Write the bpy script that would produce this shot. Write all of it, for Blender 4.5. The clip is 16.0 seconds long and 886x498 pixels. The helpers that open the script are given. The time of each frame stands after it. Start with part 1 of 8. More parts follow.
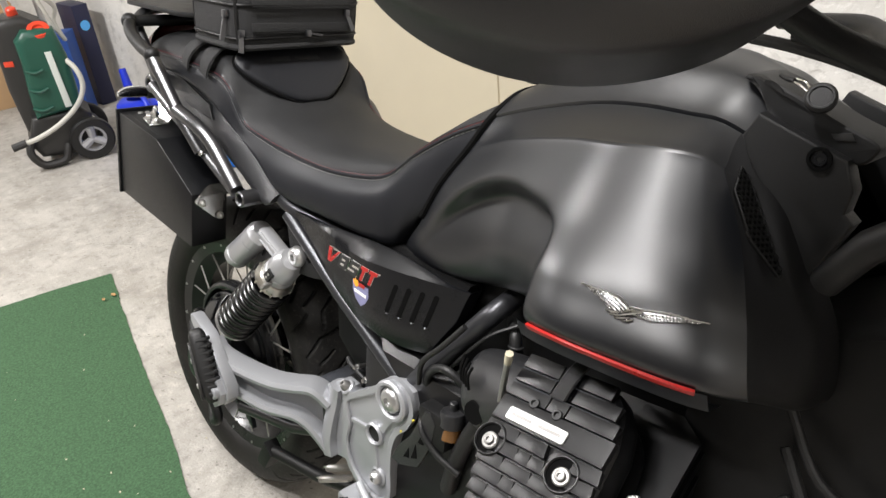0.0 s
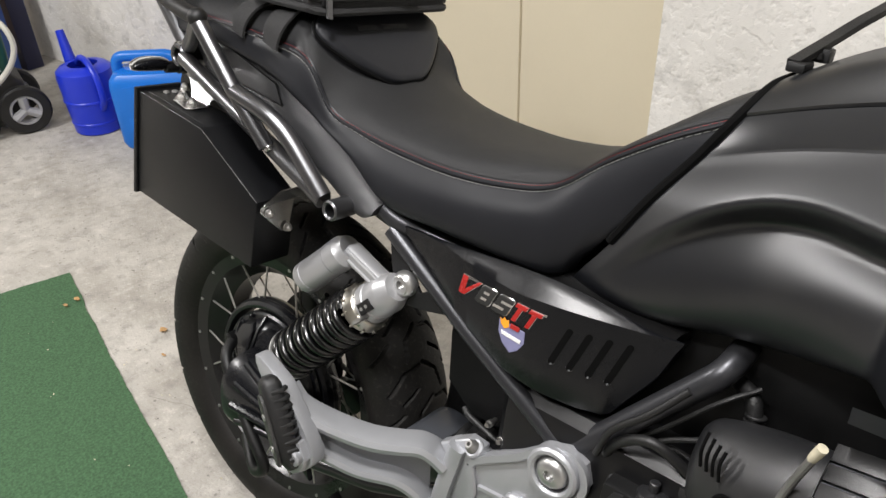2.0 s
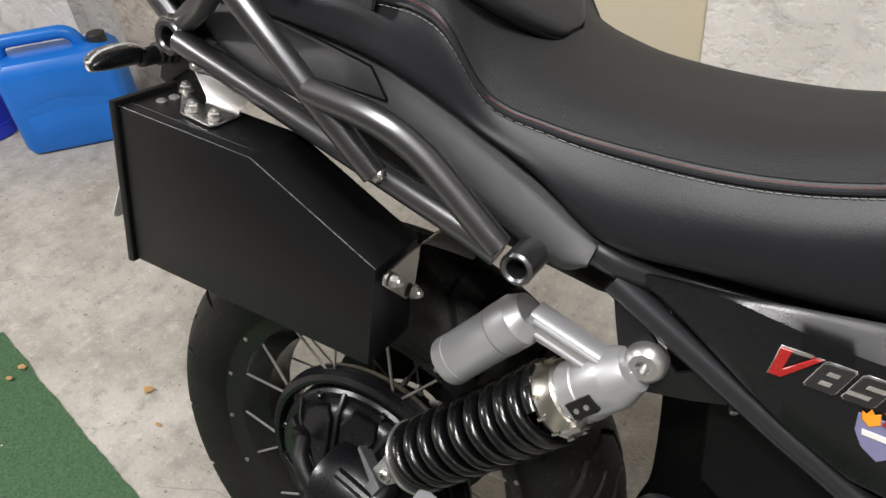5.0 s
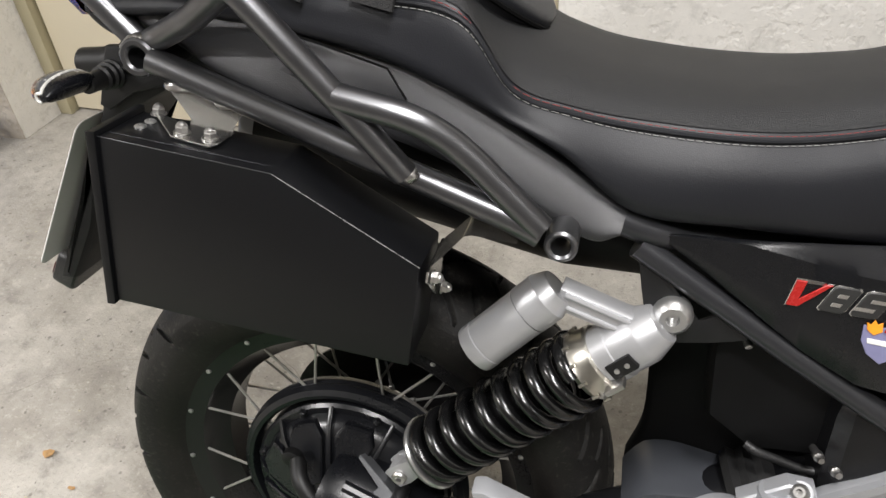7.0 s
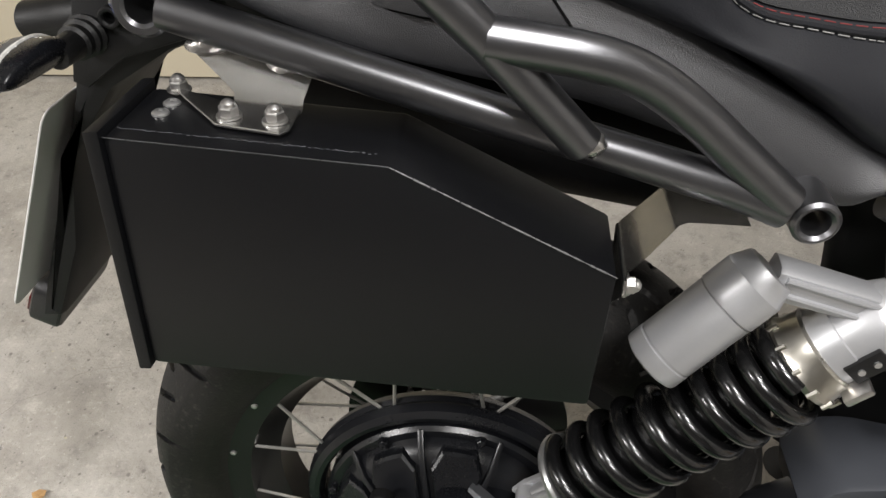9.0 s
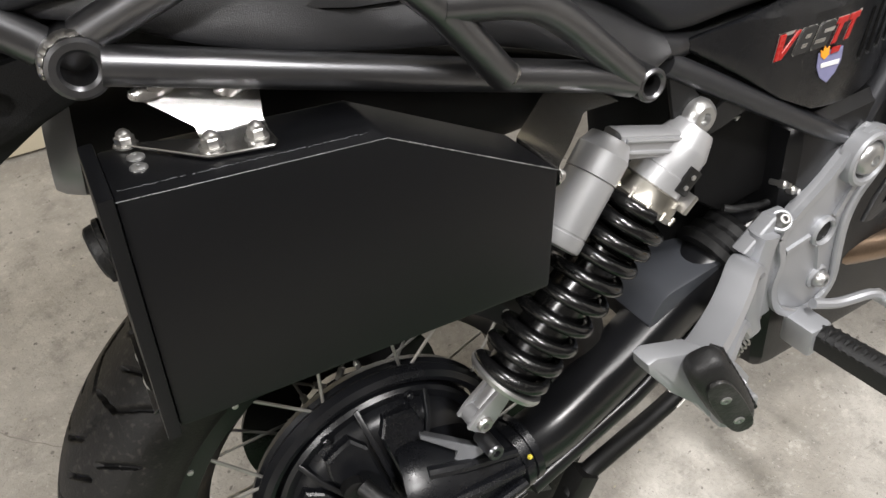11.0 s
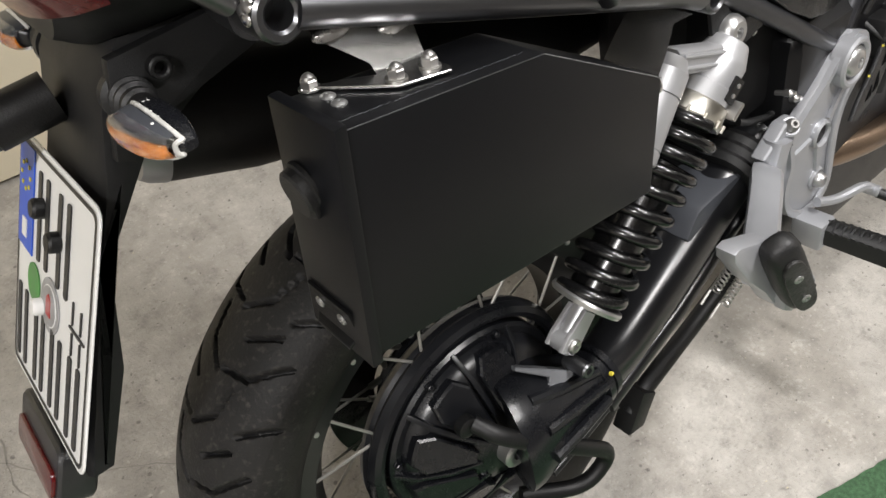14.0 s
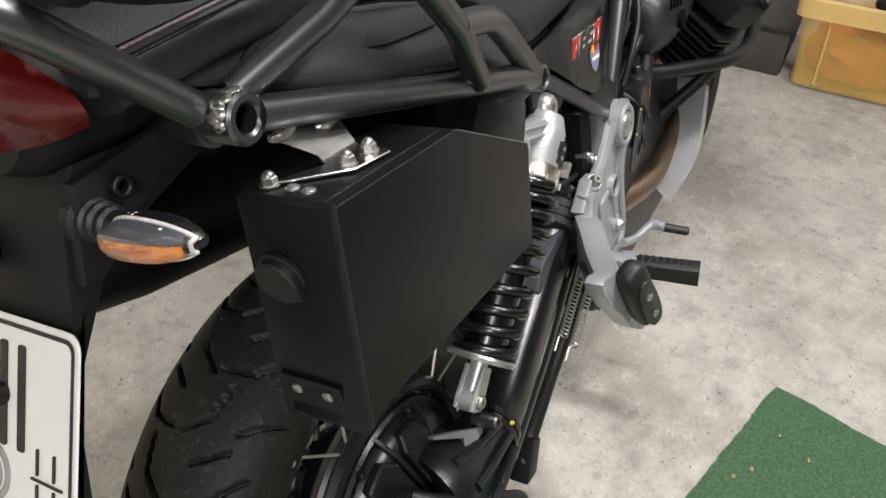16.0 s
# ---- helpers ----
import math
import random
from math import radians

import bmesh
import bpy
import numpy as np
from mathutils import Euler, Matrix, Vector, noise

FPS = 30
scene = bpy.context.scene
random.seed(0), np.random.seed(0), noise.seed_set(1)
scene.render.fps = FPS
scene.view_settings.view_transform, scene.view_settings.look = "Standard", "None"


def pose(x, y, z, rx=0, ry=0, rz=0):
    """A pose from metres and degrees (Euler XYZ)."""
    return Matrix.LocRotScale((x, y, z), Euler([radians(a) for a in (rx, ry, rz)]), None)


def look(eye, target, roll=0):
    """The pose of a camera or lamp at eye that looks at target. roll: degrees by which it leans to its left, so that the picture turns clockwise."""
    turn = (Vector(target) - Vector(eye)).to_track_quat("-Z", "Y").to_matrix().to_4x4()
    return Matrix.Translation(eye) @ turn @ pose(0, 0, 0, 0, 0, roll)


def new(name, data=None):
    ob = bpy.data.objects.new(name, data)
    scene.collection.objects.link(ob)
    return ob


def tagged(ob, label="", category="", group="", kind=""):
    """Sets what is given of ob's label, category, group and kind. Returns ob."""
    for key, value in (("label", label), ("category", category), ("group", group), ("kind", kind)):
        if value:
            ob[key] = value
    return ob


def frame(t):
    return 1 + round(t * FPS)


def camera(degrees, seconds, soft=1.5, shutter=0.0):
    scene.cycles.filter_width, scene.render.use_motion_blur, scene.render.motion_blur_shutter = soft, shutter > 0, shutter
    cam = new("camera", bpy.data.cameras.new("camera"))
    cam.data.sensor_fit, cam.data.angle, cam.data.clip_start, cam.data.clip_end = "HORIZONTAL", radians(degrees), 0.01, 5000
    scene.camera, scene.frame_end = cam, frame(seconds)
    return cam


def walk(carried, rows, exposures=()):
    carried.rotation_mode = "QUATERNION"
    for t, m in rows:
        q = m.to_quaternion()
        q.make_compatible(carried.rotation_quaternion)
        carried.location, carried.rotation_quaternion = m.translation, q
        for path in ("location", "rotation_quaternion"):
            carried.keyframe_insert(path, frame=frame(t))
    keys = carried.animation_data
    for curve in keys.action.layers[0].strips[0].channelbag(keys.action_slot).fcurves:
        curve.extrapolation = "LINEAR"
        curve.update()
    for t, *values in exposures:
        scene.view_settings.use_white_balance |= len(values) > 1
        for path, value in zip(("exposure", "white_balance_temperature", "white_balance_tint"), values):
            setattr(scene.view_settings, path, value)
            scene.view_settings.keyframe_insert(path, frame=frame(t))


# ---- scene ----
cam = camera(60.6, 16.0)
PATH = [
    (0, (1.303, -0.526, 1.304), (0.017, 0.619, 0.286), -5.6),
    (0.5, (1.262, -0.531, 1.292), (-0.018, 0.611, 0.263), -4.6),
    (1, (1.174, -0.53, 1.278), (-0.1, 0.606, 0.236), -4.1),
    (1.5, (1.01, -0.543, 1.259), (-0.22, 0.628, 0.202), -3.7),
    (2, (0.897, -0.553, 1.251), (-0.198, 0.71, 0.153), -2.0),
    (2.5, (0.835, -0.556, 1.237), (-0.201, 0.748, 0.128), -1.6),
    (3, (0.794, -0.54, 1.232), (-0.204, 0.775, 0.102), -2.0),
    (3.5, (0.724, -0.52, 1.18), (-0.264, 0.848, 0.107), -1.5),
    (4, (0.594, -0.418, 1.167), (-0.347, 0.884, -0.024), -3.5),
    (4.5, (0.505, -0.404, 1.148), (-0.394, 0.885, -0.089), -4.4),
    (4.7, (0.479, -0.404, 1.144), (-0.426, 0.87, -0.105), -6.2),
    (6.8, (0.28, -0.484, 1.162), (-0.135, 0.99, -0.126), -3.8),
    (7, (0.28, -0.486, 1.162), (-0.137, 0.987, -0.126), -3.9),
    (7.5, (0.257, -0.472, 1.149), (-0.147, 1.005, -0.137), -4.0),
    (8, (0.198, -0.408, 1.112), (-0.207, 1.061, -0.183), -4.1),
    (8.5, (0.127, -0.354, 1.085), (-0.251, 1.045, -0.293), -4.2),
    (9, (0.091, -0.332, 1.081), (-0.153, 1.026, -0.367), -7.0),
    (9.5, (-0.026, -0.337, 1.09), (0.147, 1.016, -0.372), -7.1),
    (10, (-0.116, -0.353, 1.109), (0.436, 0.879, -0.366), -3.5),
    (10.2, (-0.131, -0.358, 1.113), (0.517, 0.826, -0.364), -2.1),
    (12.3, (-0.122, -0.353, 1.109), (0.506, 0.835, -0.372), 1.1),
    (12.5, (-0.12, -0.352, 1.1), (0.479, 0.84, -0.39), 0.5),
    (13, (-0.172, -0.342, 1.104), (0.414, 0.843, -0.397), -6.3),
    (13.5, (-0.288, -0.333, 1.117), (0.456, 0.768, -0.377), -5.8),
    (14, (-0.307, -0.315, 1.105), (0.547, 0.725, -0.375), -2.2),
    (14.5, (-0.32, -0.305, 1.096), (0.572, 0.718, -0.372), -1.2),
    (15, (-0.394, -0.253, 1.108), (0.771, 0.624, -0.26), -2.5),
    (15.5, (-0.439, -0.253, 1.114), (0.892, 0.461, -0.197), 0.7),
    (16, (-0.438, -0.258, 1.113), (0.954, 0.451, -0.136), 2.3),
]
walk(cam, [(t, look(eye, target, roll)) for t, eye, target, roll in PATH],
     exposures=[(0, 0.16), (1.2, 0.14), (2, -0.08), (3, -0.05), (4.5, -0.22), (7, 0.0), (8, 0.0), (9, -0.14), (10, 0.0), (12.5, -0.04), (16, -0.10)])

# ---- world and light ----
world = bpy.data.worlds.new("world")
world.use_nodes = True
scene.world = world
world.node_tree.nodes["Background"].inputs[0].default_value = (0.9, 0.92, 1.0, 1)
world.node_tree.nodes["Background"].inputs[1].default_value = 0.02
scene.view_settings.exposure = 0.0


def area_lamp(name, loc, size_x, size_y, watts, colour):
    data = bpy.data.lights.new(name, "AREA")
    data.shape, data.size, data.size_y, data.energy, data.color = "RECTANGLE", size_x, size_y, watts, colour
    ob = new(name, data)
    ob.location = loc
    return ob


WARM = (1.0, 0.975, 0.965)
# first follows the peg shadow, second the tank glow; last two are added fill
LAMPS = [(0.55, -0.30, 32.0, 90), (0.45, -1.0, 34.0, 0), (-1.9, -1.0, 74.0, 0), (2.2, -1.1, 4.0, 0)]
for lx, ly, watts, turn in LAMPS:
    area_lamp("unseen_lamp", (lx, ly, 2.33), *((0.12, 0.30) if turn else (0.60, 0.12)), watts, WARM)


# ---- materials ----
def rgb(c):
    return (c, c, c, 1) if isinstance(c, (int, float)) else (*c, 1)


def material(name, colour, rough=0.5, metal=0.0, vary=0.15, scale=8.0, bump=0.0, bump_scale=200.0, coat=0.0, spec=0.5,
             rough_vary=0.08, stretch=None, dust=0.0, alpha=1.0, trans=0.0):
    """A painted, moulded or cast surface: colour and gloss vary at two scales, with a fine relief."""
    m = bpy.data.materials.new(name)
    m.use_nodes = True
    nt = m.node_tree
    b = nt.nodes["Principled BSDF"]
    tc = nt.nodes.new("ShaderNodeTexCoord")
    vec = tc.outputs["Object"]
    if stretch:
        mp = nt.nodes.new("ShaderNodeMapping")
        mp.inputs["Scale"].default_value = stretch
        nt.links.new(vec, mp.inputs[0])
        vec = mp.outputs[0]
    big = nt.nodes.new("ShaderNodeTexNoise")
    big.inputs["Scale"].default_value, big.inputs["Detail"].default_value = scale, 6
    fine = nt.nodes.new("ShaderNodeTexNoise")
    fine.inputs["Scale"].default_value, fine.inputs["Detail"].default_value = bump_scale, 3
    nt.links.new(vec, big.inputs["Vector"])
    nt.links.new(vec, fine.inputs["Vector"])
    add = nt.nodes.new("ShaderNodeMath")
    add.operation = "MULTIPLY_ADD"
    add.inputs[1].default_value = 0.35
    nt.links.new(fine.outputs["Fac"], add.inputs[0])
    nt.links.new(big.outputs["Fac"], add.inputs[2])
    ramp = nt.nodes.new("ShaderNodeMapRange")
    ramp.inputs["From Min"].default_value, ramp.inputs["From Max"].default_value = 0.35, 1.0
    nt.links.new(add.outputs[0], ramp.inputs["Value"])
    mix = nt.nodes.new("ShaderNodeMix")
    mix.data_type = "RGBA"
    c = rgb(colour)
    mix.inputs[6].default_value = (*[v * (1 - vary) for v in c[:3]], 1)
    mix.inputs[7].default_value = (*[min(1, v * (1 + vary)) for v in c[:3]], 1)
    nt.links.new(ramp.outputs[0], mix.inputs[0])
    out = mix.outputs[2]
    if dust:
        spots = nt.nodes.new("ShaderNodeTexNoise")
        spots.inputs["Scale"].default_value, spots.inputs["Detail"].default_value = 160, 4
        nt.links.new(tc.outputs["Object"], spots.inputs["Vector"])
        cut = nt.nodes.new("ShaderNodeMapRange")
        cut.inputs["From Min"].default_value, cut.inputs["From Max"].default_value = 0.56, 0.8
        cut.inputs["To Max"].default_value = dust
        nt.links.new(spots.outputs["Fac"], cut.inputs["Value"])
        dm = nt.nodes.new("ShaderNodeMix")
        dm.data_type = "RGBA"
        dm.inputs[7].default_value = (0.32, 0.29, 0.25, 1)
        nt.links.new(cut.outputs[0], dm.inputs[0])
        nt.links.new(out, dm.inputs[6])
        out = dm.outputs[2]
    nt.links.new(out, b.inputs["Base Color"])
    rr = nt.nodes.new("ShaderNodeMapRange")
    rr.inputs["From Min"].default_value, rr.inputs["From Max"].default_value = 0.35, 1.0
    rr.inputs["To Min"].default_value, rr.inputs["To Max"].default_value = max(0.02, rough - rough_vary), min(1, rough + rough_vary)
    nt.links.new(add.outputs[0], rr.inputs["Value"])
    nt.links.new(rr.outputs[0], b.inputs["Roughness"])
    b.inputs["Metallic"].default_value = metal
    b.inputs["Coat Weight"].default_value = coat
    b.inputs["Coat Roughness"].default_value = 0.15
    b.inputs["Specular IOR Level"].default_value = spec
    b.inputs["Transmission Weight"].default_value = trans
    b.inputs["Alpha"].default_value = alpha
    if bump:
        bp = nt.nodes.new("ShaderNodeBump")
        bp.inputs["Strength"].default_value, bp.inputs["Distance"].default_value = bump, 0.002
        nt.links.new(fine.outputs["Fac"], bp.inputs["Height"])
        nt.links.new(bp.outputs[0], b.inputs["Normal"])
    return m


def masonry(name, light, dark, scale, pits, relief, rough=0.85, speck=0.0, stain=0.72, fleck=0.0):
    """Concrete, plaster or screed: clouds, stains, grit and shallow pits."""
    m = bpy.data.materials.new(name)
    m.use_nodes = True
    nt = m.node_tree
    b = nt.nodes["Principled BSDF"]
    tc = nt.nodes.new("ShaderNodeTexCoord")

    def noise_node(s, detail, roughness=0.6):
        n = nt.nodes.new("ShaderNodeTexNoise")
        n.inputs["Scale"].default_value, n.inputs["Detail"].default_value, n.inputs["Roughness"].default_value = s, detail, roughness
        nt.links.new(tc.outputs["Object"], n.inputs["Vector"])
        return n

    def span(src, a, z, lo=0.0, hi=1.0):
        r = nt.nodes.new("ShaderNodeMapRange")
        for key, v in (("From Min", a), ("From Max", z), ("To Min", lo), ("To Max", hi)):
            r.inputs[key].default_value = v
        nt.links.new(src, r.inputs["Value"])
        return r.outputs[0]

    def blend(fac, a, z):
        x = nt.nodes.new("ShaderNodeMix")
        x.data_type = "RGBA"
        nt.links.new(fac, x.inputs[0])
        for k, v in ((6, a), (7, z)):
            if isinstance(v, tuple):
                x.inputs[k].default_value = rgb(v)
            else:
                nt.links.new(v, x.inputs[k])
        return x.outputs[2]

    clouds, stains, grit = noise_node(scale, 8, 0.65), noise_node(scale * 3.7, 5, 0.7), noise_node(scale * 45, 4, 0.7)
    col = blend(span(clouds.outputs["Fac"], 0.36, 0.64), dark, light)
    worn = tuple(v * 0.62 for v in dark)
    col = blend(span(stains.outputs["Fac"], 0.53, 0.72, 0.0, stain), col, worn)
    col = blend(span(grit.outputs["Fac"], 0.56, 0.72, 0.0, 0.5), col, tuple(v * 0.8 for v in dark))
    if speck:
        vor = nt.nodes.new("ShaderNodeTexVoronoi")
        vor.inputs["Scale"].default_value = 38
        nt.links.new(tc.outputs["Object"], vor.inputs["Vector"])
        sel = nt.nodes.new("ShaderNodeMath")
        sel.operation = "GREATER_THAN"
        sel.inputs[1].default_value = 0.72
        sep = nt.nodes.new("ShaderNodeSeparateColor")
        nt.links.new(vor.outputs["Color"], sep.inputs[0])
        nt.links.new(sep.outputs[0], sel.inputs[0])
        dot = span(vor.outputs["Distance"], 0.10, 0.16, speck, 0.0)
        mul = nt.nodes.new("ShaderNodeMath")
        mul.operation = "MULTIPLY"
        nt.links.new(dot, mul.inputs[0])
        nt.links.new(sel.outputs[0], mul.inputs[1])
        col = blend(mul.outputs[0], col, tuple(v * 0.35 for v in dark))
    if fleck:
        blotch, mottle, pale, dots = noise_node(2.3, 6, 0.72), noise_node(19, 7, 0.78), noise_node(120, 2, 0.5), noise_node(75, 3, 0.6)
        col = blend(span(blotch.outputs["Fac"], 0.50, 0.66, 0.0, 0.42 * fleck), col, tuple(v * k for v, k in zip(dark, (0.78, 0.76, 0.72))))
        col = blend(span(mottle.outputs["Fac"], 0.52, 0.70, 0.0, 0.62 * fleck), col, tuple(v * 0.66 for v in dark))
        col = blend(span(mottle.outputs["Fac"], 0.46, 0.32, 0.0, 0.50 * fleck), col, tuple(min(1, v * 1.22) for v in light))
        col = blend(span(pale.outputs["Fac"], 0.64, 0.72, 0.0, 0.28 * fleck), col, tuple(min(1, v * 1.35) for v in light))
        col = blend(span(dots.outputs["Fac"], 0.655, 0.71, 0.0, 0.70 * fleck), col, tuple(v * 0.45 for v in dark))
    nt.links.new(col, b.inputs["Base Color"])
    b.inputs["Roughness"].default_value = rough
    b.inputs["Specular IOR Level"].default_value = 0.3
    pit = noise_node(pits, 3, 0.5)
    hole = span(pit.outputs["Fac"], 0.26, 0.50, 0.0, 1.0)
    total = nt.nodes.new("ShaderNodeMath")
    total.operation = "MULTIPLY_ADD"
    total.inputs[1].default_value = 0.25
    nt.links.new(grit.outputs["Fac"], total.inputs[0])
    nt.links.new(hole, total.inputs[2])
    bp = nt.nodes.new("ShaderNodeBump")
    bp.inputs["Strength"].default_value, bp.inputs["Distance"].default_value = relief, 0.006
    nt.links.new(total.outputs[0], bp.inputs["Height"])
    nt.links.new(bp.outputs[0], b.inputs["Normal"])
    return m


M_TANK = material("satin_black_paint", (0.0044, 0.0050, 0.0066), 0.35, 0.0, 0.08, 5, 0.0, 900, spec=0.54, rough_vary=0.02)
M_COVER = material("satin_cover_paint", (0.0055, 0.0060, 0.0076), 0.36, 0.0, 0.08, 5, 0.03, 900, spec=1.0, rough_vary=0.03)
M_RIB = material("rib_reflection_grey", (0.17, 0.175, 0.185), 0.40, 0.3, 0.1, 20)
M_SEAT = material("black_vinyl", (0.0112, 0.0118, 0.0142), 0.44, 0.0, 0.15, 9, 0.12, 900, spec=0.30, rough_vary=0.05)
M_SEATTOP = material("grained_vinyl", (0.0130, 0.0133, 0.0142), 0.55, 0.0, 0.15, 12, 0.5, 1100, rough_vary=0.05, spec=0.38)
M_TANK.node_tree.nodes["Principled BSDF"].inputs["IOR"].default_value = 1.62
M_FAIR = material("matt_fairing_plastic", (0.0070, 0.0071, 0.0074), 0.55, 0.0, 0.15, 14, 0.2, 1300, spec=0.35)
M_PLASTIC = material("grained_black_plastic", (0.011, 0.0112, 0.0122), 0.38, 0.0, 0.2, 14, 0.22, 1300, rough_vary=0.06, spec=0.72)
M_TAIL = material("fine_grained_tail_plastic", (0.0120, 0.0124, 0.0142), 0.42, 0.0, 0.12, 9, 0.3, 1500, spec=0.80, rough_vary=0.04)
M_PANEL = material("satin_panel_plastic", (0.0050, 0.0053, 0.0064), 0.27, 0.0, 0.12, 8, 0.06, 1200, spec=0.38, rough_vary=0.04)
# near-black laid on as the shade inside slots, wells and gaps
M_VOID = material("unlit_hollow_black", (0.002, 0.002, 0.002), 0.9, 0.0, 0.1, 20, spec=0.1)
# also put into tyre grooves and the boss hole as their shade
M_DARK = material("matt_black_plastic_and_shade", (0.004, 0.004, 0.0042), 0.5, 0.0, 0.2, 20, 0.15, 700, spec=0.4)
M_BOX = material("black_powder_coat", (0.0028, 0.0030, 0.0037), 0.39, 0.0, 0.15, 6, 0.10, 1500, rough_vary=0.04, spec=0.32)
M_EDGE = material("worn_bare_aluminium_edge", (0.19, 0.19, 0.19), 0.45, 0.5, 0.6, 60, 0.0, 500)
M_TUBE = material("gunmetal_tube", (0.150, 0.151, 0.158), 0.33, 0.95, 0.10, 3, 0.0, 60, rough_vary=0.05)
M_FRAME = material("dark_frame_lacquer", (0.050, 0.051, 0.056), 0.34, 0.65, 0.10, 4, 0.03, 300, rough_vary=0.04)
M_SHOCK = material("bright_satin_aluminium", (0.44, 0.443, 0.455), 0.40, 0.62, 0.05, 8, 0.03, 500, rough_vary=0.03)
M_SHIELD = material("silver_heat_shield_paint", (0.60, 0.61, 0.63), 0.40, 0.25, 0.06, 6, 0.03, 500)
M_WORN = material("scuffed_rubber", (0.030, 0.029, 0.028), 0.50, 0.0, 0.9, 60, 0.5, 260)
M_FLUID = material("amber_fluid_pot", (0.16, 0.075, 0.022), 0.25, 0.0, 0.2, 20)
M_SILVER = material("silver_painted_casting", (0.400, 0.408, 0.428), 0.40, 0.55, 0.05, 6, 0.04, 700, rough_vary=0.03)
M_ALU = material("turned_aluminium", (0.52, 0.52, 0.515), 0.33, 0.9, 0.04, 3, 0.0, 60, rough_vary=0.03)
M_STEEL = material("stainless_steel", (0.50, 0.49, 0.475), 0.38, 1.0, 0.08, 9, 0.0, 200, rough_vary=0.06)
M_WELD = material("rough_weld_metal", (0.42, 0.41, 0.395), 0.28, 0.95, 0.2, 40, 0.3, 300)
M_GOLD = material("passivated_steel", (0.52, 0.50, 0.45), 0.30, 1.0, 0.15, 12, 0.0, 100)
M_SPRING = material("gloss_black_lacquer", (0.004, 0.004, 0.0042), 0.23, 0.0, 0.2, 10, 0.02, 300, coat=0.2)
M_RUBBER = material("black_rubber", (0.008, 0.008, 0.0082), 0.50, 0.0, 0.25, 25, 0.25, 500)
M_TYRE = material("road_dusty_rubber", (0.0125, 0.0118, 0.0109), 0.62, 0.0, 0.6, 14, 0.25, 420, dust=0.14, spec=0.33)
M_WALL_T = material("tyre_sidewall", (0.0125, 0.0110, 0.0100), 0.55, 0.0, 0.5, 14, 0.2, 420, dust=0.05, spec=0.32)
M_RIM = material("black_anodised_rim", (0.012, 0.0115, 0.012), 0.3, 0.15, 0.2, 8, 0.05, 500)
M_CAST = material("black_cast_housing", (0.0056, 0.0060, 0.0075), 0.29, 0.0, 0.15, 14, 0.06, 600)
M_SPOKE = material("bright_steel_wire", (0.50, 0.49, 0.465), 0.40, 0.8, 0.12, 30, 0.0, 200)
M_ARM = material("semi_gloss_black_arm", (0.006, 0.0062, 0.0072), 0.30, 0.0, 0.12, 5, 0.0, 700, rough_vary=0.03, spec=0.55)
M_ZINC = material("dull_zinc_plate", (0.26, 0.255, 0.245), 0.42, 0.7, 0.1, 40, 0.05, 400)
M_ENGINE = material("black_engine_paint", (0.0050, 0.0050, 0.0056), 0.33, 0.0, 0.2, 14, 0.1, 700, spec=0.36)
M_GREY = material("dark_grey_plastic", (0.040, 0.043, 0.050), 0.42, 0.0, 0.1, 9, 0.1, 900)
M_EXH = material("heat_tinted_steel", (0.30, 0.22, 0.16), 0.32, 1.0, 0.35, 12, 0.03, 400)
M_CHROME = material("chrome", (0.72, 0.72, 0.72), 0.10, 1.0, 0.08, 20, 0.0)
M_RED = material("red_gloss", (0.36, 0.014, 0.012), 0.3, 0.0, 0.1, 20)
M_REDLENS = material("red_lens", (0.080, 0.0036, 0.0034), 0.22, 0.0, 0.35, 14, 0.25, 160, coat=0.3)
M_BRIGHT = material("bright_sheet_steel", (0.58, 0.577, 0.568), 0.26, 1.0, 0.03, 6, 0.0, 120, rough_vary=0.02)
M_MATT = material("matt_black_shroud_and_shade", (0.003, 0.003, 0.0033), 0.65, 0.0, 0.2, 20, 0.1, 600, spec=0.22)
M_AMBER = material("amber_lens", (0.42, 0.125, 0.010), 0.2, 0.0, 0.7, 160, 0.8, 300)
M_CLEAR = material("clear_plastic", (0.97, 0.97, 0.96), 0.03, 0.0, 0.02, 20, trans=1.0, rough_vary=0.01)
M_FROST = material("scuffed_clear_plastic", (0.52, 0.515, 0.49), 0.28, 0.0, 0.35, 90, 0.05, 400, coat=0.4)
M_WHITE = material("white_plate_paint", (0.78, 0.78, 0.76), 0.35, 0.0, 0.04, 10)
M_BLUEF = material("blue_field", (0.02, 0.09, 0.55), 0.4, 0.0, 0.06, 20)
M_INK = material("black_ink", (0.02, 0.02, 0.02), 0.45, 0.0, 0.1, 30)
M_GREENS = material("green_seal", (0.07, 0.25, 0.06), 0.4, 0.0, 0.3, 60)
M_GREYS = material("grey_seal", (0.32, 0.32, 0.33), 0.35, 0.2, 0.3, 80)
M_LILAC = material("grey_blue_sticker", (0.20, 0.20, 0.34), 0.35, 0.0, 0.15, 40)
M_YELLOW = material("yellow_paint_mark", (0.62, 0.52, 0.05), 0.5, 0.0, 0.1, 60)
M_ORANGES = material("orange_flame_ink", (0.85, 0.32, 0.02), 0.4, 0.0, 0.2, 60)
M_STITCHW = material("white_thread", (0.22, 0.22, 0.213), 0.8, 0.0, 0.1, 60)
M_STITCHR = material("red_thread", (0.15, 0.018, 0.018), 0.8, 0.0, 0.1, 60)
M_FABRIC = material("black_nylon_cloth", (0.012, 0.012, 0.0126), 0.70, 0.0, 0.45, 30, 0.9, 900)
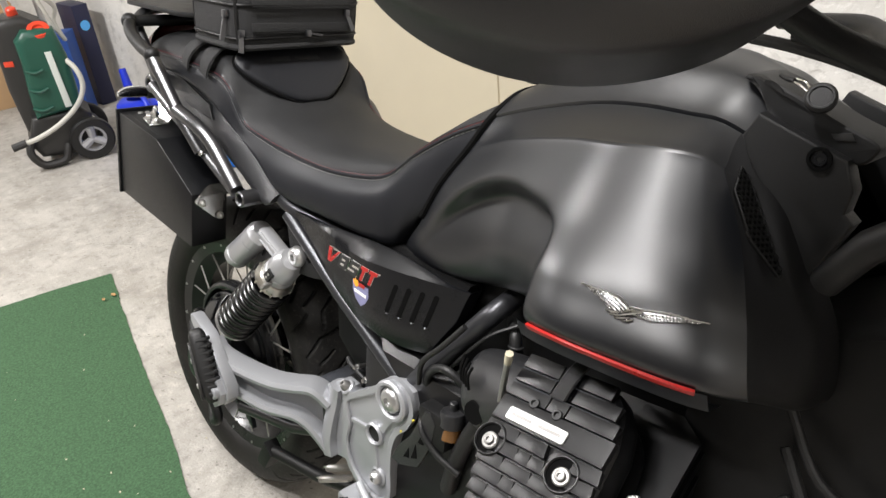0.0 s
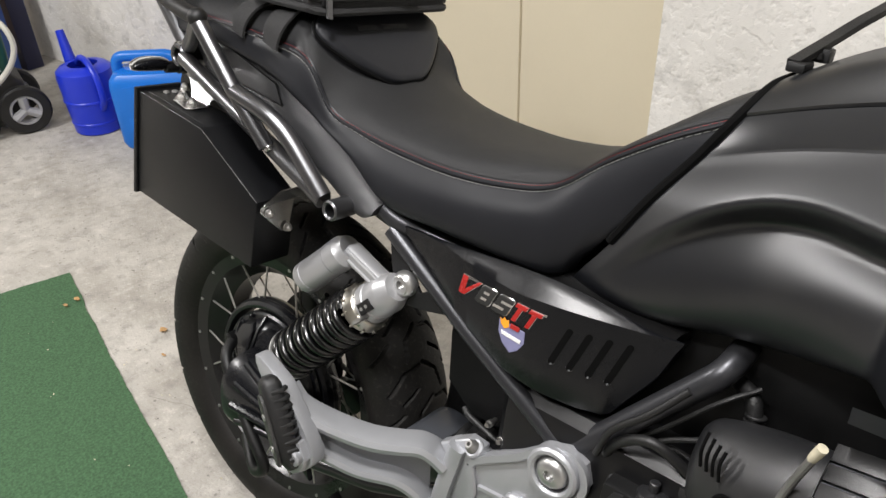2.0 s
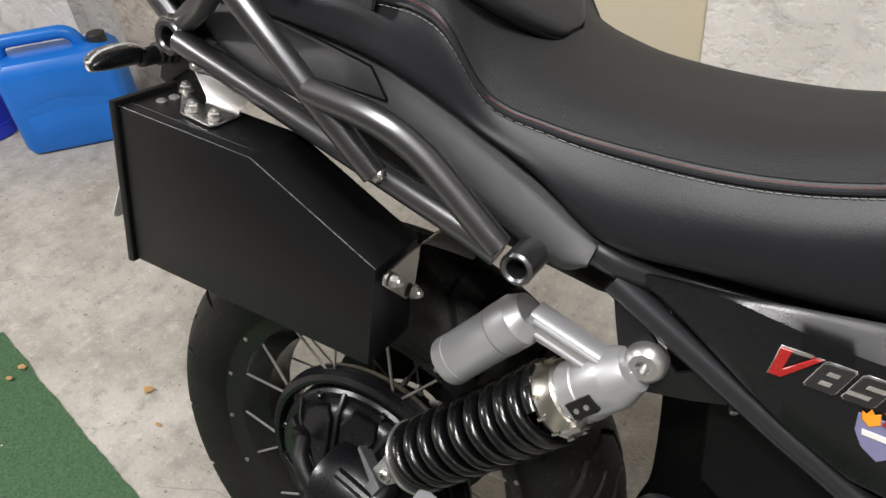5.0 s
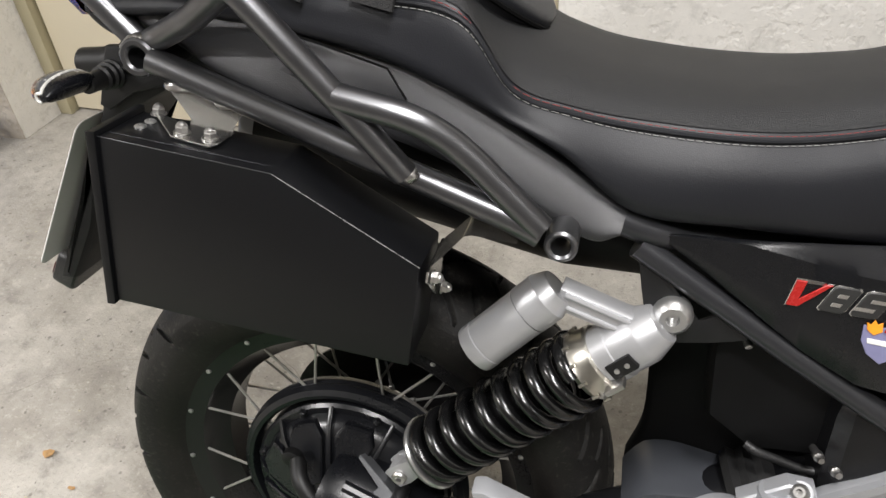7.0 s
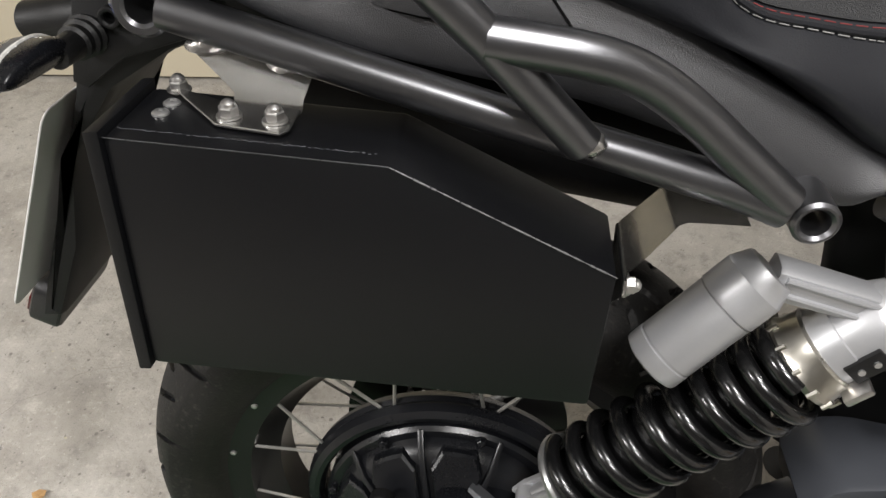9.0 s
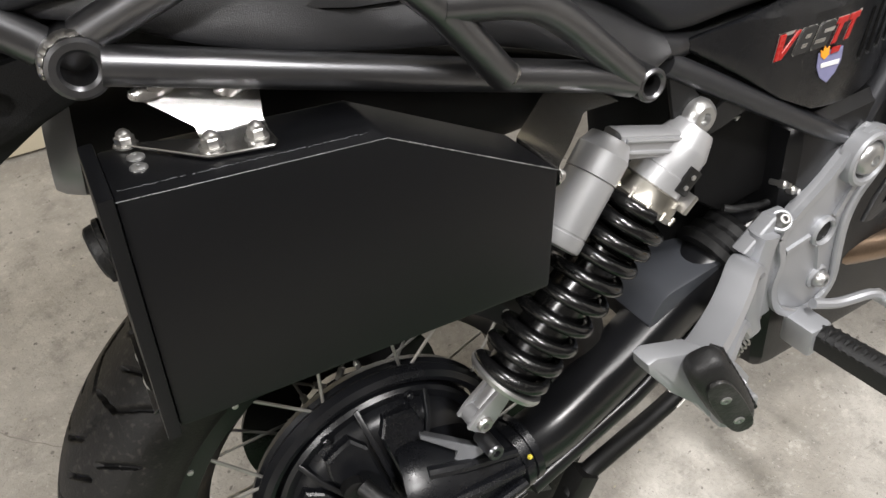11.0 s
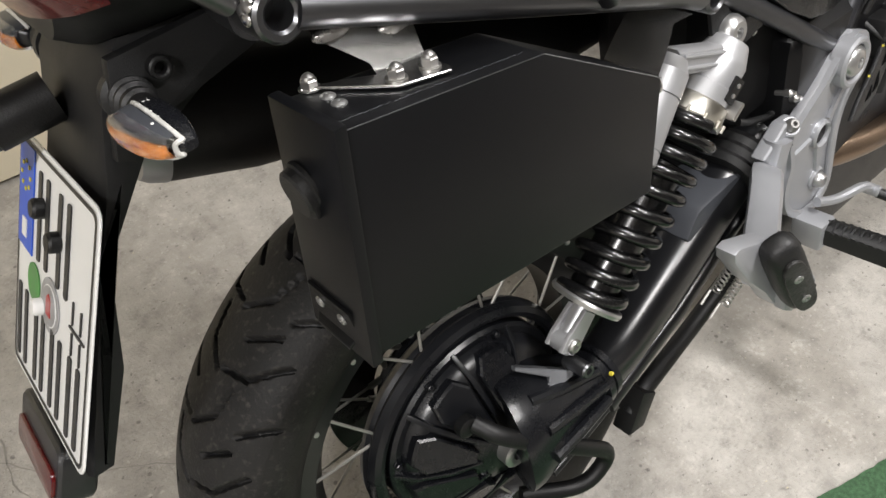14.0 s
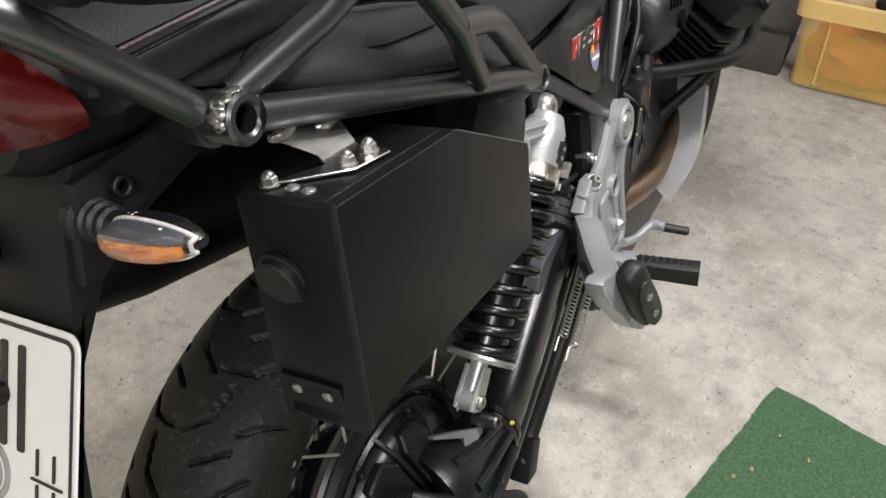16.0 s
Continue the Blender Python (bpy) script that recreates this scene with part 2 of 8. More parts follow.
M_BRASS = material("brass_spade", (0.45, 0.33, 0.12), 0.4, 0.9, 0.2, 30)

M_FLOOR = masonry("worn_concrete_screed", (0.490, 0.466, 0.427), (0.355, 0.335, 0.303), 3.4, 150, 0.34, 0.75, speck=0.7, stain=0.55, fleck=1.35)
M_PLASTER = masonry("rough_white_concrete", (0.84, 0.82, 0.78), (0.71, 0.69, 0.65), 2.6, 34, 0.48, 0.9)
M_GREYCON = masonry("grey_bare_concrete", (0.48, 0.46, 0.42), (0.37, 0.35, 0.32), 3.0, 30, 0.6, 0.9)
M_DIRTY = masonry("dirty_concrete_foot", (0.52, 0.47, 0.40), (0.34, 0.29, 0.23), 4.0, 24, 0.8, 0.9)
M_DIM = masonry("unseen_wall_dark", (0.22, 0.21, 0.20), (0.15, 0.145, 0.135), 3.0, 30, 0.6, 0.9)
M_CEIL = masonry("white_ceiling_paint", (0.72, 0.71, 0.68), (0.64, 0.63, 0.60), 1.2, 40, 0.2, 0.9)
M_DOORP = material("cream_door_enamel", (0.70, 0.63, 0.48), 0.42, 0.0, 0.05, 2.5, 0.12, 260, rough_vary=0.06)
M_FRAMEP = material("olive_door_frame_paint", (0.40, 0.36, 0.24), 0.45, 0.0, 0.12, 6, 0.15, 260)
M_TURF = material("green_turf", (0.060, 0.120, 0.062), 0.9, 0.0, 0.45, 170, 0.7, 420, spec=0.2)
M_LEAF = material("dry_leaf", (0.40, 0.24, 0.10), 0.7, 0.0, 0.4, 60)
M_CRUMB = material("pale_crumb", (0.50, 0.46, 0.34), 0.8, 0.0, 0.3, 60)


# ---- mesh helpers ----
def link_mesh(name, bm, mat, smooth=35):
    me = bpy.data.meshes.new(name)
    bmesh.ops.recalc_face_normals(bm, faces=bm.faces)
    bm.to_mesh(me)
    bm.free()
    mats = mat if isinstance(mat, (list, tuple)) else [mat]
    for m in mats:
        me.materials.append(m)
    if smooth:
        me.polygons.foreach_set("use_smooth", [True] * len(me.polygons))
        me.set_sharp_from_angle(angle=radians(smooth))
    return new(name, me)


def part(name, bm, mat, parent, label="", smooth=35):
    ob = link_mesh(name, bm, mat, smooth)
    ob.parent = parent
    if label:
        tagged(ob, label)
    return ob


def thing(name, label, category, group="", m=None, kind=""):
    ob = new(name)
    ob.empty_display_size = 0.1
    if m is not None:
        ob.matrix_basis = m
    return tagged(ob, label, category, group, kind)


def V(*a):
    return Vector(a)


def spline(pts, n=6, closed=False):
    """Catmull-Rom through the points."""
    pts = [Vector(p) for p in pts]
    k = len(pts)
    out = []
    spans = k if closed else k - 1
    for i in range(spans):
        if closed:
            a, b, c, d = pts[(i - 1) % k], pts[i], pts[(i + 1) % k], pts[(i + 2) % k]
        else:
            b, c = pts[i], pts[i + 1]
            a = pts[i - 1] if i else b + (b - c)
            d = pts[i + 2] if i + 2 < k else c + (c - b)
        for s in range(n):
            t = s / n
            out.append(0.5 * ((2 * b) + (c - a) * t + (2 * a - 5 * b + 4 * c - d) * t * t + (3 * b - a - 3 * c + d) * t ** 3))
    if not closed:
        out.append(pts[-1])
    return out


def fillet(pts, r, n=6):
    """A polyline with its inner corners rounded."""
    pts = [Vector(p) for p in pts]
    out = [pts[0]]
    for a, b, c in zip(pts, pts[1:], pts[2:]):
        da, dc = min(r, (a - b).length * 0.45), min(r, (c - b).length * 0.45)
        p, q = b + (a - b).normalized() * da, b + (c - b).normalized() * dc
        for s in range(n + 1):
            t = s / n
            out.append((1 - t) ** 2 * p + 2 * t * (1 - t) * b + t * t * q)
    out.append(pts[-1])
    return out


def sweep(bm, pts, radius, seg=12, section=None, up=None, caps=True):
    """A tube, or a bar of the given 2D section, along the points. radius may be a list."""
    pts = [Vector(p) for p in pts]
    rad = radius if isinstance(radius, (list, tuple)) else [radius] * len(pts)
    sec = section or [(math.cos(2 * math.pi * i / seg), math.sin(2 * math.pi * i / seg)) for i in range(seg)]
    rings, prev = [], None
    for i, p in enumerate(pts):
        d = ((pts[i + 1] if i + 1 < len(pts) else p) - (pts[i - 1] if i else p)).normalized()
        if prev is None:
            ref = Vector(up) if up else (V(0, 0, 1) if abs(d.z) < 0.9 else V(1, 0, 0))
            u = (ref - d * ref.dot(d)).normalized()
        else:
            ref = Vector(up) if up else prev
            u = (ref - d * ref.dot(d)).normalized()
        prev = u
        v = d.cross(u)
        rings.append([bm.verts.new(p + (u * b + v * a) * rad[i]) for a, b in sec])
    for r0, r1 in zip(rings, rings[1:]):
        for j in range(len(sec)):
            k = (j + 1) % len(sec)
            bm.faces.new((r0[j], r0[k], r1[k], r1[j]))
    if caps:
        bm.faces.new(rings[0][::-1])
        bm.faces.new(rings[-1])
    return bm


def tube(pts, r, seg=14, smooth=0, corner=0.0):
    bm = bmesh.new()
    p = spline(pts, smooth) if smooth else (fillet(pts, corner) if corner else pts)
    return sweep(bm, p, r, seg)


def lathe(bm, profile, p0, axis, seg=32, closed=False):
    """Turn a profile of (distance along axis, radius) round the axis from p0."""
    p0, d = Vector(p0), Vector(axis).normalized()
    ref = V(0, 0, 1) if abs(d.z) < 0.9 else V(1, 0, 0)
    u = (ref - d * ref.dot(d)).normalized()
    v = d.cross(u)
    rings = []
    for h, r in profile:
        rings.append([bm.verts.new(p0 + d * h + (u * math.cos(2 * math.pi * i / seg) + v * math.sin(2 * math.pi * i / seg)) * max(r, 1e-5)) for i in range(seg)])
    pairs = list(zip(rings, rings[1:])) + ([(rings[-1], rings[0])] if closed else [])
    for r0, r1 in pairs:
        for j in range(seg):
            k = (j + 1) % seg
            bm.faces.new((r0[j], r0[k], r1[k], r1[j]))
    if not closed:
        bm.faces.new(rings[0][::-1])
        bm.faces.new(rings[-1])
    return bm


def rod(bm, p0, p1, r, seg=16, edge=0.0):
    p0, p1 = Vector(p0), Vector(p1)
    n = (p1 - p0).length
    e = min(edge, n * 0.4, r * 0.6)
    prof = [(0, r - e), (e, r), (n - e, r), (n, r - e)] if e else [(0, r), (n, r)]
    return lathe(bm, prof, p0, p1 - p0, seg)


def ring_tube(bm, p0, p1, r_out, r_in, seg=28, edge=0.002):
    p0, p1 = Vector(p0), Vector(p1)
    n = (p1 - p0).length
    return lathe(bm, [(0, r_in + edge), (0, r_out - edge), (edge, r_out), (n - edge, r_out), (n, r_out - edge), (n, r_in + edge),
                      (n - edge, r_in), (edge, r_in)], p0, p1 - p0, seg, closed=True)


def slab(bm, outline, thick, to3d, bevel=0.0, seg=2):
    """A plate of a 2D outline, its middle at depth 0; to3d maps (a, b, depth) into space."""
    n = len(outline)
    lo = [bm.verts.new(to3d(a, b, -thick / 2)) for a, b in outline]
    hi = [bm.verts.new(to3d(a, b, thick / 2)) for a, b in outline]
    f1, f2 = bm.faces.new(lo[::-1]), bm.faces.new(hi)
    for i in range(n):
        bm.faces.new((lo[i], lo[(i + 1) % n], hi[(i + 1) % n], hi[i]))
    if bevel:
        bmesh.ops.recalc_face_normals(bm, faces=bm.faces)
        edges = {e for f in (f1, f2) for e in f.edges}
        bmesh.ops.bevel(bm, geom=list(edges), offset=bevel, segments=seg, affect="EDGES", profile=0.6)
    return bm


def side(y):
    """Maps an (x, z) outline onto an upright plane along the machine at depth y."""
    return lambda a, b, d: V(a, y + d, b)


def block(bm, lo, hi, bevel=0.004, seg=2, m=None):
    r = bmesh.ops.create_cube(bm, size=1.0)
    lo, hi = Vector(lo), Vector(hi)
    for v in r["verts"]:
        v.co = V(*[lo[i] + (hi[i] - lo[i]) * (v.co[i] + 0.5) for i in range(3)])
    if bevel:
        es = list({e for v in r["verts"] for e in v.link_edges})
        bmesh.ops.bevel(bm, geom=es, offset=bevel, segments=seg, affect="EDGES", profile=0.6)
    if m is not None:
        for v in bm.verts:
            v.co = m @ v.co
    return bm


def grid_surface(bm, rows, close_u=False):
    """Quads over rows of points."""
    vs = [[bm.verts.new(p) for p in r] for r in rows]
    for a, b in zip(vs, vs[1:]):
        n = len(a)
        for j in range(n if close_u else n - 1):
            k = (j + 1) % n
            bm.faces.new((a[j], a[k], b[k], b[j]))
    return vs


def loft(rings, along=6, around=5):
    """A smooth skin through rings of control points, densified both ways."""
    dense = [spline(r, around) for r in rings]
    cols = list(zip(*dense))
    fine = [spline(c, along) for c in cols]
    return list(map(list, zip(*fine)))


def hexnut(bm, p, axis, r=0.006, h=0.006, dome=True):
    p, d = Vector(p), Vector(axis).normalized()
    lathe(bm, [(0, r * 1.25), (0.0012, r * 1.25)], p, d, 16)
    lathe(bm, [(0.0012, r), (h, r), (h + 0.0008, r * 0.85)], p, d, 6)
    if dome:
        lathe(bm, [(h, r * 0.8), (h + r * 0.45, r * 0.7), (h + r * 0.75, r * 0.35), (h + r * 0.8, 0.0002)], p, d, 12)
    return bm


# ---- the garage ----
def wall(name, p, q, height, thick, mat, z0=0.0, away=1):
    """An upright wall whose room face runs from p to q; it grows away from the room."""
    p, q = Vector((*p, 0)), Vector((*q, 0))
    d = (q - p).normalized()
    n = V(-d.y, d.x, 0) * away
    bm = bmesh.new()
    base = [p, q, q + n * thick, p + n * thick]
    lo = [bm.verts.new(v + V(0, 0, z0)) for v in base]
    hi = [bm.verts.new(v + V(0, 0, height)) for v in base]
    bm.faces.new(lo[::-1])
    bm.faces.new(hi)
    for i in range(4):
        bm.faces.new((lo[i], lo[(i + 1) % 4], hi[(i + 1) % 4], hi[i]))
    return tagged(link_mesh(name, bm, mat, 0), kind="structure")


H = 2.45
bm = bmesh.new()
block(bm, (-3.9, -3.1, -0.12), (2.9, 1.7, 0.0), 0)
floor = tagged(link_mesh("floor", bm, M_FLOOR, 0), "worn grey concrete floor with stains and fine cracks", kind="structure")
bm = bmesh.new()
block(bm, (-3.9, -3.1, H), (2.9, 1.7, H + 0.1), 0)
tagged(link_mesh("ceiling", bm, M_CEIL, 0), kind="structure")

DOOR_L, DOOR_J, DOOR_R = (-1.405, 1.305), (-0.342, 1.242), (0.117, 1.215)
wall("wall_west", (-3.8, 1.0), (-1.93, 1.105), H, 0.3, M_PLASTER)
wall("wall_pillar", (-1.93, 1.107), (-1.72, 1.119), H, 0.3, M_GREYCON)
wall("wall_pillar_foot", (-1.72, 1.118), (-1.468, 1.132), 0.62, 0.3, M_DIRTY)
wall("wall_pillar_top", (-1.72, 1.118), (-1.468, 1.132), H, 0.3, M_PLASTER, z0=0.62)
wall("wall_reveal", (-1.468, 1.133), (-1.450, 1.31), H, 0.2, M_PLASTER, away=1)
wall("wall_east", (0.117, 1.18), (2.8, 1.02), H, 0.3, M_PLASTER)
wall("wall_front", (2.62, 1.4), (2.62, -3.0), H, 0.2, M_PLASTER)
# out of view; coloured dark so the black parts reflect less light
wall("unseen_wall_south", (2.8, -2.9), (-3.8, -2.9), H, 0.2, M_DIM)
wall("wall_rear", (-3.62, -3.0), (-3.62, 1.3), H, 0.2, M_PLASTER)
wall("wall_door_head", (-1.46, 1.31), (0.13, 1.215), H, 0.2, M_PLASTER, z0=2.06)


def steel_door(name, p, q, label):
    """One flat leaf of sheet steel, with folded edges."""
    p, q = Vector((*p, 0)), Vector((*q, 0))
    d = (q - p).normalized()
    n = V(-d.y, d.x, 0)
    w = (q - p).length
    bm = bmesh.new()
    slab(bm, [(0.003, 0.012), (w - 0.003, 0.012), (w - 0.003, 2.055), (0.003, 2.055)], 0.045,
         lambda a, b, dd: p + d * a + n * (0.03 + dd) + V(0, 0, b), 0.006, 2)
    return tagged(link_mesh(name, bm, M_DOORP), label, kind="structure")


steel_door("door_1", DOOR_L, DOOR_J, "wide cream enamelled steel door leaf, closed")
steel_door("door_2", DOOR_J, DOOR_R, "narrow cream enamelled steel door leaf, closed")
bm = bmesh.new()
for x0, x1, y0 in ((-1.452, -1.408, 1.285), (0.113, 0.128, 1.19)):
    block(bm, (x0, y0, 0.0), (x1, y0 + 0.08, 2.1), 0.006)
tagged(link_mesh("door_frame_trim", bm, M_FRAMEP), kind="structure")
bm = bmesh.new()
block(bm, (-1.408, 1.36, 0), (0.12, 1.40, 2.1), 0)
tagged(link_mesh("door_backing_wall", bm, M_DARK, 0), kind="structure")

# unseen ceiling battens added over every lamp, the fill lamps too
for lx, ly, watts, turn in LAMPS:
    lamp = thing("unseen_batten_light", "white ceiling batten added out of view over a lamp", "ceiling light", "ceiling lights", pose(lx, ly, H, rz=turn))
    bm = bmesh.new()
    block(bm, (-0.34, -0.05, -0.055), (0.34, 0.05, 0.0), 0.006)
    part("housing", bm, M_WHITE, lamp)
    for ex in (-0.32, 0.32):
        bm = bmesh.new()
        block(bm, (ex - 0.012, -0.02, -0.10), (ex + 0.012, 0.02, -0.055), 0.003)
        part("end_holder", bm, M_WHITE, lamp)

# ---- green turf mat ----
def mat_outline():
    a, b = V(-1.139, 0.12, 0), V(0.752, -0.391, 0)
    d = (b - a).normalized()
    n = V(d.y, -d.x, 0)
    c, e = b + n * 0.60 + d * 0.016, a + n * 0.60 - d * 0.010
    rim = []
    for p, q in ((a, b), (b, c), (c, e), (e, a)):
        k = max(8, int((q - p).length / 0.012))
        for s in range(k):
            r = p.lerp(q, s / k)
            out = (q - p).normalized()
            w = noise.noise(r * 9) * 0.006 + noise.noise(r * 2.2) * 0.010 + random.uniform(-0.0012, 0.0012)
            rim.append(r + V(out.y, -out.x, 0) * w * min(1, s / 6, (k - s) / 6))
    return rim


bm = bmesh.new()
rim = mat_outline()
top = [bm.verts.new(v + V(0, 0, 0.0045)) for v in rim]
low = [bm.verts.new(v + V(0, 0, 0.0005)) for v in rim]
bm.faces.new(top)
for i in range(len(rim)):
    bm.faces.new((low[i], low[(i + 1) % len(rim)], top[(i + 1) % len(rim)], top[i]))
tagged(link_mesh("turf_mat", bm, M_TURF, 0), "green artificial turf mat with frayed edges on the floor", "mat")


def tufts():
    """Short pile on the mat, thickest along its edges."""
    rng = np.random.RandomState(4)
    a, d = np.array((-1.139, 0.12)), np.array((0.9653, -0.2609))
    n = np.array((-0.2609, -0.9653))
    verts, faces = [], []
    for i in range(17000):
        s, w = rng.uniform(0.004, 1.95), rng.uniform(0.004, 0.55)
        c = a + d * s + n * w
        h, r, ang = rng.uniform(0.0008, 0.0022), rng.uniform(0.0012, 0.0026), rng.uniform(0, 6.28)
        dx, dy, lean = math.cos(ang) * r, math.sin(ang) * r, rng.uniform(-0.004, 0.004, 2)
        k = len(verts)
        verts += [(c[0] - dx, c[1] - dy, 0.004), (c[0] + dx, c[1] + dy, 0.004), (c[0] + lean[0], c[1] + lean[1], 0.004 + h)]
        faces.append((k, k + 1, k + 2))
    me = bpy.data.meshes.new("turf_pile")
    me.from_pydata(verts, [], faces)
    me.materials.append(M_TURF)
    return tagged(new("turf_pile", me), "short green plastic pile of the turf mat", "turf pile", kind="stuff")


tufts()


def litter(name, spots, mat, label, size):
    """Bits of leaf and grit, curled, lying loose."""
    rng = random.Random(7)
    bm = bmesh.new()
    for x, y, z, s in spots:
        k = 7
        ring = []
        for i in range(k):
            a = 2 * math.pi * i / k
            r = size * s * rng.uniform(0.45, 1.0)
            ring.append(bm.verts.new((x + math.cos(a) * r, y + math.sin(a) * r * 0.6, z + rng.uniform(0.0005, 0.35 * size * s))))
        mid = bm.verts.new((x, y, z + 0.2 * size * s))
        for i in range(k):
            bm.faces.new((mid, ring[i], ring[(i + 1) % k]))
    return tagged(link_mesh(name, bm, mat, 0), label, "litter", kind="stuff")


rng = random.Random(11)
litter("dry_leaves", [(-0.99, 0.063, 0.009, 1), (-0.985, 0.03, 0.009, 0.7), (0.53, -0.385, 0.006, 0.42), (0.60, -0.47, 0.006, 0.35), (0.50, -0.36, 0.006, 0.36),
                      (-0.683, 0.138, 0.001, 1.25), (-0.596, 0.085, 0.001, 0.6), (-0.50, 0.22, 0.001, 0.6), (1.5, -0.25, 0.001, 0.5)],
       M_LEAF, "small torn brown dry leaves lying loose", 0.018)
litter("crumbs", [(rng.uniform(-1.0, 0.7), rng.uniform(-0.9, 0.1), 0.006, rng.uniform(0.2, 0.8)) for _ in range(110)]
       + [(rng.uniform(-2.2, 1.9), rng.uniform(-1.0, 0.9), 0.0005, rng.uniform(0.2, 0.7)) for _ in range(160)],
       M_CRUMB, "pale grit and crumbs scattered over mat and floor", 0.006)


def crack(bm, start, heading, length, width, seed):
    """A hairline crack as a shallow dark groove lip."""
    rg = random.Random(seed)
    p, a = V(start[0], start[1], 0.0006), heading
    pts = [p.copy()]
    for _ in range(int(length / 0.02)):
        a += rg.uniform(-0.45, 0.45)
        a = heading + (a - heading) * 0.8
        p = p + V(math.cos(a), math.sin(a), 0) * 0.02
        pts.append(p.copy())
    rows = []
    for i, q in enumerate(pts):
        d = (pts[min(i + 1, len(pts) - 1)] - pts[max(i - 1, 0)]).normalized()
        w = width * rg.uniform(0.4, 1.0) * (1 - i / len(pts) * 0.6)
        rows.append([q + V(-d.y, d.x, 0) * w, q - V(-d.y, d.x, 0) * w])
    grid_surface(bm, rows)


bm = bmesh.new()
for s in [((-0.483, 0.874), -1.53, 0.46, 0.0024, 1), ((-1.43, 0.15), 0.45, 0.36, 0.0016, 2), ((-0.5, -0.02), 0.5, 0.4, 0.0012, 3), ((1.1, -0.1), 0.8, 0.7, 0.0012, 4),
          ((-0.90, 0.240), 0.14, 0.32, 0.0011, 5), ((-0.55, 0.62), -0.8, 0.5, 0.0014, 6)]:
    crack(bm, *s)
part("floor_crack", bm, material("crack_shadow", (0.27, 0.254, 0.228), 0.95, 0, 0.2, 30), floor, "fine dark hairline cracks", 0)


# ---- plastic jerrycan and watering can ----
M_BLUE1 = material("deep_blue_plastic", (0.012, 0.035, 0.55), 0.33, 0.0, 0.08, 6, 0.08, 300)
M_BLUE2 = material("sky_blue_plastic", (0.008, 0.16, 0.62), 0.36, 0.0, 0.08, 6, 0.1, 300)
M_CANGREEN = material("dark_green_plastic", (0.012, 0.075, 0.050), 0.4, 0.0, 0.12, 6, 0.1, 500)
M_BLACKP = material("black_moulded_plastic", (0.022, 0.021, 0.02), 0.5, 0.0, 0.15, 8, 0.15, 500)
M_HOSE = material("grey_hose", (0.50, 0.49, 0.44), 0.45, 0.0, 0.1, 20)
M_CARD = material("brown_cardboard", (0.46, 0.30, 0.16), 0.8, 0.0, 0.1, 6, 0.15, 300)
M_PRINT = material("blue_printed_card", (0.018, 0.07, 0.30), 0.45, 0.0, 0.15, 6, 0.08, 300)
M_NAVY = material("navy_printed_card", (0.010, 0.012, 0.045), 0.45, 0.0, 0.2, 6)
M_REDP = material("orange_red_plastic", (0.70, 0.06, 0.025), 0.35, 0.0, 0.08, 10)
M_PALE = material("translucent_gauge", (0.62, 0.66, 0.62), 0.4, 0.0, 0.05, 10)

can = thing("watering_can", "deep blue plastic watering can standing by the wall", "watering can", m=pose(-2.055, 0.735, 0, 0, 0, 172))
bm = bmesh.new()
lathe(bm, [(0.0, 0.088), (0.006, 0.095), (0.04, 0.097), (0.042, 0.099), (0.05, 0.099), (0.052, 0.097), (0.13, 0.103), (0.133, 0.106), (0.14, 0.106), (0.143, 0.103), (0.225, 0.108), (0.25, 0.105),
           (0.265, 0.088), (0.27, 0.062), (0.270, 0.056), (0.255, 0.058), (0.24, 0.07), (0.02, 0.07)], (0, 0, 0), (0, 0, 1), 40)
part("body", bm, M_BLUE1, can)
part("handle", sweep(bmesh.new(), spline([(-0.100, 0, 0.11), (-0.135, 0, 0.16), (-0.125, 0, 0.235), (-0.07, 0, 0.285), (0.0, 0, 0.292), (0.06, 0, 0.262)], 6), 0.013, 10), M_BLUE1, can)
sp = spline([(0.085, 0, 0.07), (0.125, 0, 0.17), (0.152, 0, 0.27), (0.175, 0, 0.365)], 5)
part("spout", sweep(bmesh.new(), sp, [0.034 - 0.018 * i / (len(sp) - 1) for i in range(len(sp))], 14), M_BLUE1, can)

jer = thing("jerrycan", "sky blue plastic jerrycan with a moulded handle", "jerrycan", m=pose(-1.765, 0.668, 0, 0, 0, 43))
bm = bmesh.new()
rows = []
for z, ins in ((0.0, 0.022), (0.008, 0.008), (0.03, 0.0), (0.245, 0.0), (0.272, 0.004), (0.292, 0.018), (0.300, 0.045)):
    x0, x1, y0, y1, r = ins, 0.35 - ins, ins, 0.18 - ins, 0.03
    ring = []
    for cx, cy, a0 in ((x1 - r, y1 - r, 0), (x0 + r, y1 - r, 90), (x0 + r, y0 + r, 180), (x1 - r, y0 + r, 270)):
        for s in range(5):
            a = radians(a0 + 22.5 * s)
            ring.append(V(cx + r * math.cos(a), cy + r * math.sin(a), z))
    rows.append(ring)
vs = grid_surface(bm, rows, True)
bm.faces.new(vs[0][::-1])
bm.faces.new(vs[-1])
part("body", bm, M_BLUE2, jer)
for z0, z1 in ((0.05, 0.13), (0.16, 0.25)):
    bm = bmesh.new()
    slab(bm, [(0.05, z0), (0.16, z0 + 0.02), (0.29, z0), (0.29, z1), (0.16, z1 + 0.015), (0.05, z1)], 0.008, lambda a, b, d: V(a, 0.002 + d * 0.9, b), 0.004)
    part("embossed_panel", bm, M_BLUE2, jer)
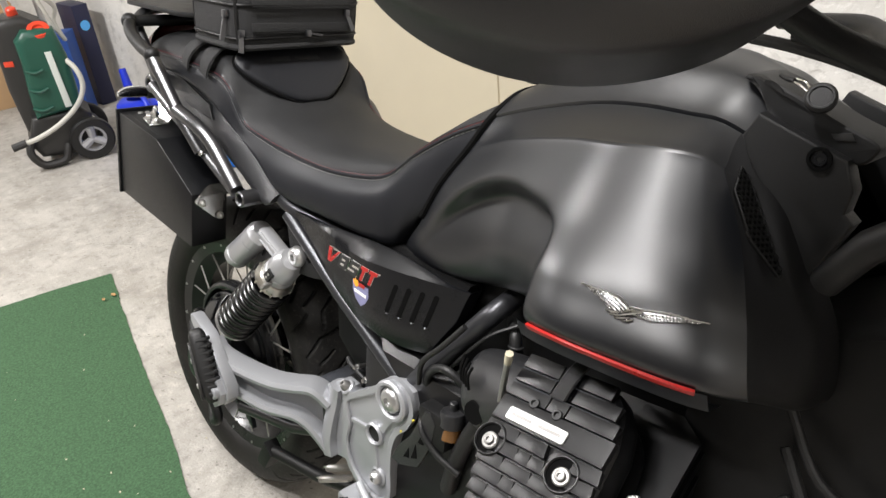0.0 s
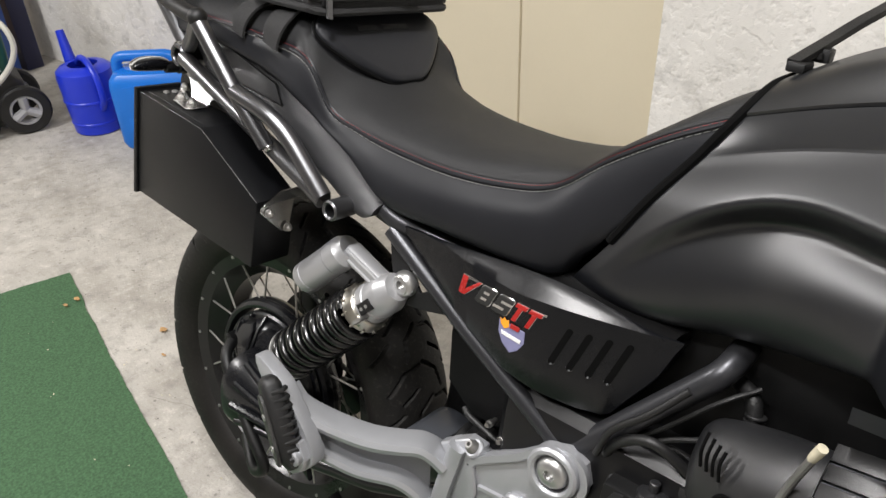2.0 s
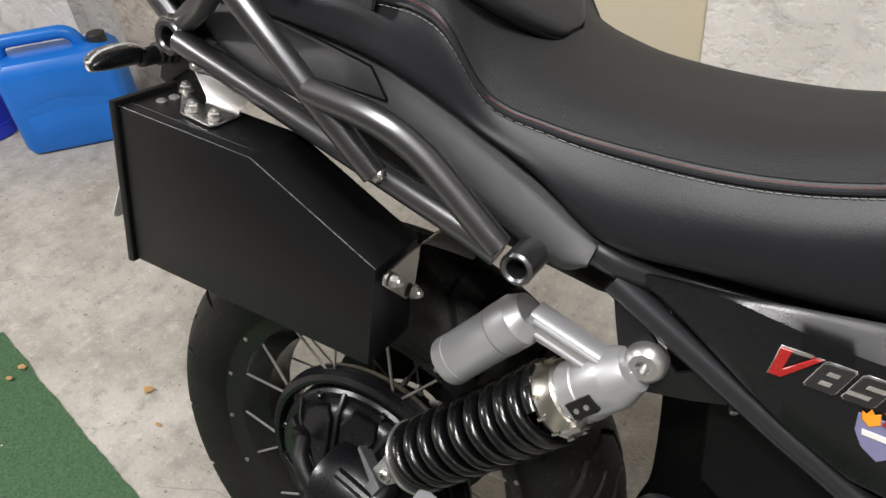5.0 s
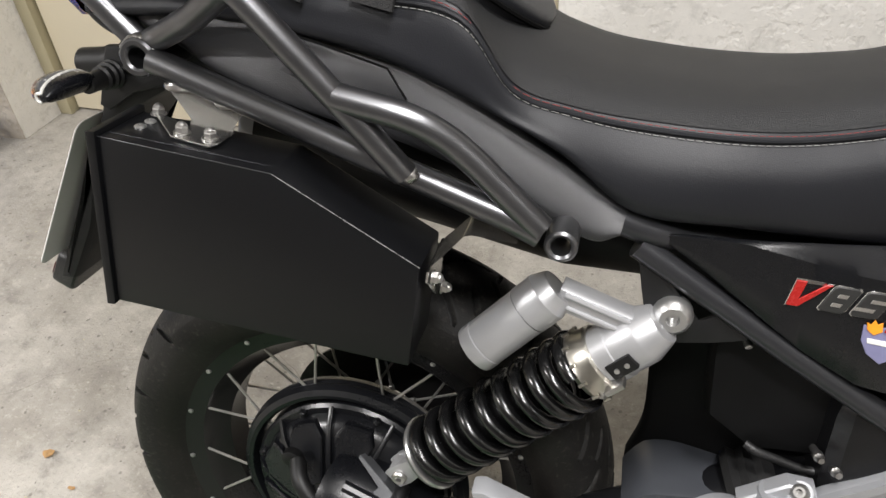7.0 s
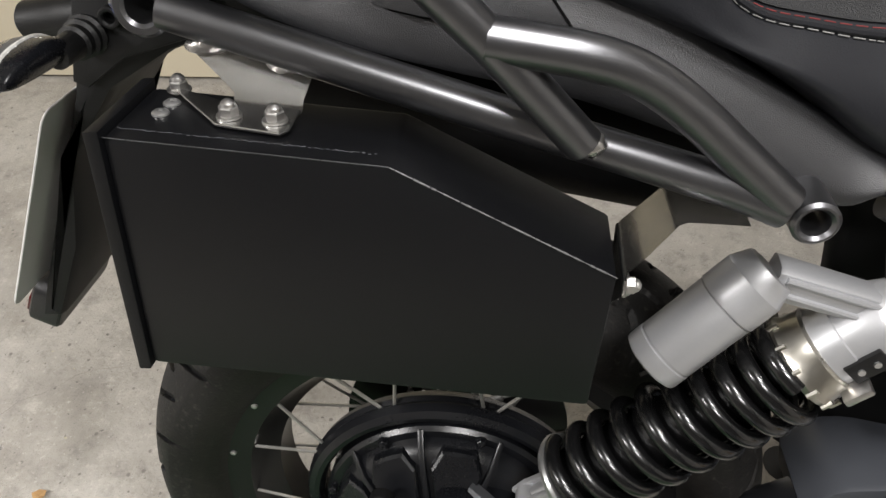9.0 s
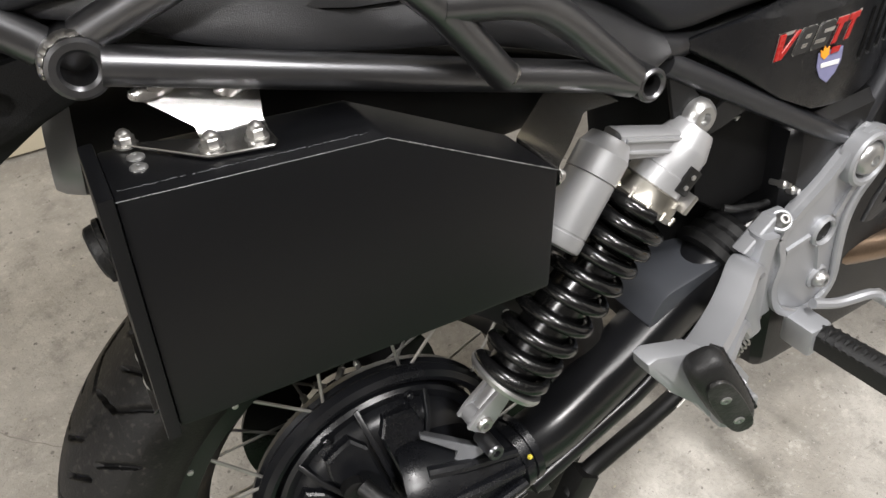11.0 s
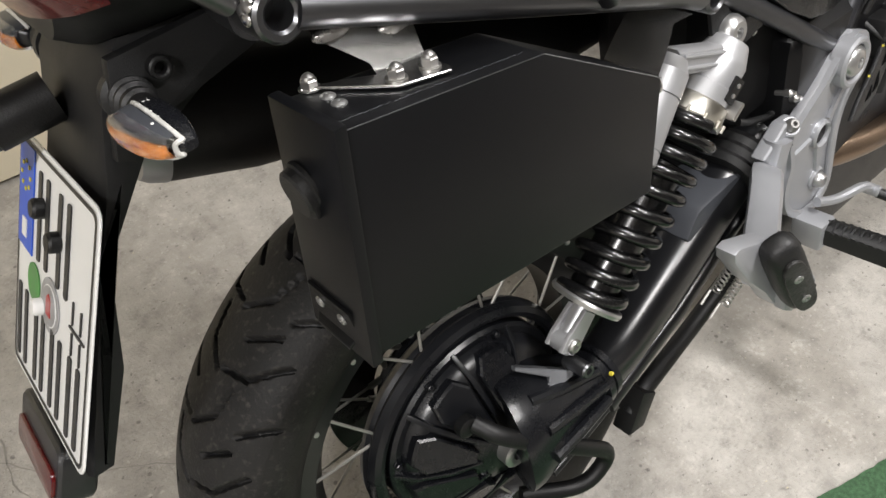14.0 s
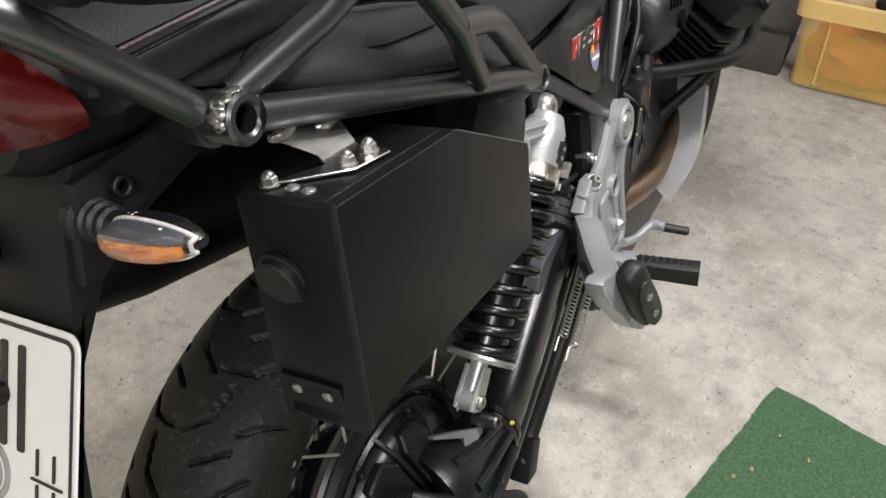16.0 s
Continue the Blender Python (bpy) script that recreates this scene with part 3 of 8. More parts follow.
part("handle", sweep(bmesh.new(), fillet([(0.022, 0.09, 0.27), (0.026, 0.09, 0.342), (0.235, 0.09, 0.342), (0.262, 0.09, 0.285)], 0.035), 0.020, 14), M_BLUE2, jer)
part("cap", rod(bmesh.new(), (0.305, 0.09, 0.285), (0.305, 0.09, 0.322), 0.028, 24, 0.004), M_BLACKP, jer, "black screw cap")

# ---- pressure washer: local x runs across it, y towards the back ----
pw = thing("pressure_washer", "dark green and black pressure washer on grey wheels", "pressure washer", m=pose(-2.42, 0.41, 0, 0, 0, 74.2))


def washer_shell(outline, y0, y1, mat, name, bevel=0.02, label=""):
    bm = bmesh.new()
    slab(bm, outline, abs(y1 - y0), lambda a, b, d: V(a, (y0 + y1) / 2 + d, b), bevel, 4)
    return part(name, bm, mat, pw, label)


washer_shell([(-0.075, 0.62), (-0.03, 0.655), (0.06, 0.66), (0.15, 0.60), (0.18, 0.30), (0.15, 0.12), (0.0, 0.09), (-0.075, 0.17), (-0.088, 0.36), (-0.082, 0.50)], -0.07, 0.14, M_BLACKP, "back_shell", 0.03)
washer_shell([(0.0, 0.57), (0.04, 0.61), (0.165, 0.60), (0.185, 0.47), (0.182, 0.32), (0.172, 0.245), (-0.02, 0.228), (-0.014, 0.35), (-0.002, 0.46)], -0.13, -0.03, M_CANGREEN, "tank_shell", 0.035, "dark green moulded tank")
for k in range(3):
    bm = bmesh.new()
    sweep(bm, spline([(0.006 - 0.012 * k, -0.122, 0.446 - 0.083 * k), (0.04 - 0.010 * k, -0.137, 0.434 - 0.083 * k), (0.074 - 0.006 * k, -0.134, 0.442 - 0.083 * k)], 5), 0.007, 8)
    part("moulded_rib", bm, M_CANGREEN, pw)
bm = bmesh.new()
slab(bm, [(0.100, 0.512), (0.127, 0.511), (0.137, 0.263), (0.109, 0.261)], 0.012, lambda a, b, d: V(a, -0.135 + d, b), 0.003)
part("level_strip", bm, M_PALE, pw, "pale translucent level strip")
bm = bmesh.new()
lathe(bm, [(0, 0.045), (0.012, 0.048), (0.022, 0.044), (0.022, 0.024), (0.012, 0.022), (0.010, 0.001)], (0.108, -0.085, 0.588), (0.0, -0.55, 0.83), 28)
part("filler_cap", bm, M_REDP, pw, "orange-red ring cap")
part("knob", rod(bmesh.new(), (0.03, 0.02, 0.64), (0.03, 0.01, 0.69), 0.022, 20, 0.005), M_REDP, pw, "small red knob")
bm = bmesh.new()
slab(bm, [(-0.068, 0.49), (-0.030, 0.487), (-0.032, 0.463), (-0.068, 0.468)], 0.004, lambda a, b, d: V(a, -0.072 + d, b), 0.001)
part("red_label", bm, M_REDP, pw)
washer_shell([(-0.04, 0.235), (0.17, 0.235), (0.205, 0.20), (0.20, 0.08), (0.08, 0.035), (-0.05, 0.05), (-0.085, 0.12)], -0.11, 0.12, M_BLACKP, "base", 0.025)
part("foot", sweep(bmesh.new(), fillet([(-0.06, -0.10, 0.15), (-0.10, -0.12, 0.09), (-0.06, -0.135, 0.022), (0.04, -0.135, 0.022), (0.07, -0.11, 0.09)], 0.03), 0.018, 10), M_BLACKP, pw)
for wy in (-0.135, 0.12):
    bm = bmesh.new()
    lathe(bm, [(0, 0.060), (0, 0.088), (0.006, 0.096), (0.036, 0.096), (0.042, 0.088), (0.042, 0.060)], (0.175, wy - 0.02, 0.097), (0, 1, 0), 36, closed=True)
    wheel = part("wheel", bm, M_RUBBER, pw)
    bm = bmesh.new()
    lathe(bm, [(0.012, 0.0605), (0.004, 0.059), (0.004, 0.050), (0.016, 0.046), (0.030, 0.046), (0.034, 0.0605)], (0.175, wy - 0.02, 0.097), (0, 1, 0), 36, closed=True)
    for k in range(3):
        a = radians(90 + 120 * k)
        sweep(bm, [(0.175, wy - 0.008, 0.097), (0.175 + 0.055 * math.cos(a), wy - 0.010, 0.097 + 0.055 * math.sin(a))], [0.016, 0.020], 8)
    hub = link_mesh("wheel_hub", bm, material("grey_hub_plastic", (0.34, 0.34, 0.35), 0.4, 0.0, 0.05, 20))
    hub.parent = wheel
part("hose", sweep(bmesh.new(), spline([(0.165, -0.10, 0.47), (0.20, -0.16, 0.419), (0.203, -0.18, 0.348), (0.157, -0.18, 0.273), (0.064, -0.18, 0.207), (-0.041, -0.18, 0.166), (-0.125, -0.18, 0.154)], 8), 0.011, 10), M_HOSE, pw, "pale grey high-pressure hose")
part("hose_plug", sweep(bmesh.new(), [(-0.150, -0.18, 0.148), (-0.090, -0.18, 0.158)], 0.017, 10), M_BLACKP, pw)
part("push_handle", sweep(bmesh.new(), fillet([(0.14, 0.06, 0.58), (0.13, 0.08, 0.92), (0.0, 0.08, 0.92), (0.02, 0.06, 0.58)], 0.05), 0.014, 12), M_ALU, pw, "aluminium tube handle")
part("cable", sweep(bmesh.new(), spline([(0.08, 0.0, 0.78), (0.16, -0.03, 0.72), (0.20, 0.0, 0.66), (0.18, 0.02, 0.60), (0.20, 0.0, 0.52), (0.17, -0.02, 0.60), (0.12, -0.02, 0.80)], 8), 0.009, 8), M_HOSE, pw, "grey cable coil")

# ---- boxes leaning on the wall ----
def carton(name, label, m, size, mat, mark=None):
    box = thing(name, label, "box", m=m)
    bm = bmesh.new()
    block(bm, (0, 0, 0), size, 0.004)
    part("carton", bm, mat, box)
    if mark:
        bm = bmesh.new()
        a = spline([(size[0] * 0.5 + math.cos(t) * size[0] * 0.3, -0.0015, size[2] * 0.8 + math.sin(t) * size[2] * 0.05) for t in np.linspace(0, 2 * math.pi, 16)[:-1]], 2, True)
        bm.faces.new([bm.verts.new(v) for v in a])
        part("printed_mark", bm, mark, box, "pale blue printed oval", 0)
    return box


M_SKY = material("sky_blue_print", (0.10, 0.42, 0.85), 0.4, 0.0, 0.1, 10)
carton("flat_carton", "flat blue printed carton leaning upright", pose(-2.88, 0.766, 0, 0, 0, 137), (0.11, 0.25, 0.44), M_PRINT)
carton("flat_carton", "flat navy printed carton leaning upright", pose(-2.985, 0.873, 0, 0, 0, 92), (0.085, 0.20, 0.54), M_NAVY, M_SKY)
carton("cardboard_sheet", "plain brown cardboard box by the wall", pose(-3.50, 0.20, 0, 0, 0, 80), (0.52, 0.1, 0.55), M_CARD)

# ---- storage crate ----
M_CRATE = material("amber_translucent_plastic", (0.88, 0.60, 0.17), 0.32, 0.0, 0.08, 6, alpha=0.30)
M_CLOTH = material("orange_cloth", (0.55, 0.13, 0.04), 0.85, 0.0, 0.2, 14, 0.5, 300)
crate = thing("storage_crate", "amber translucent plastic crate full of oddments", "crate", m=pose(2.12, -0.60, 0.012))
bm = bmesh.new()
rows = []
for z, ins in ((0.0, 0.030), (0.25, 0.004), (0.27, -0.012), (0.285, -0.012), (0.285, 0.006), (0.25, 0.008), (0.006, 0.034)):
    x0, x1, y0, y1, r = ins, 0.34 - ins, ins, 0.43 - ins, 0.025
    rows.append([V(cx + r * math.cos(radians(a0 + 22.5 * s)), cy + r * math.sin(radians(a0 + 22.5 * s)), z)
                 for cx, cy, a0 in ((x1 - r, y1 - r, 0), (x0 + r, y1 - r, 90), (x0 + r, y0 + r, 180), (x1 - r, y0 + r, 270)) for s in range(5)])
vs = grid_surface(bm, rows, True)
bm.faces.new(vs[0][::-1])
bm.faces.new(vs[-1])
part("tub", bm, M_CRATE, crate)
M_LIP = material("amber_plastic_lip", (0.86, 0.62, 0.24), 0.34, 0.0, 0.08, 6, alpha=0.72)
bm = bmesh.new()
rows = []
for z, ins in ((0.236, 0.002), (0.234, -0.016), (0.290, -0.020), (0.293, -0.017), (0.293, 0.0)):
    x0, x1, y0, y1, r = ins, 0.34 - ins, ins, 0.43 - ins, 0.03
    rows.append([V(cx + r * math.cos(radians(a0 + 22.5 * s)), cy + r * math.sin(radians(a0 + 22.5 * s)), z)
                 for cx, cy, a0 in ((x1 - r, y1 - r, 0), (x0 + r, y1 - r, 90), (x0 + r, y0 + r, 180), (x1 - r, y0 + r, 270)) for s in range(5)])
grid_surface(bm, rows, True)
part("rim", bm, M_LIP, crate, "thicker turned-over rim")
for y in (0.10, 0.33):
    bm = bmesh.new()
    sweep(bm, [(0.026, y, 0.015), (0.001, y + (0.01 if y > 0.2 else -0.01), 0.234)], 0.004, 8)
    part("rib", bm, M_LIP, crate)


def heap(name, label, category, m, sx, sy, sz, mat, seed):
    """A crumpled cloth heap."""
    bm = bmesh.new()
    bmesh.ops.create_icosphere(bm, subdivisions=4, radius=1.0)
    off = V(seed * 3.1, seed * 1.7, 0)
    for v in bm.verts:
        f = 1 + 0.22 * noise.noise(v.co * 2.2 + off) + 0.10 * noise.noise(v.co * 6 + off)
        v.co = V(v.co.x * sx * f, v.co.y * sy * f, max(v.co.z * f, -0.6) * sz)
    ob = link_mesh(name, bm, mat)
    ob.matrix_basis = m
    return tagged(ob, label, category)


heap("cloth_heap", "crumpled orange cloth inside the crate", "cloth", pose(2.27, -0.39, 0.115), 0.125, 0.175, 0.12, M_CLOTH, 1)
heap("red_cloth", "folded red cloth on top of the crate's contents", "cloth", pose(2.19, -0.42, 0.225), 0.055, 0.08, 0.05, M_RED, 2)
heap("black_bag", "small black and white bag lying in the crate", "bag", pose(2.33, -0.44, 0.27), 0.08, 0.07, 0.06, M_FABRIC, 3)
dark = thing("dark_trunk", "dark grey low trunk beside the crate", "trunk", m=pose(2.2, -0.16, 0))
bm = bmesh.new()
block(bm, (0, 0, 0.0), (0.38, 0.75, 0.15), 0.012)
part("body", bm, material("anthracite_plastic", (0.05, 0.048, 0.045), 0.55, 0, 0.2, 6), dark)
bm = bmesh.new()
block(bm, (-0.012, -0.008, 0.151), (0.39, 0.758, 0.170), 0.008)
part("lid", bm, M_BLACKP, dark)

# ---- the motorcycle: x forward from the rear axle, y to its left, z up; it leans on its side stand ----
bike = thing("motorcycle", "satin black touring enduro motorcycle leaning on its side stand", "motorcycle", m=pose(0, 0, 0, -12, 0, 0))
HUB = V(0, 0, 0.318)
ROUND = [(math.copysign(abs(math.cos(t)) ** 0.8, math.cos(t)), math.copysign(abs(math.sin(t)) ** 0.8, math.sin(t))) for t in np.linspace(0, 2 * math.pi, 33)[:-1]]


def smooth01(t):
    t = min(1.0, max(0.0, t))
    return t * t * (3 - 2 * t)


# -- wheels --
def tyre_mesh(centre, r_out, half, r_bead, segs, pitch):
    """Tyre with tread grooves sunk into its crown."""
    prof = []
    crown = 76
    for i in range(crown + 1):
        a = -1 + 2 * i / crown
        y = half * 0.97 * math.sin(a * 1.25) / math.sin(1.25)
        prof.append((y, r_out - 0.030 * (1 - math.cos(a * 1.25)) / (1 - math.cos(1.25)) * 1.15))
    side_r = [(half * 1.0, r_out - 0.046), (half * 0.985, r_out - 0.058), (half * 0.93, r_out - 0.072), (half * 0.84, r_out - 0.084), (half * 0.76, r_bead + 0.004), (half * 0.70, r_bead)]
    full = [(-y, r) for y, r in side_r[::-1]] + prof + side_r
    lo = len(side_r)
    step = 2 * math.pi * r_out / pitch
    # groove polylines in (distance along, across), mirrored with half a pitch
    lines = [[(0.00, -0.066), (0.030, -0.040), (0.034, -0.012)], [(0.046, -0.030), (0.078, -0.022), (0.098, 0.004)], [(0.060, -0.074), (0.082, -0.050)], [(0.100, -0.048), (0.118, -0.022)]]
    ang = np.arange(segs) * 2 * math.pi / segs
    ys = np.array([p[0] for p in full])
    rs = np.array([p[1] for p in full])
    s = (ang[:, None] * r_out) % step + 0 * ys[None, :]
    depth = np.zeros(s.shape)
    for mirror in (1, -1):
        for line in lines:
            for (a0, b0), (a1, b1) in zip(line, line[1:]):
                for shift in (-step, 0, step):
                    off = shift + (step / 2 if mirror < 0 else 0)
                    px, py = s - off, ys[None, :] * mirror
                    dx, dy = a1 - a0, b1 - b0
                    t = np.clip(((px - a0) * dx + (py - b0) * dy) / (dx * dx + dy * dy), 0, 1)
                    d = np.hypot(px - a0 - t * dx, py - b0 - t * dy)
                    depth = np.maximum(depth, np.clip((0.0027 - d) / 0.0010, 0, 1))
    mask = np.zeros(len(ys))
    mask[lo - 1:lo + crown + 2] = 1
    r = rs[None, :] - depth * 0.0060 * mask[None, :]
    bm = bmesh.new()
    rows = [[V(centre[0] + r[i, j] * math.cos(ang[i]), centre[1] + ys[j], centre[2] + r[i, j] * math.sin(ang[i])) for j in range(len(ys))] for i in range(segs)]
    vs = [[bm.verts.new(p) for p in row] for row in rows]
    n = len(ys)
    for i in range(segs):
        a, b = vs[i], vs[(i + 1) % segs]
        for j in range(n - 1):
            f = bm.faces.new((a[j], a[j + 1], b[j + 1], b[j]))
            # groove faces turn near-black: the shade in them is put into colour
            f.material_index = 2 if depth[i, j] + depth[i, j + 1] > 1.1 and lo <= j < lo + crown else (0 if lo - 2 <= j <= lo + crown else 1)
    return bm


def wheel(name, centre, r_tyre, half, r_rim, segs):
    """Spoked wheel: the rim carries the tyre, the hub and every spoke."""
    c = V(*centre)
    bm = bmesh.new()
    w = half * 0.72
    lathe(bm, [(-w - 0.003, r_rim + 0.016), (-w + 0.002, r_rim + 0.019), (-w + 0.006, r_rim + 0.012), (-w + 0.012, r_rim), (-w + 0.030, r_rim - 0.010), (-0.02, r_rim - 0.022), (0.02, r_rim - 0.022),
               (w - 0.030, r_rim - 0.010), (w - 0.012, r_rim), (w - 0.006, r_rim + 0.012), (w - 0.002, r_rim + 0.019), (w + 0.003, r_rim + 0.016), (w - 0.004, r_rim - 0.006), (w - 0.022, r_rim - 0.018),
               (0.022, r_rim - 0.030), (-0.022, r_rim - 0.030), (-w + 0.022, r_rim - 0.018), (-w + 0.004, r_rim - 0.006)], c, (0, 1, 0), 96, closed=True)
    whl = part(name, bm, M_RIM, bike)
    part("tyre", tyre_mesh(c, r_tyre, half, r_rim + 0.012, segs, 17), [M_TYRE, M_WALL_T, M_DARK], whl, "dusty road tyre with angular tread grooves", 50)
    return whl, c, w


rear, RC, RW = wheel("rear_wheel", HUB, 0.322, 0.076, 0.216, 1150)
bm = bmesh.new()
lathe(bm, [(-0.055, 0.03), (-0.055, 0.092), (-0.047, 0.096), (-0.040, 0.090), (-0.030, 0.055), (0.030, 0.050), (0.036, 0.066), (0.045, 0.068), (0.052, 0.062), (0.052, 0.02)], RC, (0, 1, 0), 48)
part("hub", bm, M_CAST, rear)
bm = bmesh.new()
lathe(bm, [(0.060, 0.062), (0.060, 0.128), (0.065, 0.128), (0.065, 0.062)], RC, (0, 1, 0), 64, closed=True)
part("brake_disc", bm, M_RIM, rear, "dark brake disc")
for k in range(36):
    right = k % 2 == 0
    a = 2 * math.pi * k / 36
    skew = 0.42 * (1 if (k // 2) % 2 else -1)
    ys, yr = (-0.048, -0.047) if right else (0.045, 0.047)
    r_h = 0.088 if right else 0.063
    p = RC + V(math.cos(a + skew) * r_h, ys, math.sin(a + skew) * r_h)
    q = RC + V(math.cos(a) * (0.216 - 0.008), yr, math.sin(a) * (0.216 - 0.008))
    bm = bmesh.new()
    rod(bm, p, q, 0.0018, 8)
    d = (q - p).normalized()
    rod(bm, p, p + d * 0.020, 0.0040, 8, 0.0008)
    part("spoke", bm, M_SPOKE, rear)
for k in range(18):
    a = 2 * math.pi * (k + 0.1) / 18
    q = RC + V(math.cos(a) * 0.2275, -RW - 0.0005, math.sin(a) * 0.2275)
    bm = bmesh.new()
    lathe(bm, [(0, 0.0036), (0.0025, 0.0030), (0.0032, 0.0008)], q, (0, -1, 0), 10)
    part("rim_plug", bm, M_ALU, rear)

# -- final drive, swing arm and stand --
bm = bmesh.new()
lathe(bm, [(-0.026, 0.138), (-0.034, 0.146), (-0.042, 0.148), (-0.047, 0.1455), (-0.052, 0.148), (-0.060, 0.145), (-0.064, 0.139), (-0.063, 0.134), (-0.056, 0.130), (-0.026, 0.130)], RC, (0, 1, 0), 72, closed=True)
part("hub_shroud_ring", bm, M_CAST, bike, "black ribbed hub ring")
bm = bmesh.new()
lathe(bm, [(-0.030, 0.03), (-0.030, 0.125), (-0.050, 0.124), (-0.054, 0.116), (-0.070, 0.112), (-0.080, 0.104), (-0.092, 0.080), (-0.104, 0.052), (-0.112, 0.040), (-0.114, 0.015)], RC, (0, 1, 0), 64)
drive = part("final_drive", bm, M_CAST, bike, "black cast final drive housing with ribs")
CONE = [(0.040, -0.112), (0.052, -0.104), (0.080, -0.092), (0.104, -0.080), (0.112, -0.070)]


def cone_y(r):
    for (r0, y0), (r1, y1) in zip(CONE, CONE[1:]):
        if r <= r1:
            return y0 + (y1 - y0) * (max(r, r0) - r0) / (r1 - r0)
    return -0.066


for k in range(7):
    a0 = 62 + 37 * k
    outl = [(a0 + 8 + 18 * i / 4, 0.050) for i in range(5)] + [(a0 + 31 - 28 * i / 5, 0.100 if i in (0, 5) else 0.112) for i in range(6)]
    bm = bmesh.new()
    slab(bm, outl, 0.016, lambda a, r_, d: RC + V(math.cos(radians(a)) * r_, cone_y(r_) - 0.003 + d, math.sin(radians(a)) * r_), 0.0022, 1)
    part("raised_pad", bm, M_CAST, drive, smooth=20)
for k in range(7):
    a = radians(61 + 37 * k)
    d = V(math.cos(a), 0, math.sin(a))
    t = V(-d.z, 0, d.x)
    bm = bmesh.new()
    pts = [(0.040, -0.1145), (0.075, -0.1025), (0.106, -0.0845), (0.124, -0.064), (0.120, -0.055), (0.045, -0.055)]
    slab(bm, pts, 0.006, lambda r_, y_, dd: RC + d * r_ + t * dd + V(0, y_, 0), 0.0015)
    part("rib", bm, M_CAST, drive)
bm = bmesh.new()
lathe(bm, [(-0.050, 0.1255), (-0.060, 0.1255), (-0.064, 0.122), (-0.064, 0.114), (-0.060, 0.112)], RC, (0, 1, 0), 72)
part("housing_lip", bm, M_CAST, drive)
# the rib's reflected light is put into its paler grey
bm = bmesh.new()
YA, YB, YC = V(0.032, -0.100, 0.409), V(0.082, -0.130, 0.382), V(0.000, -0.119, 0.365)
yu = (YC - YB).normalized()
yn = yu.cross(YA - YB).normalized()
yn = yn if yn.y < 0 else -yn
yv = yn.cross(yu)
yv = yv if yv.dot(YA - YB) > 0 else -yv
ya_ = ((YA - YB).dot(yu), (YA - YB).dot(yv))
yl = (YC - YB).length
slab(bm, [(-0.006, 0.000), (0.000, -0.006), (yl, -0.004), (yl - 0.006, 0.005), (0.026, 0.0055), (0.022, 0.010), (ya_[0] + 0.002, ya_[1] - 0.004), (ya_[0], ya_[1]), (0.004, 0.006)], 0.020, lambda a, b, d: YB + yu * a + yv * b + yn * (d - 0.005), 0.0012, 1)
part("reflecting_rib", bm, M_RIB, drive, "rib coloured paler for the light it reflects")
for k in range(6):
    a = radians(70 + 47 * k)
    bm = bmesh.new()
    hexnut(bm, RC + V(math.cos(a) * 0.119, -0.064, math.sin(a) * 0.119), (0, -1, 0), 0.0045, 0.005)
    part("housing_bolt", bm, M_CAST, drive)
bm = bmesh.new()
lathe(bm, [(0, 0.020), (0.016, 0.020), (0.018, 0.017), (0.018, 0.009), (0.006, 0.009)], RC + V(0, -0.112, 0), (0, -1, 0), 28)
part("axle_cap", bm, M_ALU, drive, "bare aluminium axle cap")
bm = bmesh.new()
rod(bm, (-0.016, -0.064, 0.422), (-0.020, -0.070, 0.419), 0.003, 8)
part("paint_mark", bm, M_YELLOW, drive, "yellow paint mark")
bm = bmesh.new()
sweep(bm, spline([(0.010, -0.088, 0.325), (0.045, -0.098, 0.326), (0.085, -0.108, 0.324), (0.124, -0.1135, 0.3205)], 5), [0.078 - 0.042 * smooth01(i / 15) for i in range(16)], 32, section=ROUND, up=(0, 0, 1))
part("drive_neck", bm, M_CAST, drive)
for a0 in (35, 62, 92, 120, 150):
    a = radians(a0)
    bm = bmesh.new()
    sweep(bm, [V(0.020, -0.088 - 0.076 * math.sin(a), 0.325 + 0.076 * math.cos(a)), V(0.060, -0.101 - 0.060 * math.sin(a), 0.325 + 0.060 * math.cos(a)), V(0.120, -0.113 - 0.040 * math.sin(a), 0.321 + 0.040 * math.cos(a))], [0.008, 0.0075, 0.006], 10)
    part("cooling_fin", bm, M_CAST, drive)
bm = bmesh.new()
lathe(bm, [(-0.02, 0.009), (0.010, 0.009), (0.012, 0.0075), (0.012, 0.004), (0.006, 0.004)], (0.088, -0.144, 0.394), (0, -1, 0.1), 18)
part("clamp_bolt", bm, M_TUBE, drive)
bm = bmesh.new()
lathe(bm, [(0, 0.012), (0.010, 0.012), (0.012, 0.009), (0.012, 0.004)], (-0.05, -0.108, 0.398), (0, -1, 0), 16)
part("filler_bolt", bm, M_DARK, drive)

SQ = [(-0.62, -1.0), (0.62, -1.0), (0.92, -0.80), (1.0, 0.0), (0.92, 0.80), (0.62, 1.0), (-0.62, 1.0), (-0.92, 0.80), (-1.0, 0.0), (-0.92, -0.80)]
bm = bmesh.new()
sweep(bm, spline([(0.120, -0.114, 0.322), (0.19, -0.104, 0.318), (0.30, -0.088, 0.348), (0.42, -0.076, 0.402), (0.52, -0.07, 0.445)], 5), [0.030 + 0.008 * min(1, i / 18) for i in range(21)], section=ROUND, up=(-0.36, 0, 0.93))
arm = part("swing_arm", bm, M_ARM, bike, "black shaft-drive swing arm")
bm = bmesh.new()
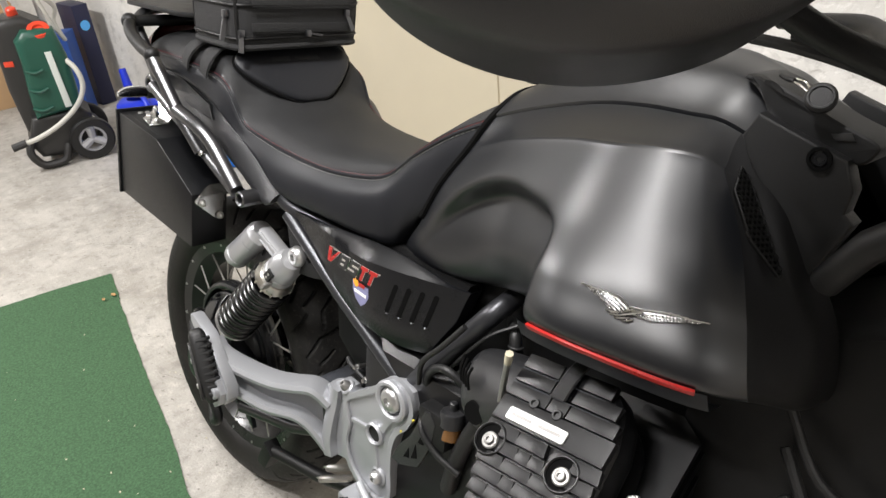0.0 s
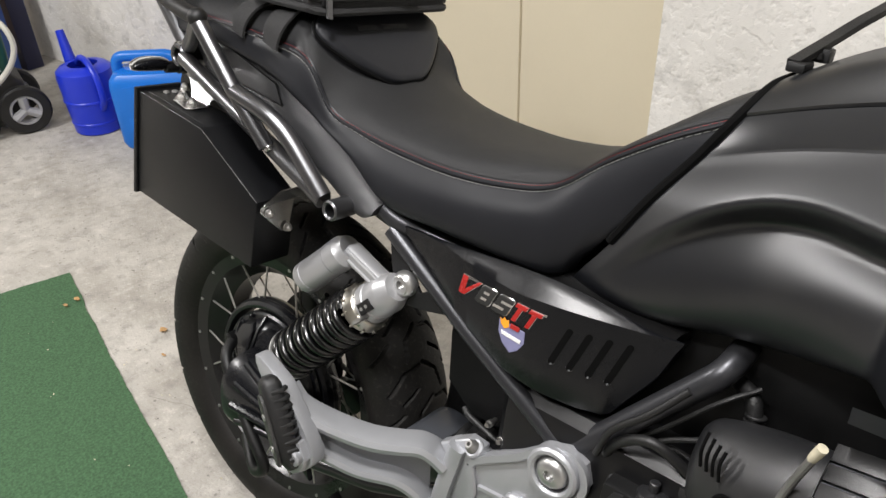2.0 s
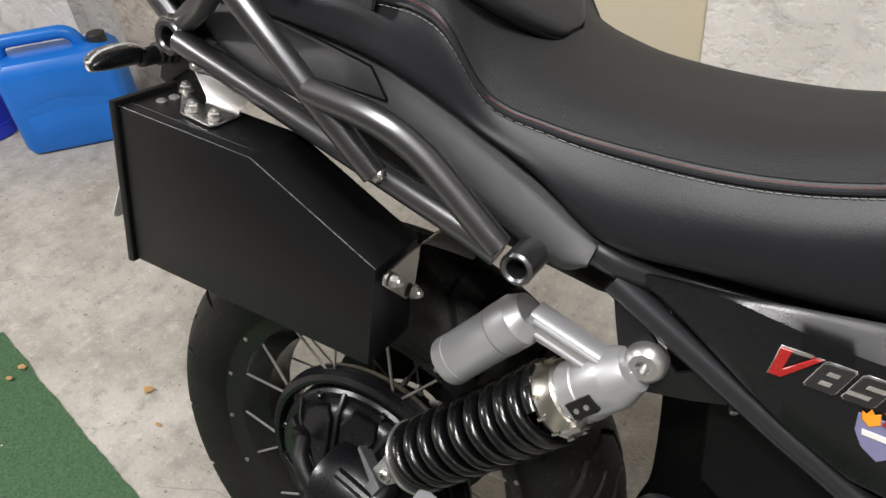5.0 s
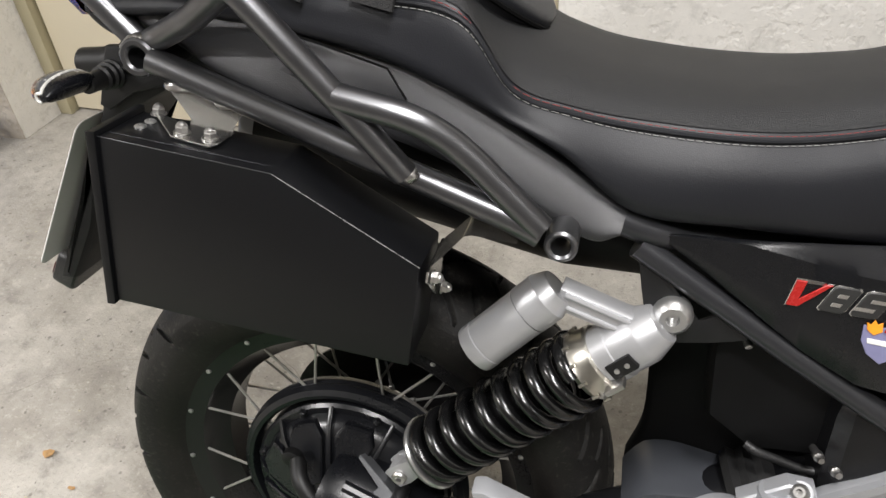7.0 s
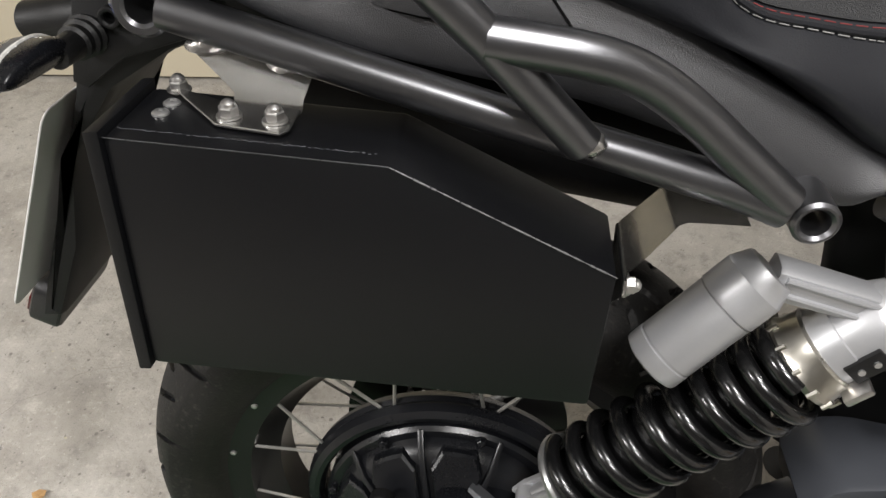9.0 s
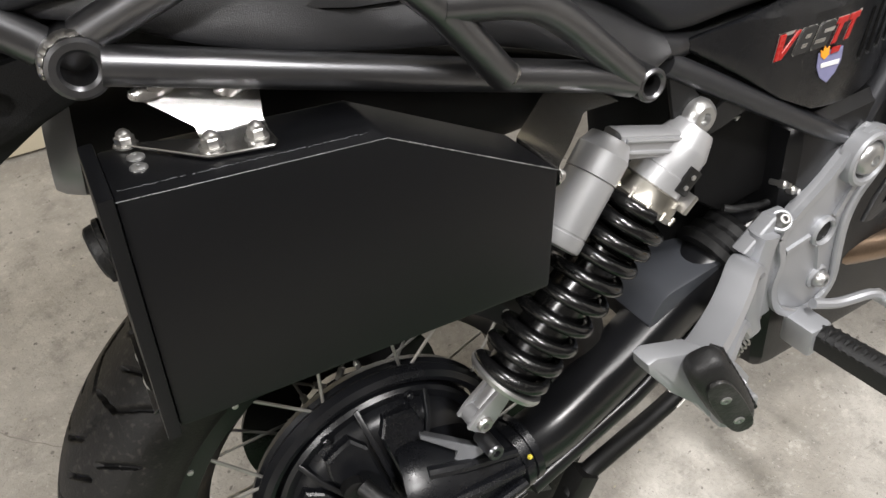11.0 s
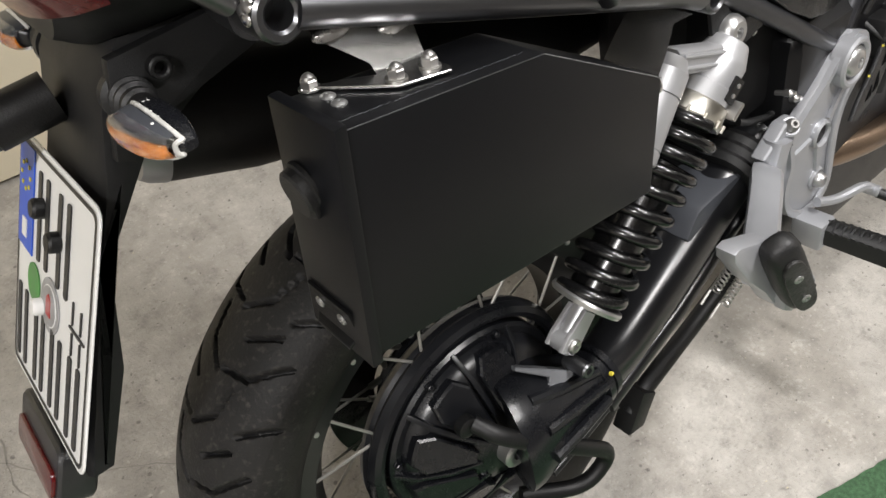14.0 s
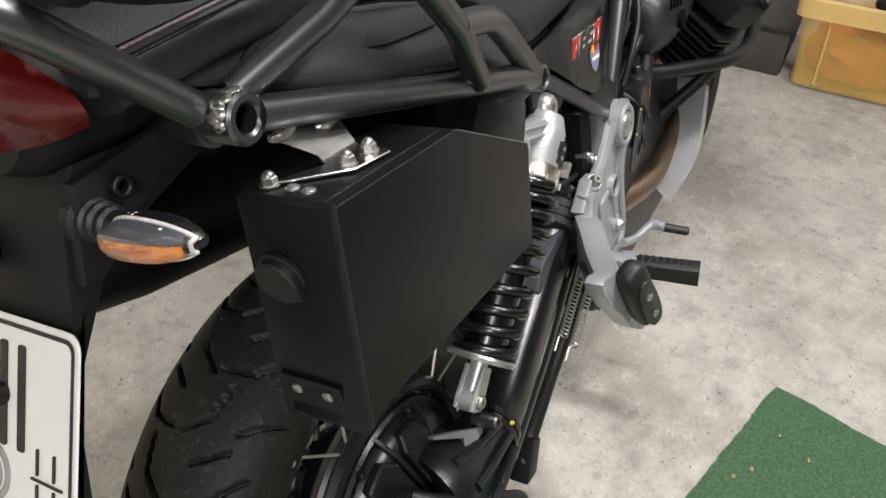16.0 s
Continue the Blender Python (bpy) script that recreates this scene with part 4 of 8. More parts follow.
lathe(bm, [(0, 0.050), (0.008, 0.056), (0.016, 0.050), (0.024, 0.056), (0.032, 0.050), (0.040, 0.055), (0.05, 0.048)], (0.44, -0.076, 0.412), (0.9, 0.06, 0.36), 28)
part("rubber_boot", bm, M_RUBBER, arm)
bm = bmesh.new()
lathe(bm, [(0, 0.036), (0.002, 0.0405), (0.012, 0.0405), (0.013, 0.037), (0.016, 0.037), (0.017, 0.0395), (0.026, 0.0395), (0.028, 0.032)], (0.118, -0.1135, 0.3205), (0.99, 0.12, 0.02), 36)
part("clamp_ring", bm, M_CAST, arm)
bm = bmesh.new()
slab(bm, [(0.110, 0.290), (0.150, 0.290), (0.160, 0.262), (0.172, 0.232), (0.150, 0.244), (0.128, 0.268)], 0.010, side(-0.120), 0.002)
part("lower_lug", bm, M_CAST, arm)
for z in (0.352, 0.342):
    bm = bmesh.new()
    hexnut(bm, (0.130 + (z - 0.352) * 1.2, -0.148, z - 0.001), (0, -0.8, 0.6), 0.0022, 0.003)
    part("flange_bolt", bm, M_YELLOW, arm, "bolt with yellow paint mark")
bm = bmesh.new()
sweep(bm, [(0.14, -0.128, 0.272), (0.30, -0.112, 0.302), (0.47, -0.098, 0.372)], [0.0125, 0.0115, 0.0105], section=ROUND, up=(-0.36, 0, 0.93))
part("torque_rod", bm, M_ARM, arm)
bm = bmesh.new()
sweep(bm, fillet([(0.205, -0.113, 0.185), (0.225, -0.113, 0.205), (0.36, -0.095, 0.215), (0.52, -0.09, 0.27)], 0.02), 0.0125, 12)
slab(bm, [(0.185, 0.165), (0.215, 0.160), (0.240, 0.205), (0.215, 0.225)], 0.030, side(-0.113), 0.003)
part("centre_stand", bm, M_DARK, bike, "folded black centre stand")
for oy in (0.0, 0.016):
    bm = bmesh.new()
    coil = [V(0.395 + 0.085 * t, -0.105 - oy + 0.0065 * math.cos(t * 2 * math.pi * 16), 0.262 + 0.055 * t - oy + 0.0065 * math.sin(t * 2 * math.pi * 16)) for t in np.linspace(0, 1, 16 * 10)]
    sweep(bm, coil, 0.0014, 6)
    rod(bm, coil[0] - V(0.02, 0, 0.013), coil[0], 0.002, 6)
    rod(bm, coil[-1], coil[-1] + V(0.03, 0, 0.02), 0.002, 6)
    part("stand_spring", bm, M_STEEL, bike)
bm = bmesh.new()
sweep(bm, fillet([(0.56, 0.10, 0.30), (0.50, 0.17, 0.17), (0.46, 0.235, 0.062)], 0.02), 0.012, 12)
lathe(bm, [(0, 0.03), (0.006, 0.03)], (0.46, 0.242, 0.052), (0, 0.2, -1), 20)
part("side_stand", bm, M_DARK, bike)

# black tube loop that guards the drive housing
bm = bmesh.new()
sweep(bm, fillet([(-0.042, -0.116, 0.398), (-0.030, -0.142, 0.386), (0.062, -0.162, 0.296), (0.112, -0.163, 0.242), (0.070, -0.156, 0.205), (0.00, -0.118, 0.225)], 0.03), 0.0098, 14)
part("guard_loop", bm, M_DARK, bike, "black bent tube guard on the final drive")

# -- shock absorber --
ST, SB = V(0.340, -0.138, 0.668), V(0.088, -0.122, 0.421)
SD = (ST - SB).normalized()
SL = (ST - SB).length
bm = bmesh.new()
lathe(bm, [(SL * 0.16, 0.022), (SL * 0.16, 0.026), (SL * 0.60, 0.026), (SL * 0.60, 0.022)], SB, SD, 28)
shock = part("shock_absorber", bm, M_SPRING, bike, "shock absorber with black coil spring and piggyback reservoir")
bm = bmesh.new()
turns, n = 9.3, 360
u0 = SD.orthogonal().normalized()
v0 = SD.cross(u0)
coil, t0, t1 = [], SL * 0.155, SL * 0.735
for i in range(n + 1):
    t = i / n
    pitch = t + 0.018 * math.sin(2 * math.pi * t)
    a = turns * 2 * math.pi * (pitch - 0.16 * t * (1 - t))
    coil.append(SB + SD * (t0 + (t1 - t0) * t) + (u0 * math.cos(a) + v0 * math.sin(a)) * 0.0335)
sweep(bm, coil, 0.0068, 12)
part("coil_spring", bm, M_SPRING, shock, "gloss black coil spring")
bm = bmesh.new()
lathe(bm, [(SL * 0.125, 0.015), (SL * 0.13, 0.039), (SL * 0.142, 0.041), (SL * 0.150, 0.040), (SL * 0.152, 0.02)], SB, SD, 40)
part("spring_plate", bm, M_ALU, shock, "bare aluminium lower spring plate")
bm = bmesh.new()
rod(bm, SB + SD * 0.004, SB + SD * 0.052, 0.0105, 20, 0.002)
rod(bm, SB + V(0, 0.013, 0), SB + V(0, -0.013, 0), 0.0138, 24, 0.003)
for oy in (-0.010, 0.010):
    slab(bm, [(-0.012, -0.012), (0.004, -0.014), (0.040, -0.010), (0.040, 0.010), (0.004, 0.014), (-0.012, 0.012)], 0.006, lambda a, b, d: SB + SD * a + V(-SD.z, 0, SD.x) * b + V(0, oy + d, 0), 0.002)
part("lower_clevis", bm, M_SHOCK, shock)
bm = bmesh.new()
lathe(bm, [(0, 0.0085), (0.008, 0.0085), (0.010, 0.007), (0.010, 0.0035), (0.005, 0.0035)], SB + V(0, -0.008, 0), (0, -1, 0), 18)
part("lower_bolt", bm, M_STEEL, shock)
bm = bmesh.new()
lathe(bm, [(SL * 0.735, 0.026), (SL * 0.738, 0.033), (SL * 0.752, 0.0355), (SL * 0.765, 0.033), (SL * 0.80, 0.0320), (SL * 0.805, 0.030)], SB, SD, 36)
for k in range(12):
    a = 2 * math.pi * k / 12
    c = SB + SD * SL * 0.752 + (u0 * math.cos(a) + v0 * math.sin(a)) * 0.0355
    rod(bm, c - SD * 0.004, c + SD * 0.004, 0.0018, 6)
part("preload_collar", bm, M_GOLD, shock, "notched passivated steel preload collar")
bm = bmesh.new()
lathe(bm, [(SL * 0.80, 0.024), (SL * 0.802, 0.0285), (SL * 0.850, 0.0285), (SL * 0.853, 0.0272), (SL * 0.925, 0.0272), (SL * 0.932, 0.0262), (SL * 0.975, 0.0205), (SL * 0.982, 0.0190), (SL * 0.982, 0.004)], SB, SD, 36)
part("top_cap", bm, M_SHOCK, shock, "silver cast shock head")
bm = bmesh.new()
block(bm, (-0.010, -0.008, -0.003), (0.010, 0.008, 0.003), 0.002, 2, Matrix.Translation(SB + SD * SL * 0.80 + V(0.012, -0.032, -0.008)) @ (SD.to_track_quat("X", "Z").to_matrix().to_4x4()))
part("adjuster_clip", bm, M_STEEL, shock)
AC = SB + SD * SL * 0.862 + V(0.0, -0.0268, -0.004)
bm = bmesh.new()
block(bm, (-0.013, -0.0035, -0.008), (0.013, 0.0025, 0.008), 0.0012, 2, Matrix.Translation(AC) @ (SD.to_track_quat("X", "Z").to_matrix().to_4x4()))
plate_a = part("adjuster_plate", bm, M_DARK, shock, "small dark adjuster plate")
for k in (-0.0055, 0.0055):
    bm = bmesh.new()
    rod(bm, AC + SD * k + V(0, -0.002, 0), AC + SD * k + V(0, -0.0048, 0), 0.0024, 12)
    part("adjuster_screw", bm, M_ALU, plate_a)
bm = bmesh.new()
lathe(bm, [(0, 0.012), (0.004, 0.0175), (0.012, 0.0178), (0.018, 0.0155), (0.021, 0.0115), (0.021, 0.006), (0.014, 0.006)], ST + V(0.003, 0.016, 0.001), (0, -1, 0.05), 28)
part("top_bolt", bm, M_ALU, shock, "domed aluminium shock bolt")
R0, R1 = V(0.170, -0.146, 0.612), V(0.235, -0.134, 0.676)
bm = bmesh.new()
L = (R1 - R0).length
lathe(bm, [(0, 0.019), (0.002, 0.0230), (0.004, 0.0236), (0.014, 0.0236), (0.0145, 0.0227), (0.016, 0.0227), (0.0165, 0.0233), (L * 0.72, 0.0233), (L * 0.722, 0.0220), (L * 0.735, 0.0220), (L * 0.737, 0.0239), (L * 0.98, 0.0239), (L * 0.985, 0.0234), (L * 1.12, 0.0185), (L * 1.125, 0.0175), (L * 1.125, 0.010)], R0, R1 - R0, 48)
part("reservoir", bm, M_SHOCK, shock, "turned aluminium gas reservoir")
bm = bmesh.new()
sweep(bm, [(0.244, -0.131, 0.678), (0.300, -0.136, 0.662), (0.330, -0.137, 0.650)], [0.013, 0.012, 0.015], section=SQ, up=(0.3, 0, 1))
for dz in (0.006, -0.006):
    sweep(bm, [(0.250, -0.145, 0.678 + dz), (0.318, -0.150, 0.657 + dz)], 0.0022, 8)
part("bridge", bm, M_SHOCK, shock)
bm = bmesh.new()
rod(bm, (0.186, -0.118, 0.583), (0.173, -0.112, 0.568), 0.004, 8)
part("valve_stem", bm, M_DARK, shock)

# -- frame tubes, inner body and rear mudguard --
bm = bmesh.new()
sweep(bm, spline([(0.240, -0.116, 0.774), (0.29, -0.122, 0.752), (0.322, -0.117, 0.740), (0.36, -0.100, 0.730), (0.46, -0.08, 0.720)], 5), 0.0130, 18)
part("rear_frame_tube", bm, M_FRAME, bike, "dark grey metal frame tube")
bm = bmesh.new()
sweep(bm, [(0.306, -0.124, 0.730), (0.45, -0.125, 0.6385), (0.598, -0.117, 0.544)], 0.0112, 16)
part("frame_brace", bm, M_FRAME, bike, "dark grey metal frame brace")
bm = bmesh.new()
sweep(bm, fillet([(0.745, -0.060, 0.735), (0.740, -0.100, 0.718), (0.608, -0.114, 0.553)], 0.018), 0.0145, 16)
part("main_frame_tube", bm, M_FRAME, bike, "dark grey metal frame tube")
bm = bmesh.new()
sweep(bm, [(0.255, 0.128, 0.772), (0.36, 0.134, 0.715), (0.600, 0.122, 0.562)], 0.0125, 16)
part("rear_frame_tube", bm, M_FRAME, bike)
bm = bmesh.new()
slab(bm, [(0.308, 0.722), (0.318, 0.730), (0.338, 0.715), (0.342, 0.694), (0.366, 0.664), (0.389, 0.676), (0.412, 0.660), (0.408, 0.650), (0.380, 0.643), (0.334, 0.636), (0.322, 0.655), (0.314, 0.690)], 0.005, side(-0.1265), 0.0015)
part("shock_bracket", bm, M_FAIR, bike, "black pressed steel shock bracket")
for x, z in ((0.413, 0.6375), (0.535, 0.5515)):
    bm = bmesh.new()
    lathe(bm, [(-0.012, 0.0036), (0.002, 0.0036), (0.003, 0.0026), (0.003, 0.0012), (0.001, 0.001)], (x, -0.116, z), (0.3, -0.8, -0.5), 12)
    part("frame_bolt", bm, M_STEEL, bike)
bm = bmesh.new()
slab(bm, [(0.400, 0.735), (0.390, 0.66), (0.390, 0.60), (0.395, 0.53), (0.44, 0.495), (0.56, 0.50), (0.60, 0.56), (0.69, 0.735), (0.50, 0.750)], 0.18, side(0.0), 0.015)
part("inner_body", bm, M_MATT, bike)
bm = bmesh.new()
slab(bm, [(0.326, 0.398), (0.336, 0.414), (0.346, 0.426), (0.358, 0.431), (0.434, 0.439), (0.448, 0.405), (0.41, 0.365), (0.330, 0.370)], 0.088, side(-0.062), 0.006, 2)
part("lower_guard", bm, M_GREY, bike, "blue-grey plastic guard ahead of the wheel")
bm = bmesh.new()
rows = []
for z, x0, bow in ((0.38, 0.330, 0.0), (0.425, 0.343, 0.002), (0.465, 0.345, 0.006), (0.52, 0.343, 0.012), (0.58, 0.339, 0.016), (0.64, 0.336, 0.018), (0.70, 0.345, 0.014)):
    rows.append([V(x0, 0.020, z), V(x0 - 0.002, -0.004, z), V(x0 + 0.006, -0.012, z), V(x0 + 0.040, -0.020 - bow, z), V(x0 + 0.085, -0.034 - bow * 2, z), V(0.50, -0.070, z)])
grid_surface(bm, [list(r) for r in zip(*[spline(c, 3) for c in zip(*rows)])])
bmesh.ops.solidify(bm, geom=bm.faces[:], thickness=0.004)
part("inner_guard", bm, M_FAIR, bike, "black plastic inner guard", 60)
bm = bmesh.new()
slab(bm, [(-0.14, 0.905), (0.10, 0.885), (0.27, 0.775), (0.27, 0.745), (0.12, 0.79), (-0.10, 0.835)], 0.17, side(0.0), 0.015)
part("under_seat_tray", bm, M_DARK, bike)

# added dark slab that closes the see-through gap below the seat
bm = bmesh.new()
slab(bm, [(0.265, 0.752), (0.50, 0.738), (0.53, 0.745), (0.52, 0.775), (0.30, 0.790)], 0.185, side(0.0), 0.01)
part("under_seat_fill", bm, M_DARK, bike)

# -- seat --
SEAT = [
    [(-0.20, 0, 0.955), (-0.20, -0.05, 0.953), (-0.195, -0.090, 0.942), (-0.19, -0.115, 0.925), (-0.19, -0.120, 0.91), (-0.19, -0.120, 0.90), (-0.19, -0.10, 0.895)],
    [(-0.05, 0, 0.968), (-0.05, -0.06, 0.965), (-0.05, -0.110, 0.952), (-0.05, -0.132, 0.932), (-0.05, -0.136, 0.918), (-0.05, -0.136, 0.905), (-0.05, -0.11, 0.895)],
    [(0.06, 0, 0.968), (0.06, -0.06, 0.966), (0.065, -0.112, 0.956), (0.075, -0.133, 0.925), (0.075, -0.140, 0.905), (0.075, -0.140, 0.885), (0.07, -0.11, 0.875)],
    [(0.12, 0, 0.960), (0.125, -0.06, 0.959), (0.137, -0.115, 0.944), (0.152, -0.140, 0.915), (0.150, -0.146, 0.882), (0.140, -0.143, 0.862), (0.13, -0.11, 0.855)],
    [(0.19, 0, 0.897), (0.19, -0.06, 0.894), (0.188, -0.112, 0.882), (0.195, -0.135, 0.860), (0.192, -0.142, 0.846), (0.190, -0.142, 0.838), (0.19, -0.11, 0.83)],
    [(0.25, 0, 0.868), (0.25, -0.06, 0.866), (0.245, -0.105, 0.858), (0.242, -0.127, 0.842), (0.240, -0.140, 0.826), (0.240, -0.142, 0.812), (0.24, -0.11, 0.80)],
    [(0.31, 0, 0.858), (0.31, -0.06, 0.856), (0.305, -0.100, 0.847), (0.300, -0.119, 0.831), (0.300, -0.138, 0.800), (0.300, -0.138, 0.768), (0.30, -0.10, 0.752)],
    [(0.38, 0, 0.854), (0.38, -0.055, 0.852), (0.38, -0.095, 0.843), (0.38, -0.114, 0.826), (0.38, -0.132, 0.795), (0.38, -0.128, 0.758), (0.38, -0.09, 0.748)],
    [(0.45, 0, 0.858), (0.45, -0.05, 0.856), (0.45, -0.085, 0.847), (0.45, -0.102, 0.829), (0.45, -0.122, 0.800), (0.46, -0.118, 0.752), (0.46, -0.08, 0.742)],
    [(0.53, 0, 0.876), (0.53, -0.045, 0.873), (0.52, -0.075, 0.863), (0.51, -0.090, 0.843), (0.51, -0.110, 0.810), (0.512, -0.106, 0.748), (0.512, -0.07, 0.738)],
    [(0.60, 0, 0.925), (0.595, -0.04, 0.921), (0.58, -0.068, 0.908), (0.565, -0.085, 0.888), (0.55, -0.098, 0.830), (0.536, -0.096, 0.752), (0.532, -0.06, 0.740)],
    [(0.655, 0, 0.967), (0.65, -0.035, 0.962), (0.635, -0.060, 0.947), (0.62, -0.077, 0.925), (0.598, -0.088, 0.870), (0.553, -0.091, 0.776), (0.540, -0.06, 0.742)],
    [(0.695, 0, 0.988), (0.688, -0.033, 0.981), (0.678, -0.052, 0.966), (0.667, -0.066, 0.950), (0.638, -0.078, 0.898), (0.582, -0.086, 0.808), (0.538, -0.062, 0.752)],
]
AR = 5
skin = loft(SEAT, 6, AR)
bm = bmesh.new()
full = [[V(p.x, -p.y, p.z) for p in r[:0:-1]] + r for r in skin]
vs = grid_surface(bm, full)
for end in (vs[0], vs[-1]):
    bm.faces.new(end)
seat = part("seat", bm, M_SEAT, bike, "black vinyl saddle with red and white stitching", 60)
# grained top cover a hair above the side vinyl
bm = bmesh.new()
top_rows = []
for r in skin:
    right = [p + V(0, 0, 0.0022) for p in r[:3 * AR]]
    top_rows.append([V(p.x, -p.y, p.z) for p in right[:0:-1]] + right)
grid_surface(bm, top_rows)
part("seat_cover_top", bm, M_SEATTOP, seat, "grained matt vinyl seat top", 60)
for s in (1, -1):
    edge = [V(r[3 * AR].x, r[3 * AR].y * s, r[3 * AR].z) for r in skin]
    bm = bmesh.new()
    sweep(bm, [p + V(0, -0.001 * s, 0.001) for p in edge], 0.0026, 8)
    part("piping", bm, M_SEAT, seat)
    for name, j, mat, lift in (("white_stitching", 3 * AR + 1, M_STITCHW, 0.0012), ("red_stitching", 3 * AR - 1, M_STITCHR, 0.0032)):
        line = [V(r[j].x, r[j].y * s, r[j].z) * 0.6 + V(r[3 * AR].x, r[3 * AR].y * s, r[3 * AR].z) * 0.4 + V(0, -lift * s * 0.8, lift * 0.6) for r in skin]
        bm = bmesh.new()
        gap = 0.0050
        for a, b in zip(line, line[1:]):
            n = max(1, int((b - a).length / gap))
            for i in range(n):
                p, q = a.lerp(b, (i + 0.14) / n), a.lerp(b, (i + 0.86) / n)
                sweep(bm, [p, q], 0.00042, 5)
        part(name, bm, mat, seat)
# embossed back pad on the step
PL, PB, PR = V(0.146, -0.114, 0.945), V(0.206, -0.002, 0.886), V(0.146, 0.110, 0.945)
cen = (PL + PR) / 2
ey = V(0, 1, 0)
ed = (PB - cen).normalized()
en = ey.cross(ed)
en = en if en.z > 0 else -en
out = spline([(-0.118, 0.000, 0), (-0.095, -0.030, 0), (-0.04, -0.040, 0), (0.04, -0.040, 0), (0.095, -0.030, 0), (0.118, 0.000, 0), (0.090, 0.040, 0), (0.038, 0.080, 0), (0, 0.086, 0), (-0.038, 0.080, 0), (-0.090, 0.040, 0)], 4, True)
bm = bmesh.new()
rings = [[cen + ey * p.x * rad + ed * (p.y * rad + 0.02 * (1 - rad)) + en * h for p in out] for rad, h in ((1.0, -0.012), (1.0, 0.002), (0.985, 0.0065), (0.95, 0.0090), (0.85, 0.0105), (0.5, 0.0110))]
vs = grid_surface(bm, rings, True)
bm.faces.new(vs[-1])
part("back_pad", bm, M_SEAT, seat, "smooth black pad with faint raised marks")
# black bead drawn as the shadow line round the pad
bm = bmesh.new()
loop_pts = [cen + ey * p.x * 1.012 + ed * p.y * 1.012 + en * 0.0010 for p in out]
sweep(bm, loop_pts + [loop_pts[0]], 0.0022, 6, caps=False)
part("pad_shadow_line", bm, M_VOID, seat)
for y0, w in ((-0.052, 0.038), (-0.004, 0.050)):
    bm = bmesh.new()
    slab(bm, [(y0, 0.0), (y0 + w, 0.0), (y0 + w, 0.010), (y0, 0.010)], 0.0022, lambda a, b, d: cen + ey * a + ed * (b - 0.005) + en * (0.0108 + d), 0.0006)
    part("raised_mark", bm, M_SEATTOP, seat)

# -- tank --
TANK = [
    [(0.700, 0, 0.996), (0.693, -0.036, 0.988), (0.679, -0.065, 0.960), (0.654, -0.077, 0.915), (0.619, -0.089, 0.860), (0.585, -0.088, 0.800), (0.548, -0.082, 0.745), (0.55, -0.05, 0.735)],
    [(0.765, 0, 1.033), (0.760, -0.040, 1.020), (0.755, -0.072, 0.987), (0.745, -0.102, 0.952), (0.720, -0.128, 0.885), (0.690, -0.138, 0.810), (0.655, -0.115, 0.742), (0.66, -0.07, 0.728)],
    [(0.84, 0, 1.062), (0.84, -0.045, 1.047), (0.84, -0.080, 1.010), (0.84, -0.128, 0.978), (0.825, -0.161, 0.910), (0.81, -0.190, 0.840), (0.79, -0.160, 0.772), (0.79, -0.09, 0.755)],
    [(0.90, 0, 1.074), (0.90, -0.050, 1.057), (0.90, -0.086, 1.019), (0.905, -0.146, 0.990), (0.90, -0.187, 0.920), (0.90, -0.226, 0.865), (0.905, -0.235, 0.816), (0.90, -0.14, 0.80)],
    [(0.96, 0, 1.077), (0.96, -0.052, 1.060), (0.955, -0.092, 1.022), (0.962, -0.149, 0.998), (0.970, -0.189, 0.930), (0.978, -0.228, 0.870), (0.985, -0.238, 0.821), (0.98, -0.14, 0.80)],
    [(1.004, 0, 1.063), (1.000, -0.055, 1.056), (0.987, -0.096, 1.023), (0.998, -0.142, 0.998), (1.026, -0.174, 0.940), (1.052, -0.210, 0.885), (1.074, -0.231, 0.826), (1.06, -0.14, 0.80)],
    [(1.035, 0, 1.046), (1.030, -0.055, 1.041), (1.018, -0.098, 1.015), (1.026, -0.134, 0.988), (1.064, -0.150, 0.935), (1.100, -0.186, 0.882), (1.120, -0.200, 0.825), (1.10, -0.13, 0.79)],
    [(1.06, 0, 1.030), (1.055, -0.058, 1.027), (1.040, -0.100, 1.006), (1.056, -0.116, 0.985), (1.098, -0.148, 0.930), (1.136, -0.170, 0.880), (1.145, -0.170, 0.820), (1.12, -0.11, 0.78)],
    [(1.070, 0, 1.020), (1.064, -0.058, 1.018), (1.052, -0.092, 1.000), (1.066, -0.098, 0.978), (1.108, -0.112, 0.925), (1.144, -0.125, 0.875), (1.152, -0.120, 0.812), (1.12, -0.09, 0.775)],
]


def dent(p):
    """The knee hollow pressed into either flank."""
    xr = 0.885 - 0.10 * max(0.0, p.z - 0.885) ** 1.0 - 4.0 * max(0.0, p.z - 0.895) ** 2 * 10
    zt = 0.921 - 3.0 * max(0.0, 0.80 - p.x) ** 2
    inside = smooth01((xr + 0.004 - p.x) / 0.032) * smooth01((zt - p.z) / 0.036)
    return 0.046 * inside * smooth01((p.x - 0.56) / 0.2)


# tighten the shoulder ridge with a station close on either side of it
TANK = [r[:3] + [tuple(a + (b - a) * 0.84 for a, b in zip(r[2], r[3])), r[3], tuple(a + (b - a) * 0.16 for a, b in zip(r[3], r[4]))] + r[4:] for r in TANK]
TA = 14
tank_skin = loft(TANK, 26, TA)
flank = []
for r in tank_skin:
    row = []
    for p in r[2 * TA:]:
        row.append(V(p.x, min(-0.03, p.y + dent(p)), p.z))
    flank.append(row)
# from here forward the tank is blackened, its shaded face put into colour
FRONT = int(5.80 * 26)
